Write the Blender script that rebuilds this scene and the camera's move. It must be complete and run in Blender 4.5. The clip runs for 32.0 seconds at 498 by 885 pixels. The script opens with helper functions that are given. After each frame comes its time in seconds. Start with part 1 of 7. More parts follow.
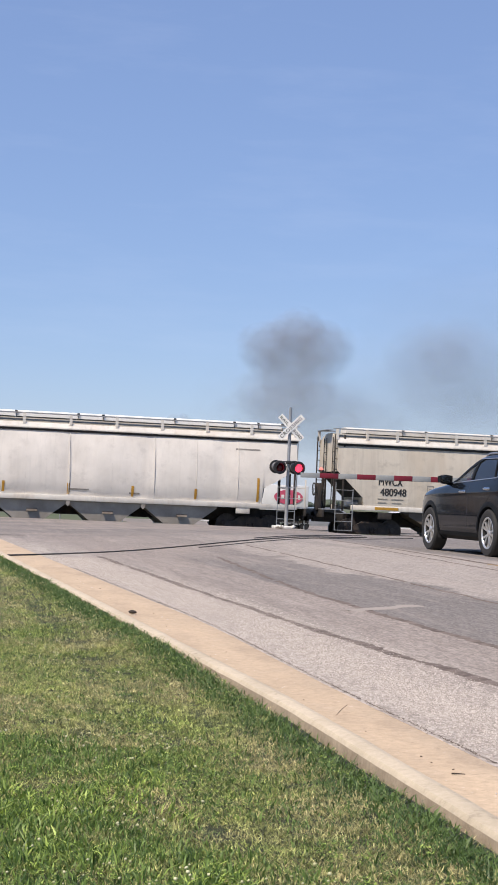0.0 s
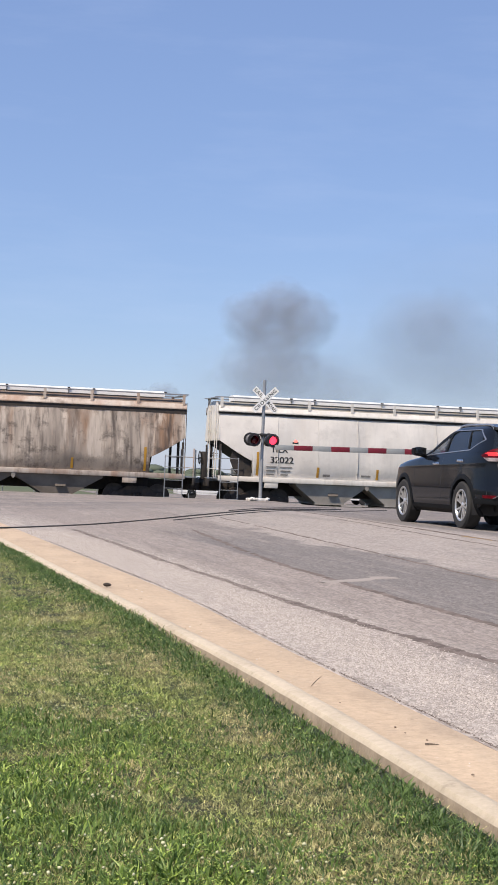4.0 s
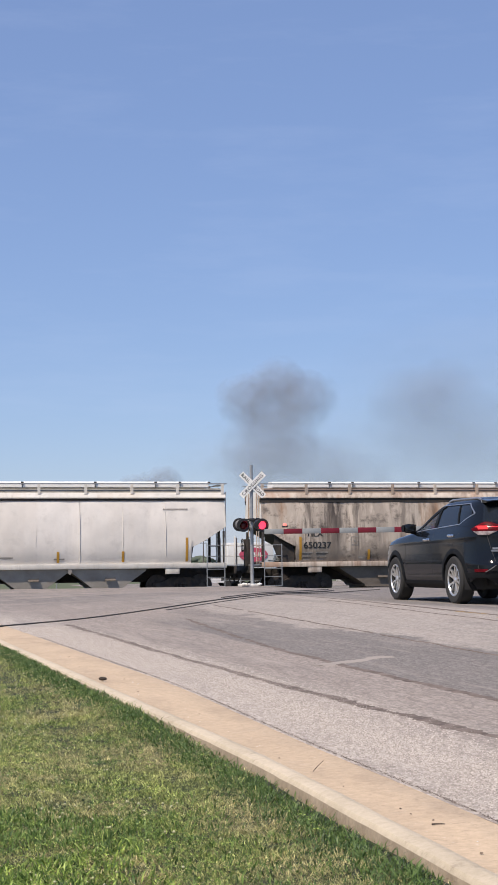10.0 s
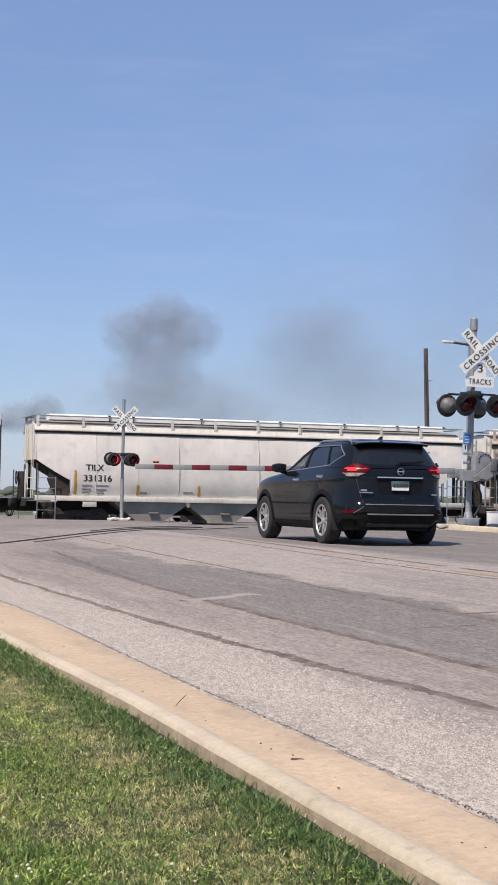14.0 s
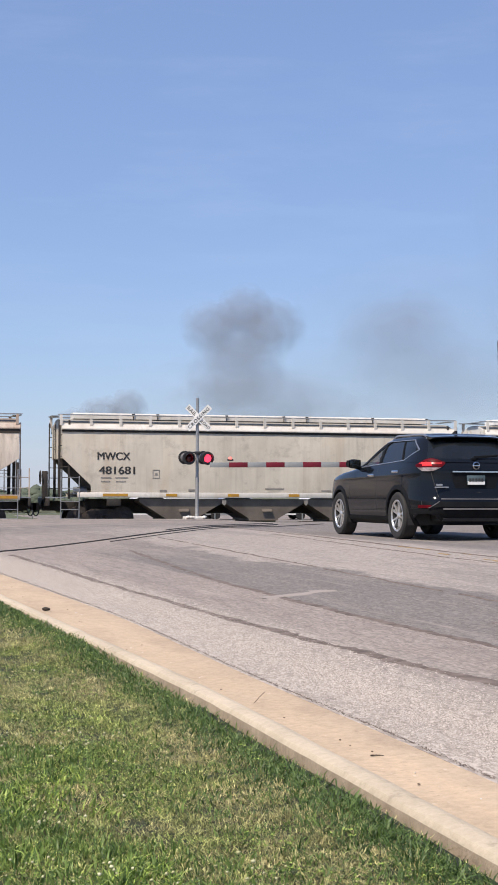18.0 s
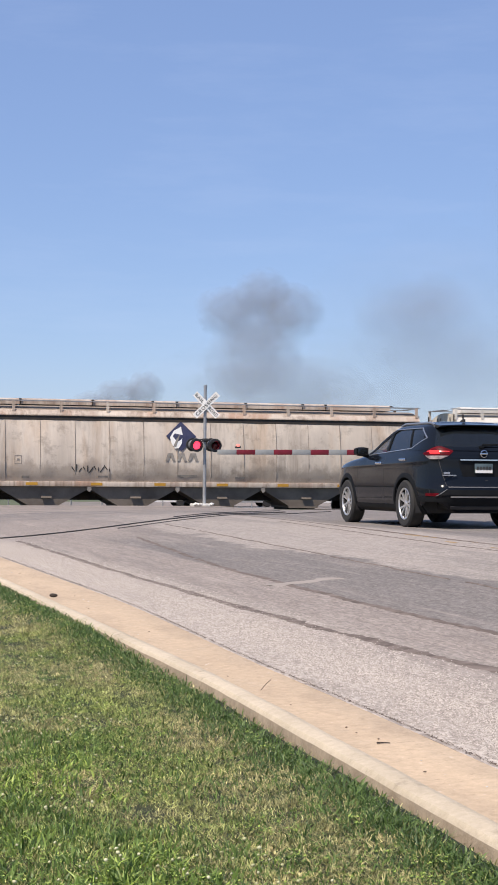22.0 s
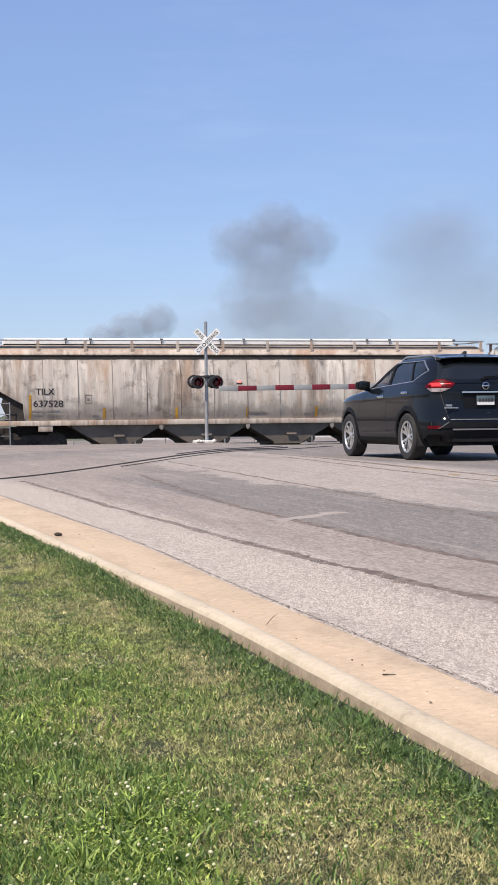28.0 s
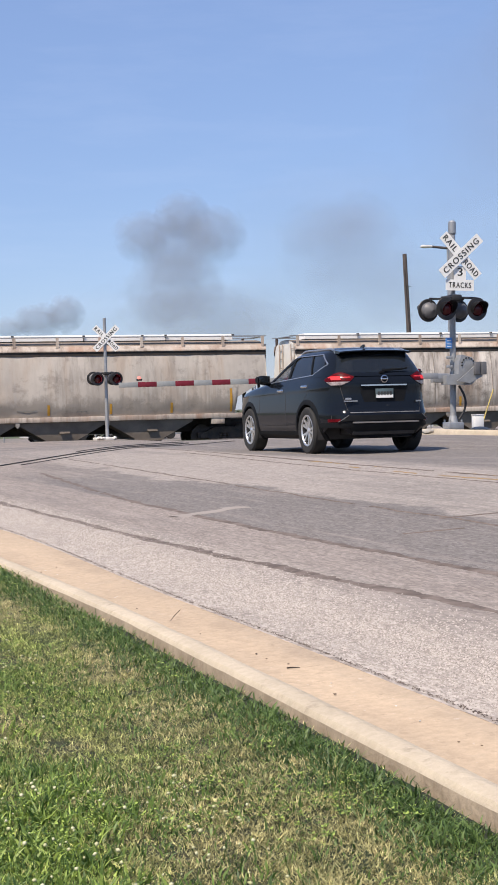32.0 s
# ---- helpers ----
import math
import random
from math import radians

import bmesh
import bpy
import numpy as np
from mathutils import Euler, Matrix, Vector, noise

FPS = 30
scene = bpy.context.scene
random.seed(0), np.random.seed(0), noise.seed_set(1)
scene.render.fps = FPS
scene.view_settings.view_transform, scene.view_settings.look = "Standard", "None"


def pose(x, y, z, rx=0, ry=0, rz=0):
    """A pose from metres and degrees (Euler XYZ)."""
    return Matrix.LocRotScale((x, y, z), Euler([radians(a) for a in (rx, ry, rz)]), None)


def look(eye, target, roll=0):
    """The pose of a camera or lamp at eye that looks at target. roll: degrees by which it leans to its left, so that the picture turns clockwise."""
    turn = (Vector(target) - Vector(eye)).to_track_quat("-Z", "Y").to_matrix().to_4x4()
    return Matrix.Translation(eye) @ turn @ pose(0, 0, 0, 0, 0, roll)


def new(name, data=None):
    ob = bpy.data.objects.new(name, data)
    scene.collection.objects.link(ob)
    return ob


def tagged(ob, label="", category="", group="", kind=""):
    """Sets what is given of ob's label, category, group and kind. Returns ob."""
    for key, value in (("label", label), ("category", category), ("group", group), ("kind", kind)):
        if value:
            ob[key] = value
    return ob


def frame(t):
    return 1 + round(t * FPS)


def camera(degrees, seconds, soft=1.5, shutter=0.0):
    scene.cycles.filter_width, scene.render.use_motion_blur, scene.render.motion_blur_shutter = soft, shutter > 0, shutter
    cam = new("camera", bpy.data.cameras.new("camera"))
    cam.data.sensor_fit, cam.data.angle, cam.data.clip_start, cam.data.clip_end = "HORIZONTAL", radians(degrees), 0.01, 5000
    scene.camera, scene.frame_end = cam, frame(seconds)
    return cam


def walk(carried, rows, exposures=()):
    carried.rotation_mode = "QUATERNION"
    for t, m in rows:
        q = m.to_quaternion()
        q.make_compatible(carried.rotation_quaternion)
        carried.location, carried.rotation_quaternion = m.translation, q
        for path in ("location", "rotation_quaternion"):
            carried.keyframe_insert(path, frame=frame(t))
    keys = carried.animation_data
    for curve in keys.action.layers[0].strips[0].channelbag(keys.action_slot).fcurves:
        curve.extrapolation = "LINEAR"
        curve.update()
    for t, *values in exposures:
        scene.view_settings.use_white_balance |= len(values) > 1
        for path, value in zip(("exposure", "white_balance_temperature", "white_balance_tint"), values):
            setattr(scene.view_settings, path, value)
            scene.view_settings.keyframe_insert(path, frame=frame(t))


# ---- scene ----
cam = camera(18.36, 32.0, soft=1.65)
PATH = [
    (0.0, (0.0, 0.0, 1.0), (5.978, 29.377, 2.129), 2.45),
    (0.5, (0.0, 0.0, 1.0), (6.420, 29.284, 2.097), 2.54),
    (1.0, (0.0, 0.0, 1.0), (6.679, 29.229, 2.041), 2.59),
    (1.5, (0.0, 0.0, 1.0), (6.779, 29.209, 1.950), 2.64),
    (2.0, (0.0, 0.0, 1.0), (6.775, 29.212, 1.856), 2.74),
    (2.5, (0.0, 0.0, 1.0), (6.712, 29.230, 1.748), 2.63),
    (3.0, (0.0, 0.0, 1.0), (6.604, 29.256, 1.673), 2.57),
    (3.5, (0.0, 0.0, 1.0), (6.509, 29.279, 1.639), 2.37),
    (4.0, (0.0, 0.0, 1.0), (6.493, 29.282, 1.616), 2.32),
    (4.5, (0.0, 0.0, 1.0), (6.548, 29.270, 1.610), 2.33),
    (6.5, (0.0, 0.0, 1.0), (6.579, 29.252, 2.030), 1.83),
    (7.0, (0.0, 0.0, 1.0), (6.295, 29.298, 2.424), 1.48),
    (7.5, (0.0, 0.0, 1.0), (6.004, 29.338, 2.801), 0.87),
    (8.0, (0.0, 0.0, 1.0), (5.841, 29.346, 3.170), 0.32),
    (8.5, (0.0, 0.0, 1.0), (5.892, 29.317, 3.414), -0.00),
    (9.0, (0.0, 0.0, 1.0), (6.081, 29.267, 3.546), -0.18),
    (9.5, (0.0, 0.0, 1.0), (6.326, 29.218, 3.505), -0.32),
    (10.0, (0.0, 0.0, 1.0), (6.694, 29.155, 3.278), -0.59),
    (10.5, (0.0, 0.0, 1.0), (7.245, 29.049, 2.913), -0.51),
    (11.0, (0.0, 0.0, 1.0), (7.936, 28.888, 2.574), -0.17),
    (11.5, (0.0, 0.0, 1.0), (8.616, 28.701, 2.426), 0.33),
    (12.0, (0.0, 0.0, 1.0), (9.066, 28.561, 2.439), 0.52),
    (12.5, (0.0, 0.0, 1.0), (9.284, 28.490, 2.460), 0.80),
    (13.0, (0.0, 0.0, 1.0), (9.316, 28.483, 2.391), 0.92),
    (13.5, (0.0, 0.0, 1.0), (9.238, 28.516, 2.216), 1.21),
    (14.0, (0.0, 0.0, 1.0), (9.102, 28.566, 2.054), 1.10),
    (14.5, (0.0, 0.0, 1.0), (8.947, 28.620, 1.922), 1.05),
    (16.5, (0.0, 0.0, 1.0), (8.155, 28.856, 1.921), 0.54),
    (17.0, (0.0, 0.0, 1.0), (7.971, 28.905, 1.992), 0.32),
    (17.5, (0.0, 0.0, 1.0), (7.819, 28.945, 2.012), 0.28),
    (18.0, (0.0, 0.0, 1.0), (7.722, 28.973, 1.981), 0.21),
    (18.5, (0.0, 0.0, 1.0), (7.705, 28.980, 1.906), 0.21),
    (19.0, (0.0, 0.0, 1.0), (7.711, 28.980, 1.825), 0.17),
    (19.5, (0.0, 0.0, 1.0), (7.721, 28.979, 1.765), 0.18),
    (20.0, (0.0, 0.0, 1.0), (7.727, 28.979, 1.723), 0.19),
    (20.5, (0.0, 0.0, 1.0), (7.723, 28.980, 1.708), 0.24),
    (21.0, (0.0, 0.0, 1.0), (7.703, 28.985, 1.709), 0.30),
    (21.5, (0.0, 0.0, 1.0), (7.659, 28.997, 1.729), 0.35),
    (22.0, (0.0, 0.0, 1.0), (7.581, 29.017, 1.734), 0.45),
    (22.5, (0.0, 0.0, 1.0), (7.504, 29.037, 1.738), 0.53),
    (23.0, (0.0, 0.0, 1.0), (7.441, 29.054, 1.706), 0.54),
    (23.5, (0.0, 0.0, 1.0), (7.505, 29.042, 1.479), 0.87),
    (24.0, (0.0, 0.0, 1.0), (7.685, 28.998, 0.787), 1.52),
    (24.5, (0.0, 0.0, 1.0), (7.554, 29.013, -0.082), 1.88),
    (25.0, (0.0, 0.0, 1.0), (7.047, 29.104, -0.812), 1.74),
    (25.5, (0.0, 0.0, 1.0), (6.039, 29.298, -1.275), 1.11),
    (27.5, (0.0, 0.0, 1.0), (6.267, 29.332, 0.413), -0.57),
    (28.0, (0.0, 0.0, 1.0), (7.544, 29.031, 0.488), -0.57),
    (28.5, (0.0, 0.0, 1.0), (8.548, 28.752, 0.490), -0.67),
    (29.0, (0.0, 0.0, 1.0), (9.250, 28.534, 0.480), -0.53),
    (29.5, (0.0, 0.0, 1.0), (9.506, 28.450, 0.497), -0.50),
    (30.0, (0.0, 0.0, 1.0), (9.538, 28.439, 0.505), -0.70),
    (30.5, (0.0, 0.0, 1.0), (9.488, 28.455, 0.474), -0.91),
    (31.0, (0.0, 0.0, 1.0), (9.420, 28.477, 0.431), -1.15),
    (31.5, (0.0, 0.0, 1.0), (9.386, 28.487, 0.391), -1.26),
    (32.0, (0.0, 0.0, 1.0), (9.390, 28.486, 0.367), -1.42),
]
walk(cam, [(t, look(eye, target, roll)) for t, eye, target, roll in PATH], [(t, stops, 6600, 13) for t, stops in ((0.0, 0.27), (7.0, 0.30), (8.0, 0.28), (9.5, 0.20), (13.5, 0.19), (16.0, 0.25), (18.0, 0.28), (22.0, 0.31), (28.0, 0.38), (32.0, 0.34))])

# ---- world and sun ----
SUN_FROM = Vector((-0.72, -0.55, 1.22)).normalized()   # direction towards the sun
world = bpy.data.worlds.new("world")
scene.world = world
world.use_nodes = True
wn = world.node_tree.nodes
sky = wn.new("ShaderNodeTexSky")
sky.sky_type = "NISHITA"
sky.sun_disc = False
sky.sun_elevation = math.asin(SUN_FROM.z)
sky.sun_rotation = math.atan2(SUN_FROM.x, SUN_FROM.y)
sky.altitude, sky.air_density, sky.dust_density, sky.ozone_density = 200, 1.0, 0.4, 4.0
wn["Background"].inputs["Strength"].default_value = 0.106
haze = wn.new("ShaderNodeMix")          # summer haze evens out the sky
haze.data_type = "RGBA"
haze.inputs[0].default_value = 0.45
haze.inputs[7].default_value = (2.2, 3.25, 6.25, 1.0)
world.node_tree.links.new(sky.outputs["Color"], haze.inputs[6])
wc = wn.new("ShaderNodeTexCoord")
wm = wn.new("ShaderNodeMapping")        # thin streaks of high cloud
wm.inputs["Scale"].default_value = (3.0, 3.0, 17.0)
wm.inputs["Rotation"].default_value = (0.05, 0.12, 0.3)
wisp = wn.new("ShaderNodeTexNoise")
wisp.inputs["Scale"].default_value, wisp.inputs["Detail"].default_value, wisp.inputs["Roughness"].default_value = 2.2, 7.0, 0.62
wr = wn.new("ShaderNodeMapRange")
for socket, v in zip(("From Min", "From Max", "To Min", "To Max"), (0.50, 0.80, 0.0, 0.09)):
    wr.inputs[socket].default_value = v
cirrus = wn.new("ShaderNodeMix")
cirrus.data_type = "RGBA"
cirrus.inputs[7].default_value = (5.6, 6.4, 8.2, 1.0)
for a, b in ((wc.outputs["Generated"], wm.inputs["Vector"]), (wm.outputs["Vector"], wisp.inputs["Vector"]), (wisp.outputs["Fac"], wr.inputs["Value"]), (wr.outputs["Result"], cirrus.inputs[0]),
             (haze.outputs[2], cirrus.inputs[6]), (cirrus.outputs[2], wn["Background"].inputs["Color"])):
    world.node_tree.links.new(a, b)
sun_data = bpy.data.lights.new("sun", "SUN")
sun_data.energy, sun_data.angle, sun_data.color = 4.6, radians(0.6), (1.0, 0.90, 0.76)
sun = new("sun", sun_data)
sun.matrix_world = look(SUN_FROM * 200, (0, 0, 0))

# ---- building helpers ----
def mesh_of(bm, name, smooth=True, angle=35):
    me = bpy.data.meshes.new(name)
    bmesh.ops.recalc_face_normals(bm, faces=bm.faces)
    bm.to_mesh(me)
    bm.free()
    if smooth:
        me.polygons.foreach_set("use_smooth", [True] * len(me.polygons))
        me.set_sharp_from_angle(angle=radians(angle))
    return me


def part(name, bm, material, parent=None, label="", smooth=True):
    me = bm if isinstance(bm, bpy.types.Mesh) else mesh_of(bm, name, smooth)
    if material is not None and not me.materials:
        me.materials.append(material)
    ob = new(name, me)
    ob.parent = parent
    if label:
        tagged(ob, label)
    return ob


def thing(name, m, label, category, group="", kind=""):
    ob = new(name)
    ob.empty_display_size = 0.2
    ob.matrix_basis = m
    return tagged(ob, label, category, group, kind)


def box(bm, c, s, bevel=0.0, turn=None):
    m = Matrix.Translation(c) @ (turn.to_4x4() if turn else Matrix.Identity(4)) @ Matrix.Diagonal((*s, 1))
    made = bmesh.ops.create_cube(bm, size=1, matrix=m)["verts"]
    if bevel:
        edges = list({e for v in made for e in v.link_edges})
        bmesh.ops.bevel(bm, geom=edges, offset=bevel, segments=2, affect="EDGES", profile=0.5)
    return bm


def span(bm, x0, x1, y0, y1, z0, z1, bevel=0.0):
    return box(bm, ((x0 + x1) / 2, (y0 + y1) / 2, (z0 + z1) / 2), (abs(x1 - x0), abs(y1 - y0), abs(z1 - z0)), bevel)


def rod(bm, a, b, r, n=8, r2=None):
    a, b = Vector(a), Vector(b)
    d = b - a
    m = Matrix.Translation((a + b) / 2) @ d.to_track_quat("Z", "Y").to_matrix().to_4x4()
    bmesh.ops.create_cone(bm, cap_ends=True, segments=n, radius1=r, radius2=r if r2 is None else r2, depth=d.length, matrix=m)
    return bm


def prism(bm, outline, y0, y1):
    """A plate with an (x, z) outline, from y0 to y1."""
    a = [bm.verts.new((x, y0, z)) for x, z in outline]
    b = [bm.verts.new((x, y1, z)) for x, z in outline]
    bm.faces.new(a)
    bm.faces.new(b[::-1])
    for i in range(len(a)):
        j = (i + 1) % len(a)
        bm.faces.new((a[i], b[i], b[j], a[j]))
    return bm


def lathe(bm, profile, n=32, axis="x", centre=(0, 0, 0)):
    """Turns an (axial, radius) profile about an axis."""
    rings = []
    for i in range(n):
        c, s = math.cos(2 * math.pi * i / n), math.sin(2 * math.pi * i / n)
        ring = []
        for a, r in profile:
            p = (a, r * c, r * s) if axis == "x" else (r * c, a, r * s) if axis == "y" else (r * c, r * s, a)
            ring.append(bm.verts.new(Vector(p) + Vector(centre)))
        rings.append(ring)
    for i in range(n):
        p, q = rings[i], rings[(i + 1) % n]
        for j in range(len(profile) - 1):
            bm.faces.new((p[j], p[j + 1], q[j + 1], q[j]))
    return bm


def sheet(bm, rows, close=False):
    """Joins rows of points into a surface."""
    vs = [[bm.verts.new(p) for p in row] for row in rows]
    for p, q in zip(vs, vs[1:]):
        n = len(p)
        for j in range(n if close else n - 1):
            k = (j + 1) % n
            bm.faces.new((p[j], p[k], q[k], q[j]))
    return vs


def raw_mesh(name, verts, faces, material, smooth=False):
    """A mesh from arrays: verts (n, 3), faces (m, k)."""
    verts, faces = np.asarray(verts, np.float32), np.asarray(faces, np.int32)
    me = bpy.data.meshes.new(name)
    me.vertices.add(len(verts))
    me.vertices.foreach_set("co", verts.ravel())
    me.loops.add(faces.size)
    me.loops.foreach_set("vertex_index", faces.ravel())
    me.polygons.add(len(faces))
    me.polygons.foreach_set("loop_start", np.arange(0, faces.size, faces.shape[1], dtype=np.int32))
    me.update(calc_edges=True)
    if smooth:
        me.polygons.foreach_set("use_smooth", [True] * len(faces))
    me.materials.append(material)
    return me


def writing(text, height, width, material, parent, m, name="lettering", label="", lie=None):
    """Raised flat lettering, centred on the pose m, facing -Y before the pose."""
    cu = bpy.data.curves.new("text", "FONT")
    cu.body, cu.align_x, cu.align_y, cu.extrude = text, "CENTER", "CENTER", 0.0
    cu.space_character = 1.22 if height < 0.2 else 1.0
    tmp = new("text", cu)
    bpy.context.view_layer.update()
    me = bpy.data.meshes.new_from_object(tmp.evaluated_get(bpy.context.evaluated_depsgraph_get()))
    bpy.data.objects.remove(tmp)
    n = len(me.vertices)
    co = np.empty(n * 3)
    me.vertices.foreach_get("co", co)
    co = co.reshape(-1, 3)
    lo, hi = co.min(0), co.max(0)
    d = height * (0.043 if height > 0.2 else 0.038)                                 # struck three times, for a bold face
    x = (co[:, 0] - (lo[0] + hi[0]) / 2) / (hi[0] - lo[0]) * width
    z = (co[:, 1] - (lo[1] + hi[1]) / 2) / (hi[1] - lo[1]) * height
    tris = [[me.vertices[v].index for v in p.vertices] for p in me.polygons]
    bold = bpy.data.meshes.new(name)
    bold.from_pydata(np.vstack([np.c_[x + s * d, np.full(n, s * 0.002), z] for s in (-1, 0, 1)]).tolist(), [], [[v + s * n for v in p] for s in range(3) for p in tris])
    bpy.data.meshes.remove(me)
    bold.materials.append(material)
    if lie:
        for v in bold.vertices:
            v.co.y += lie(m.translation.x + v.co.x, m.translation.z + v.co.z) - m.translation.y
    ob = new(name, bold)
    ob.parent, ob.matrix_basis = parent, m
    if label:
        tagged(ob, label)
    return ob


# ---- materials ----
class Mat:
    def __init__(self, name, rough=0.6, metal=0.0):
        self.m = bpy.data.materials.new(name)
        self.m.use_nodes = True
        self.t = self.m.node_tree
        self.b = self.t.nodes["Principled BSDF"]
        self.b.inputs["Roughness"].default_value = rough
        self.b.inputs["Metallic"].default_value = metal
        self.co = None

    def node(self, kind, **values):
        n = self.t.nodes.new("ShaderNode" + kind)
        for k, v in values.items():
            self.put(n.inputs[k.replace("_", " ")], v)
        return n

    def put(self, socket, v):
        if isinstance(v, bpy.types.NodeSocket):
            self.t.links.new(v, socket)
        elif isinstance(v, tuple) and len(v) == 3 and socket.type == "RGBA":
            socket.default_value = (*v, 1)
        else:
            socket.default_value = v

    def at(self, scale=(1, 1, 1), shift=(0, 0, 0), kind="Object"):
        if self.co is None:
            self.co = self.t.nodes.new("ShaderNodeTexCoord")
        n = self.node("Mapping", Vector=self.co.outputs[kind])
        n.inputs["Scale"].default_value = scale
        n.inputs["Location"].default_value = shift
        return n.outputs["Vector"]

    def noise(self, scale, detail=4.0, rough=0.6, stretch=(1, 1, 1), shift=(0, 0, 0), warp=0.0):
        n = self.node("TexNoise", Vector=self.at(stretch, shift), Scale=scale, Detail=detail, Roughness=rough, Distortion=warp)
        return n.outputs["Fac"]

    def cells(self, scale, stretch=(1, 1, 1), out="Color"):
        return self.node("TexVoronoi", Vector=self.at(stretch), Scale=scale).outputs[out]

    def step(self, value, lo, hi):
        n = self.node("MapRange", Value=value)
        n.inputs["From Min"].default_value, n.inputs["From Max"].default_value = lo, hi
        return n.outputs["Result"]

    def maths(self, op, a, b=0.0):
        n = self.t.nodes.new("ShaderNodeMath")
        n.operation = op
        self.put(n.inputs[0], a)
        self.put(n.inputs[1], b)
        return n.outputs[0]

    def mix(self, fac, a, b, how="MIX"):
        n = self.t.nodes.new("ShaderNodeMix")
        n.data_type, n.blend_type = "RGBA", how
        self.put(n.inputs[0], fac)
        self.put(n.inputs[6], a)
        self.put(n.inputs[7], b)
        return n.outputs[2]

    def rnd(self, source="object"):
        if source == "object":
            return self.t.nodes.new("ShaderNodeObjectInfo").outputs["Random"]
        return self.t.nodes.new("ShaderNodeNewGeometry").outputs["Random Per Island"]

    def leaf(self, share):
        """Lets some light through, as thin leaves do."""
        t = self.t.nodes.new("ShaderNodeBsdfTranslucent")
        m = self.t.nodes.new("ShaderNodeMixShader")
        m.inputs[0].default_value = share
        self.t.links.new(self.b.inputs["Base Color"].links[0].from_socket, t.inputs["Color"])
        self.t.links.new(self.b.outputs[0], m.inputs[1])
        self.t.links.new(t.outputs[0], m.inputs[2])
        self.t.links.new(m.outputs[0], self.t.nodes["Material Output"].inputs["Surface"])
        return self.m

    def done(self, colour, bump=None, strength=0.3, distance=0.01, rough=None):
        self.put(self.b.inputs["Base Color"], colour)
        if rough is not None:
            self.put(self.b.inputs["Roughness"], rough)
        if bump is not None:
            n = self.node("Bump", Height=bump, Strength=strength, Distance=distance)
            self.t.links.new(n.outputs["Normal"], self.b.inputs["Normal"])
        return self.m


def plain(name, c, c2=None, scale=3.0, fine=60.0, rough=0.6, metal=0.0, bump=0.15, distance=0.004):
    """A painted, cast or moulded surface: two tones in blotches, fine grain, slight relief."""
    k = Mat(name, rough, metal)
    c2 = c2 or tuple(v * 0.75 for v in c)
    grain = k.noise(fine, 3)
    col = k.mix(k.step(k.noise(scale, 5), 0.35, 0.7), c, c2)
    col = k.mix(0.22, col, k.mix(grain, (0.2, 0.2, 0.2), (1, 1, 1)), "MULTIPLY")
    return k.done(col, grain, bump, distance)


def glow(name, c, strength):
    k = Mat(name, 0.25)
    k.b.inputs["Emission Color"].default_value = (*c, 1)
    k.b.inputs["Emission Strength"].default_value = strength
    return k.done(tuple(v * 0.6 for v in c))


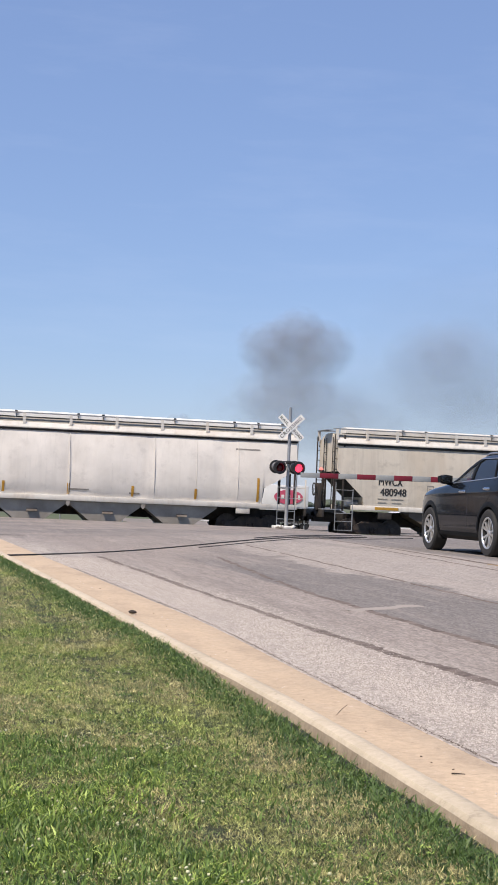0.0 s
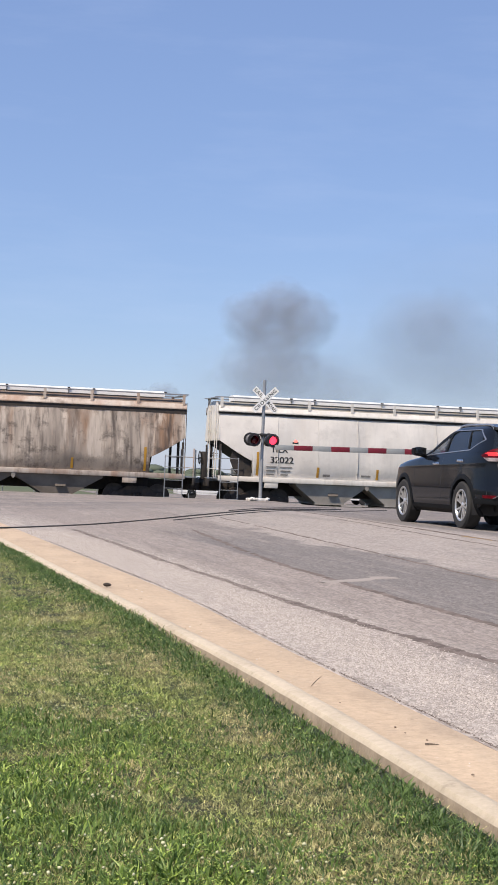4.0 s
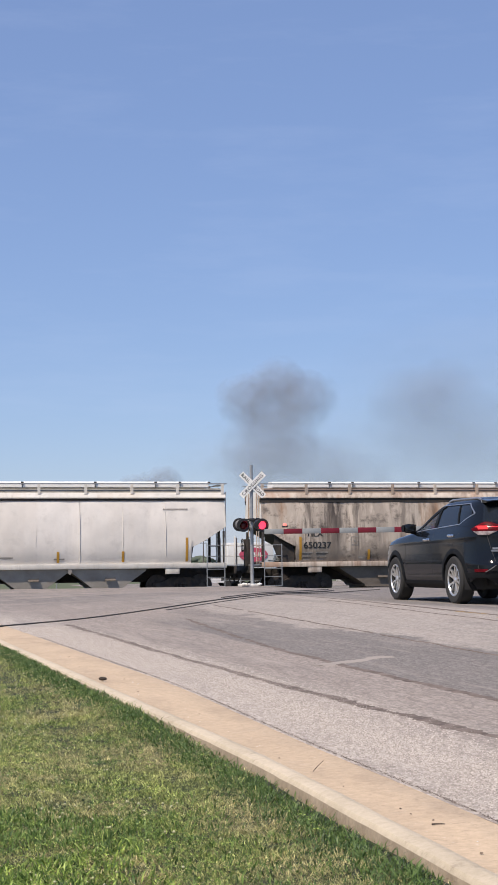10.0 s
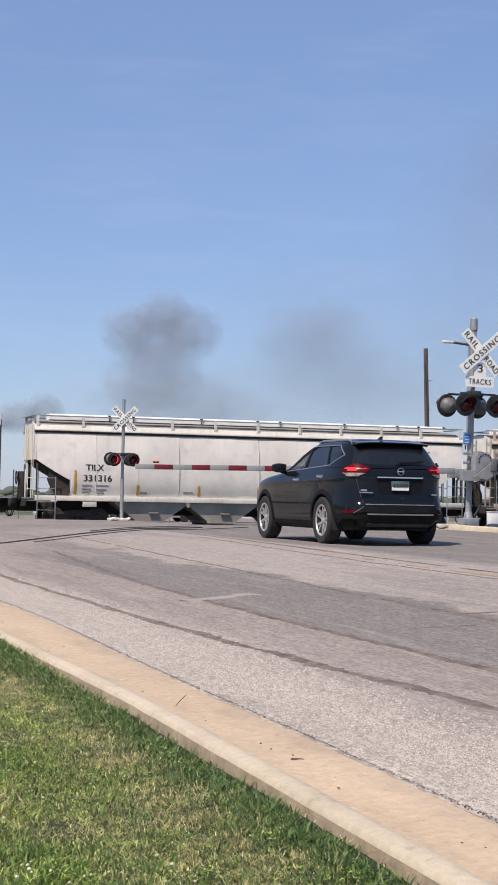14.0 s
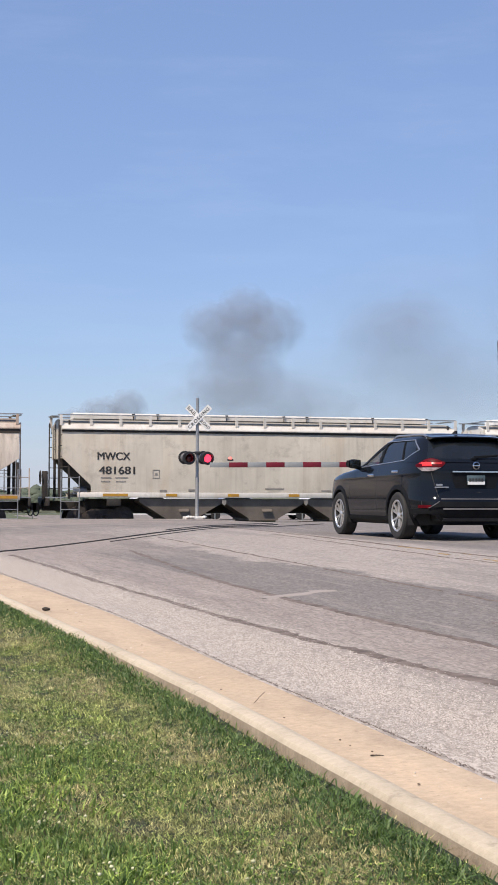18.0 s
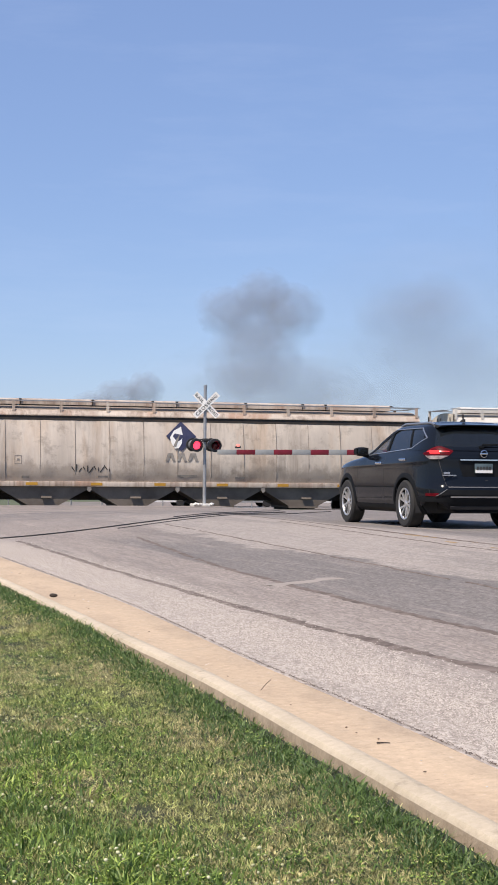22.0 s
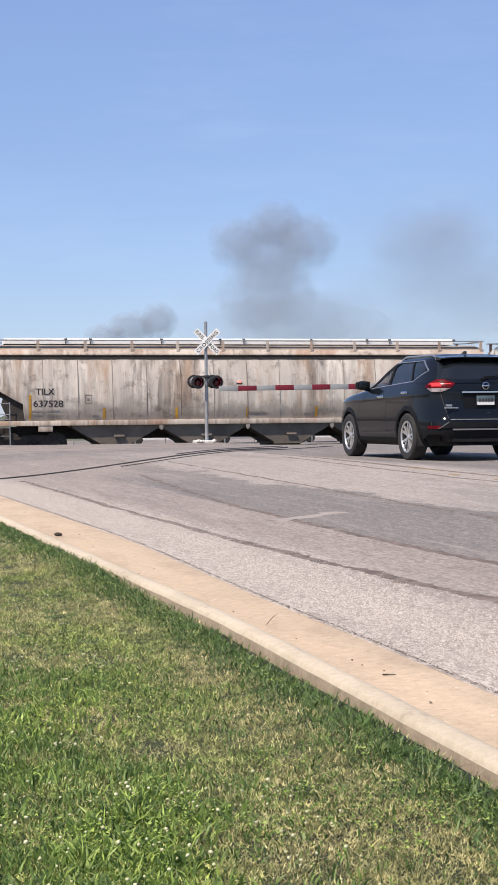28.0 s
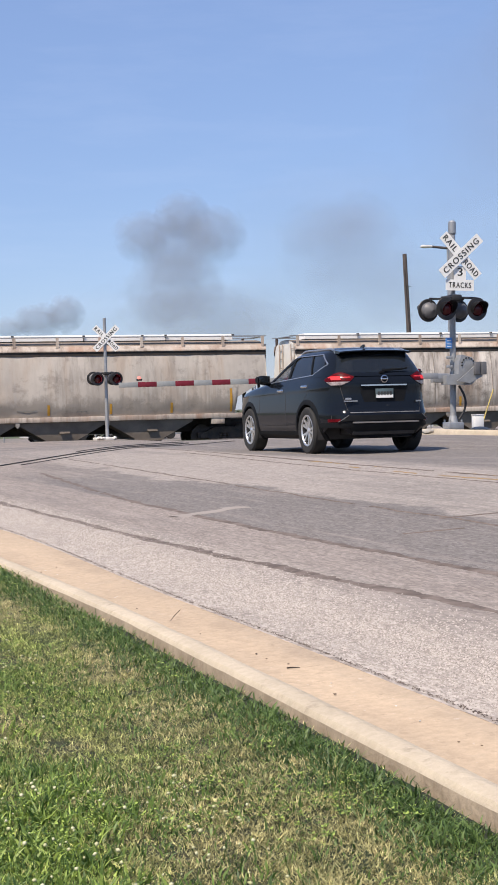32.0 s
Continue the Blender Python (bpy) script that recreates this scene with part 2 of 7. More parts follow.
def hopper_paint(name, base, grime, rust, streak, shift, tide=0.0):
    """Weathered wagon paint: runs of grime and rust down the side, rub marks, and a ragged tide line of splashed dirt."""
    k = Mat(name, 0.55)
    sh = (shift, shift * 0.7, shift * 0.3)
    zone = k.step(k.noise(0.42, 4, 0.6, (1, 0.6, 0.10), (shift + 3, 0, 0)), 0.44, 0.58)
    zone = k.maths("ADD", k.maths("MULTIPLY", zone, 0.8), 0.2)
    broad = k.noise(0.55, 4, 0.6, (1, 0.6, 0.12), sh, 0.3)
    runs = k.noise(2.0, 5, 0.65, (1, 0.6, 0.08), sh, 0.5)
    fine = k.noise(7.5, 4, 0.6, (1, 1, 0.05), sh)
    blot = k.noise(0.7, 5, 0.6, (1, 1, 1), sh)
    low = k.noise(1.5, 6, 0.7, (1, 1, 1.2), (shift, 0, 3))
    col = k.mix(k.step(blot, 0.35, 0.65), base, tuple(v * 0.84 for v in base))
    col = k.mix(k.maths("MULTIPLY", k.step(broad, 0.46, 0.58), streak * 0.75), col, tuple(0.45 * v + 0.55 * g for v, g in zip(base, grime)))
    col = k.mix(k.maths("MULTIPLY", k.step(k.noise(1.1, 5, 0.6, (1, 1, 0.13), (shift + 9, 2, 1)), 0.50, 0.66), streak * 0.9), col, rust)
    col = k.mix(k.maths("MULTIPLY", k.maths("MULTIPLY", k.step(runs, 0.46, 0.60), zone), streak * 0.9), col, grime)
    col = k.mix(k.maths("MULTIPLY", k.maths("MULTIPLY", k.step(fine, 0.50, 0.66), zone), streak * 0.75), col, tuple(v * 0.6 for v in grime))
    col = k.mix(k.maths("MULTIPLY", k.step(k.noise(3.1, 4, 0.6, (1, 1, 0.1), (shift + 4, 1, 5)), 0.58, 0.7), streak * 0.6), col, tuple(min(v * 1.15, 0.8) for v in base))
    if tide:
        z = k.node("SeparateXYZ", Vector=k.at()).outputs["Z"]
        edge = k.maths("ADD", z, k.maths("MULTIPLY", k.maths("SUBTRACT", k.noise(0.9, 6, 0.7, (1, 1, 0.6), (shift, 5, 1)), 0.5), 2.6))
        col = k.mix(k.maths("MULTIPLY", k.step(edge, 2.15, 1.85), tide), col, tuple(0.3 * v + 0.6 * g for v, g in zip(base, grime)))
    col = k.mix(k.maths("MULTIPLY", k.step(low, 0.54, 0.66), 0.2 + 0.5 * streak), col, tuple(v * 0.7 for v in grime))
    col = k.mix(0.12, col, k.mix(k.noise(90, 2), (0.3, 0.3, 0.3), (1, 1, 1)), "MULTIPLY")
    return k.done(col, k.maths("ADD", k.noise(0.8, 3, 0.5, (1, 1, 0.7), sh), k.maths("MULTIPLY", k.noise(3.5, 4, 0.6, (1, 1, 0.6), sh), 0.25)), 0.5, 0.07)


M = {}
M["steel_grey"] = plain("galvanised_steel", (0.42, 0.43, 0.44), (0.30, 0.31, 0.32), 5, 120, 0.45, 0.5)
M["alum"] = plain("aluminium_grey_paint", (0.37, 0.38, 0.385), (0.27, 0.275, 0.28), 4, 100, 0.45, 0.3)
M["black"] = plain("black_enamel", (0.018, 0.018, 0.02), (0.035, 0.034, 0.033), 6, 90, 0.45)
M["dark"] = plain("grimy_black_steel", (0.022, 0.021, 0.021), (0.055, 0.042, 0.032), 4, 60, 0.8)
M["truck"] = plain("oily_truck_iron", (0.03, 0.027, 0.025), (0.08, 0.055, 0.04), 5, 40, 0.75)
M["wheel"] = plain("rolled_wheel_steel", (0.10, 0.085, 0.075), (0.05, 0.04, 0.035), 5, 40, 0.6, 0.5)
M["white"] = plain("white_reflective_sheet", (0.86, 0.86, 0.84), (0.80, 0.79, 0.76), 6, 80, 0.5)
M["letter"] = plain("black_stencil_paint", (0.02, 0.02, 0.022), (0.045, 0.043, 0.04), 9, 90, 0.6)
M["faded"] = plain("faded_stencil_paint", (0.22, 0.20, 0.18), (0.32, 0.30, 0.27), 9, 90, 0.7)
M["small_print"] = plain("small_stencilled_print", (0.17, 0.16, 0.145), (0.42, 0.39, 0.35), 26, 90, 0.7)
M["yellow"] = plain("yellow_reflective_tape", (0.55, 0.30, 0.03), (0.42, 0.21, 0.03), 7, 80, 0.5)
M["red"] = plain("red_reflective_tape", (0.20, 0.011, 0.025), (0.15, 0.010, 0.02), 6, 80, 0.45)
M["pale"] = plain("grey_white_reflective_tape", (0.33, 0.345, 0.34), (0.27, 0.285, 0.28), 6, 80, 0.45)
M["blue"] = plain("blue_sign_paint", (0.09, 0.27, 0.62), (0.07, 0.22, 0.54), 6, 80, 0.4)
M["concrete"] = plain("grey_concrete", (0.42, 0.40, 0.37), (0.30, 0.28, 0.25), 4, 50, 0.9, 0.0, 0.5)
M["limewash"] = plain("white_painted_concrete", (0.78, 0.77, 0.73), (0.55, 0.53, 0.49), 5, 40, 0.85, 0.0, 0.5)
M["lens_dark"] = plain("unlit_red_lens", (0.10, 0.008, 0.012), (0.07, 0.006, 0.01), 5, 60, 0.15)
M["lens_lit"] = glow("lit_red_lens", (1.0, 0.05, 0.10), 1.8)
M["lens_dim"] = glow("red_lens_seen_aslant", (0.48, 0.016, 0.055), 0.45)
M["lens_small"] = glow("lit_arm_lamp", (1.0, 0.25, 0.2), 0.8)
M["wood"] = plain("weathered_pole_wood", (0.115, 0.095, 0.085), (0.07, 0.058, 0.052), 2, 30, 0.9, 0.0, 0.6)

# ---- ground, road, kerbs ----
def smooth(a, b, v):
    t = min(max((v - a) / (b - a), 0.0), 1.0)
    return t * t * (3 - 2 * t)


RAIL = -0.46           # top of rail
TRACK = 61.96          # centre line of the track
KERB_X = 1.51          # back of the near kerb
BEND_Y, BEND_R = 34.0, 6.0   # the side street's corner
DRIFT = 0.041          # the kerb veers off gently past this bearing


def road_z(x, y):
    crown = 0.32 * smooth(2.0, 8.4, x) * (1 - smooth(27, 54, y)) + 0.06 * smooth(8.4, 14, x) * (1 - smooth(30, 54, y))
    sag = 0.064 * smooth(7.0, 9.0, x) * (1 - smooth(10.5, 13.0, x)) * smooth(14, 20, y) * (1 - smooth(28, 34, y))
    return 0.02 + crown - sag - 0.02 * smooth(30, 54, y) - 0.52 * smooth(57.6, 59.0, y)


def kerb_line():
    """Places and headings of the near kerb's back, each 0.1 m."""
    x, y, out = KERB_X, -6.0, []
    for i in range(560):
        a = DRIFT * smooth(5.2, 8.0, y)
        s = i * 0.1 - 6
        if s > BEND_Y:
            a += (s - BEND_Y) / BEND_R
        a = min(a, math.pi / 2)
        out.append((x, y, a))
        x, y = x - 0.1 * math.sin(a), y + 0.1 * math.cos(a)
    return np.array(out)


KERB_LINE = kerb_line()
LAWN_END = float(KERB_LINE[:, 1].max()) - 0.01


def kerb_x(y):
    """Where the back of the near kerb runs."""
    return float(np.interp(y, KERB_LINE[:, 1], KERB_LINE[:, 0]))


def pan_width(y):
    return 0.67 + 0.22 * smooth(6.5, 13, y)


def is_lawn(x, y):
    return y < LAWN_END and x < kerb_x(y)


def lawn_z(x, y):
    edge = KERB_X - 0.041 * max(y - 6.6, 0.0)
    swell = 0.03 * smooth(0.9, 1.5, x) * (y < 17) if y < 6 else 0.03 * smooth(edge - 0.6, edge, x)
    return 0.064 + swell + 0.034 * smooth(6.2, 9.0, y) * smooth(edge - 0.5, edge, x) + 0.014 * noise.noise((x * 0.9, y * 0.7, 3.1))


def ground_z(x, y):
    if is_lawn(x, y):
        return lawn_z(x, y) - 0.004
    if y > 58.5:
        return -0.66 + 0.12 * smooth(95, 200, y) * noise.noise((x * 0.01, y * 0.01, 0.5))
    return min(road_z(x, y) - 0.10, -0.08) if y < 57 else -0.10 - 0.56 * smooth(57, 58.5, y)


k = Mat("lawn_soil_gap_shade", 0.95)
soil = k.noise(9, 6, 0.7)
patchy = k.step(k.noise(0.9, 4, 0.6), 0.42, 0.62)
# near-black under the blades: the shade in the gaps is put into the soil colour
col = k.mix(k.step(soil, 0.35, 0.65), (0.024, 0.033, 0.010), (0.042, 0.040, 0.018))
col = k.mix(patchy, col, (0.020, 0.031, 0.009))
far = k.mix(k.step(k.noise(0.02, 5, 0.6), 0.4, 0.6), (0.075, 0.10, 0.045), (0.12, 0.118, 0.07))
sep = k.node("SeparateXYZ", Vector=k.at())
thatch = k.mix(k.step(k.noise(30, 5, 0.7), 0.35, 0.65), (0.038, 0.058, 0.017), (0.11, 0.127, 0.045))
thatch = k.mix(k.maths("MULTIPLY", k.step(k.noise(1.5, 5, 0.65), 0.42, 0.6), 0.6), thatch, (0.12, 0.11, 0.052))
side = k.maths("ADD", sep.outputs["X"], k.maths("MULTIPLY", sep.outputs["Y"], 0.035))
turf = k.maths("MAXIMUM", k.step(side, -0.2, -0.6), k.step(sep.outputs["Y"], 2.9, 2.1))
col = k.mix(turf, col, thatch)
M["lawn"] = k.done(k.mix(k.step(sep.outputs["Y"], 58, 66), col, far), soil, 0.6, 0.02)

axis_x = sorted({round(v, 3) for v in [-3000, -1500, -700, -350, -180, -100, -60, *np.arange(-40, -6, 4), *np.arange(-6, 1.0, 0.25),
                                       *np.arange(1.0, 2.4, 0.1), *np.arange(3, 60, 3), 80, 120, 200, 400, 800, 1500, 3000]})
axis_y = sorted({round(v, 3) for v in [-3000, -1200, -400, -150, -60, -25, *np.arange(-10, 30, 0.4), *np.arange(30, 56, 2), *np.arange(56, 60, 0.5),
                                       *np.arange(62, 110, 6), 140, 200, 320, 600, 1100, 1900, 3000]})
verts = [(x, y, ground_z(x, y)) for y in axis_y for x in axis_x]
nx = len(axis_x)
quads = [(j * nx + i, j * nx + i + 1, (j + 1) * nx + i + 1, (j + 1) * nx + i) for j in range(len(axis_y) - 1) for i in range(nx - 1)]
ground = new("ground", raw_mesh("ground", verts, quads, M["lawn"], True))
tagged(ground, "mown green lawn and flat fields beyond the railway", "ground", kind="structure")

# asphalt: chip-seal strip by the gutter, pinkish lane, darker repaired band, paler middle, worn wheel tracks
k = Mat("worn_asphalt", 0.9)
sep = k.node("SeparateXYZ", Vector=k.at())
wob = k.maths("MULTIPLY", k.maths("SUBTRACT", k.noise(0.35, 5, 0.65, (1.6, 0.35, 1)), 0.5), 1.6)
xx = k.maths("ADD", sep.outputs["X"], wob)
yy = sep.outputs["Y"]
chips = k.cells(70.0, (1, 0.3, 1))
chip_g = k.node("SeparateColor", Color=chips).outputs[0]
fine = k.noise(140, 3, 0.7, (1, 0.09, 1))
mid = k.noise(0.8, 6, 0.68, (2.2, 0.16, 1))
strip = k.mix(k.step(chip_g, 0.1, 0.9), (0.335, 0.292, 0.252), (0.56, 0.50, 0.442))
lane = k.mix(k.step(chip_g, 0.0, 1.0), (0.235, 0.20, 0.175), (0.39, 0.335, 0.293))
band = k.mix(k.step(chip_g, 0.0, 1.0), (0.155, 0.138, 0.125), (0.27, 0.243, 0.222))
pale = k.mix(k.step(chip_g, 0.0, 1.0), (0.285, 0.252, 0.222), (0.45, 0.40, 0.355))
edge = k.maths("ADD", sep.outputs["X"], k.maths("MULTIPLY", k.maths("MAXIMUM", k.maths("SUBTRACT", yy, 9.0), 0.0), 0.03))
col = k.mix(k.step(k.maths("ADD", edge, k.maths("MULTIPLY", wob, 0.3)), 2.5, 3.35), strip, lane)
col = k.mix(k.maths("MULTIPLY", k.step(k.maths("ADD", sep.outputs["X"], k.maths("MULTIPLY", wob, 0.1)), 3.76, 3.84), k.step(yy, 26, 20)), col, band)
zig = k.maths("ADD", xx, k.maths("MULTIPLY", k.maths("SUBTRACT", k.noise(1.1, 4, 0.6, (1, 0.7, 1)), 0.5), 1.5))
col = k.mix(k.step(zig, 4.98, 5.12), col, pale)
col = k.mix(k.step(k.maths("ADD", sep.outputs["X"], k.maths("MULTIPLY", wob, 0.5)), 7.3, 7.7), col, band)
col = k.mix(k.step(yy, 26, 36), col, k.mix(k.step(k.noise(0.25, 5, 0.6, (0.35, 1.2, 1)), 0.42, 0.6), band, lane))
col = k.mix(k.maths("MULTIPLY", k.step(mid, 0.50, 0.66), 0.75), col, k.mix(0.5, col, (0.12, 0.11, 0.105)))
col = k.mix(k.maths("MULTIPLY", k.step(k.noise(1.3, 6, 0.72, (2.4, 0.12, 1), (4, 1, 0)), 0.54, 0.68), 0.5), col, (0.43, 0.37, 0.325))
col = k.mix(k.maths("MULTIPLY", k.step(k.noise(3.2, 6, 0.7, (1, 0.5, 1)), 0.56, 0.74), 0.4), col, (0.12, 0.10, 0.088))
col = k.mix(0.35, col, k.mix(fine, (0.35, 0.35, 0.35), (1, 1, 1)), "MULTIPLY")
col = k.mix(0.6, col, k.mix(k.step(k.noise(26, 5, 0.8, (1, 0.07, 1)), 0.32, 0.68), (0.66, 0.63, 0.60), (1.24, 1.24, 1.24)), "MULTIPLY")
M["asphalt"] = k.done(col, k.maths("ADD", chip_g, fine), 0.55, 0.006)

xs = sorted({round(v, 3) for v in [-60, -40, -25, -16, -10, *np.arange(-8, 2.2, 0.7), *np.arange(2.16, 14, 0.4), 13.55, 13.75]})
ys = [-12, -6, *np.arange(0, 59.2, 0.8)]


bm = bmesh.new()
grid = {}
for y in ys:
    for x in xs:
        edge = kerb_x(min(y, BEND_Y)) + pan_width(y) - 2.18
        wx = x + edge * (1 - smooth(2.2, 5.5, x)) if x > 2.1 and y < BEND_Y else x
        grid[x, y] = (wx, y, road_z(wx, y) + 0.003)
made = {}
for y0, y1 in zip(ys, ys[1:]):
    for x0, x1 in zip(xs, xs[1:]):
        cx, cy = (x0 + x1) / 2, (y0 + y1) / 2
        if (x0 >= 2.15 and x1 <= 13.6) or (x1 <= 2.17 and cy > BEND_Y and np.hypot(cx - KERB_LINE[:, 0], cy - KERB_LINE[:, 1]).min() > 0.4 and not is_lawn(cx, cy)) or (x0 >= 13.5 and cy > 35):
            q = []
            for key in ((x0, y0), (x1, y0), (x1, y1), (x0, y1)):
                if key not in made:
                    made[key] = bm.verts.new(grid[key])
                q.append(made[key])
            bm.faces.new(q)
edge = [e for e in bm.edges if len(e.link_faces) == 1]
ext = bmesh.ops.extrude_edge_only(bm, edges=edge)
for v in ext["geom"]:
    if isinstance(v, bmesh.types.BMVert):
        v.co.z -= 0.14
road = part("road", bm, M["asphalt"])
tagged(road, "worn grey-pink asphalt road with a chip-sealed edge", "road", kind="structure")

# seams, cracks and the black line across the road
M["tar"] = plain("old_tar_seal", (0.10, 0.074, 0.06), (0.235, 0.188, 0.158), 7, 45, 0.95)
M["tar_black"] = plain("black_tar", (0.028, 0.027, 0.028), (0.075, 0.068, 0.064), 3, 40, 0.8)
M["tan_patch"] = plain("pale_patch_of_mortar", (0.35, 0.307, 0.268), (0.30, 0.262, 0.23), 4, 60, 0.9)
M["yellow_road"] = plain("worn_yellow_road_paint", (0.36, 0.23, 0.075), (0.27, 0.20, 0.12), 5, 60, 0.85)


def ribbon(name, pts, width, material, label, seed, rough_edge=0.4, lift=0.008, step=0.04, gaps=0.0):
    """A thin strip that follows the road's surface with ragged edges."""
    bm = bmesh.new()
    rows = []
    for (x0, y0), (x1, y1) in zip(pts, pts[1:]):
        n = max(2, int(math.hypot(x1 - x0, y1 - y0) / step))
        for i in range(n):
            f = i / n
            x, y = x0 + (x1 - x0) * f, y0 + (y1 - y0) * f
            x += 0.035 * noise.noise((y * 1.3, seed, x)) + 0.015 * noise.noise((y * 6, seed, 2))
            d = Vector((-(y1 - y0), x1 - x0)).normalized()
            x += 0.012 * noise.noise((y * 21, seed, 7))
            w = width * (1 - rough_edge * (0.5 + 0.5 * noise.noise((y * 8, seed, 4)) + 0.25 * noise.noise((y * 19, seed, 9)))) * (0.75 + 0.5 * noise.noise((x * 2, y * 2, seed)) + 0.30 * noise.noise((x * 9, y * 9, seed))) / 2
            w = max(w, width * 0.08)
            rows.append([(x + d.x * s * w, y + d.y * s * w, road_z(x + d.x * s * w, y + d.y * s * w) + 0.003 + (lift if abs(s) < 0.9 else 0.001)) for s in (-1, -0.6, 0.6, 1)])
    sheet(bm, rows)
    if gaps:
        dead = [f for f in bm.faces if noise.noise((f.calc_center_median().x * 1.1, f.calc_center_median().y * 0.9, seed + 5)) > gaps]
        bmesh.ops.delete(bm, geom=dead, context="FACES")
    return part(name, bm, material, road, label)


ribbon("seam", [(3.38, 3.0), (3.23, 6.8), (3.08, 8.2), (2.9, 11.2), (2.72, 17.0), (2.6, 24)], 0.17, M["tar"], "dark cracked lane seam", 1, 0.6, 0.003, 0.03)
ribbon("seam", [(3.85, 3.0), (3.82, 7.4), (3.78, 9.9), (3.77, 12.7), (3.84, 16.2), (4.3, 23.1)], 0.135, M["tar"], "dark paving seam", 2, 0.6, 0.003, 0.03, gaps=0.6)
ribbon("seam", [(4.85, 6), (4.94, 9.5), (5.0, 12.7), (5.29, 20.2), (5.5, 27)], 0.06, M["tar"], "thin paving seam", 3, 0.7, 0.005, gaps=0.45)
ribbon("seam", [(6.85, 9), (7.0, 16), (7.35, 24), (7.5, 30)], 0.08, M["tar"], "dark paving seam", 4, 0.6, 0.005, gaps=0.6)
ribbon("seam", [(6.5, 8), (6.6, 15.1), (6.75, 19), (7.1, 25)], 0.05, M["tar"], "dark paving seam", 14, 0.6, 0.004, gaps=0.6)
ribbon("centre_line", [(6.64, 8), (6.74, 15.1), (6.85, 17)], 0.07, M["yellow_road"], "worn yellow centre line", 5, 0.5, 0.004, gaps=0.1)
ribbon("centre_line", [(6.92, 9), (6.98, 15.1), (7.1, 19)], 0.06, M["yellow_road"], "worn yellow centre line", 6, 0.5, 0.004, gaps=-0.15)
ribbon("mortar_patch", [(3.62, 13.1), (3.95, 13.2), (4.35, 13.4)], 0.9, M["tan_patch"], "pale mortar patch", 10, 0.85, 0.005, 0.05)
for i, pts in enumerate((((4.32, 9.75), (4.75, 9.62)), ((4.9, 10.4), (5.35, 10.25)))):
    ribbon("crack", list(pts), 0.16, M["tar"], "short dark crack", 20 + i, 0.8, 0.004, 0.03)


def hose(pts, r, label):
    """A round rubber hose lying on the road."""
    bm = bmesh.new()
    rows = []
    for (x0, y0), (x1, y1) in zip(pts, pts[1:]):
        d = Vector((x1 - x0, y1 - y0)).normalized()
        n = max(2, int(math.hypot(x1 - x0, y1 - y0) / 0.2))
        for i in range(n + 1):
            x, y = x0 + (x1 - x0) * i / n, y0 + (y1 - y0) * i / n
            w = 0.03 * noise.noise((x * 0.8, y * 0.8, r * 99))
            x, y = x - d.y * w, y + d.x * w
            z = max(road_z(x, y), 0.02) + r * 0.9
            rows.append([(x - d.y * r * math.cos(a), y + d.x * r * math.cos(a), z + r * math.sin(a)) for a in np.linspace(0, 2 * math.pi, 9)[:-1]])
    vs = sheet(bm, rows, True)
    bm.faces.new(vs[0])
    bm.faces.new(vs[-1][::-1])
    ob = part("hose", bm, M["tar_black"])
    return tagged(ob, label, "hose", "hoses across the road")


hose([(1.15, 23.3), (2.3, 24.9), (4.07, 26.84), (6.0, 28.9), (7.66, 30.6), (9.3, 32.4)], 0.013, "black rubber hose lying across the asphalt road")
hose([(4.6, 26.6), (6.3, 28.4), (8.2, 30.4), (10.4, 32.6)], 0.009, "thin black rubber hose lying across the asphalt road")
hose([(6.3, 30.0), (7.9, 32.0), (9.8, 34.6)], 0.010, "thin black rubber hose lying across the asphalt road")

# kerb and gutter
k = Mat("tan_concrete", 0.9)
g = k.noise(80, 4, 0.7)
big = k.noise(1.1, 5, 0.6, (1, 0.6, 1))
col = k.mix(k.step(big, 0.35, 0.7), (0.62, 0.475, 0.325), (0.50, 0.378, 0.256))
col = k.mix(k.maths("MULTIPLY", k.step(k.noise(4.5, 6, 0.7), 0.55, 0.75), 0.45), col, (0.54, 0.455, 0.35))
col = k.mix(k.maths("MULTIPLY", k.step(k.noise(22, 5, 0.7), 0.58, 0.72), 0.6), col, (0.26, 0.19, 0.125))
col = k.mix(k.maths("MULTIPLY", k.step(k.noise(38, 3, 0.6, (1, 0.6, 1), (5, 9, 0)), 0.66, 0.72), 0.7), col, (0.72, 0.62, 0.50))
col = k.mix(k.maths("MULTIPLY", k.step(k.noise(1.7, 6, 0.7, (1.6, 0.5, 1), (3, 2, 0)), 0.48, 0.68), 0.65), col, (0.39, 0.29, 0.20))
col = k.mix(k.maths("MULTIPLY", k.rnd(), 0.2), col, (0.50, 0.405, 0.295))
col = k.mix(0.3, col, k.mix(g, (0.45, 0.45, 0.45), (1, 1, 1)), "MULTIPLY")
col = k.mix(0.4, col, k.mix(k.step(k.noise(24, 6, 0.72), 0.36, 0.64), (0.66, 0.64, 0.61), (1.16, 1.15, 1.14)), "MULTIPLY")
M["gutter"] = k.done(col, g, 0.4, 0.004)
k = Mat("pale_kerb_concrete", 0.9)
g = k.noise(90, 4, 0.7)
col = k.mix(k.step(k.noise(1.7, 5, 0.65), 0.35, 0.7), (0.64, 0.545, 0.41), (0.51, 0.43, 0.315))
col = k.mix(k.maths("MULTIPLY", k.step(k.noise(13, 6, 0.7), 0.58, 0.72), 0.65), col, (0.29, 0.235, 0.175))
col = k.mix(0.3, col, k.mix(g, (0.4, 0.4, 0.4), (1, 1, 1)), "MULTIPLY")
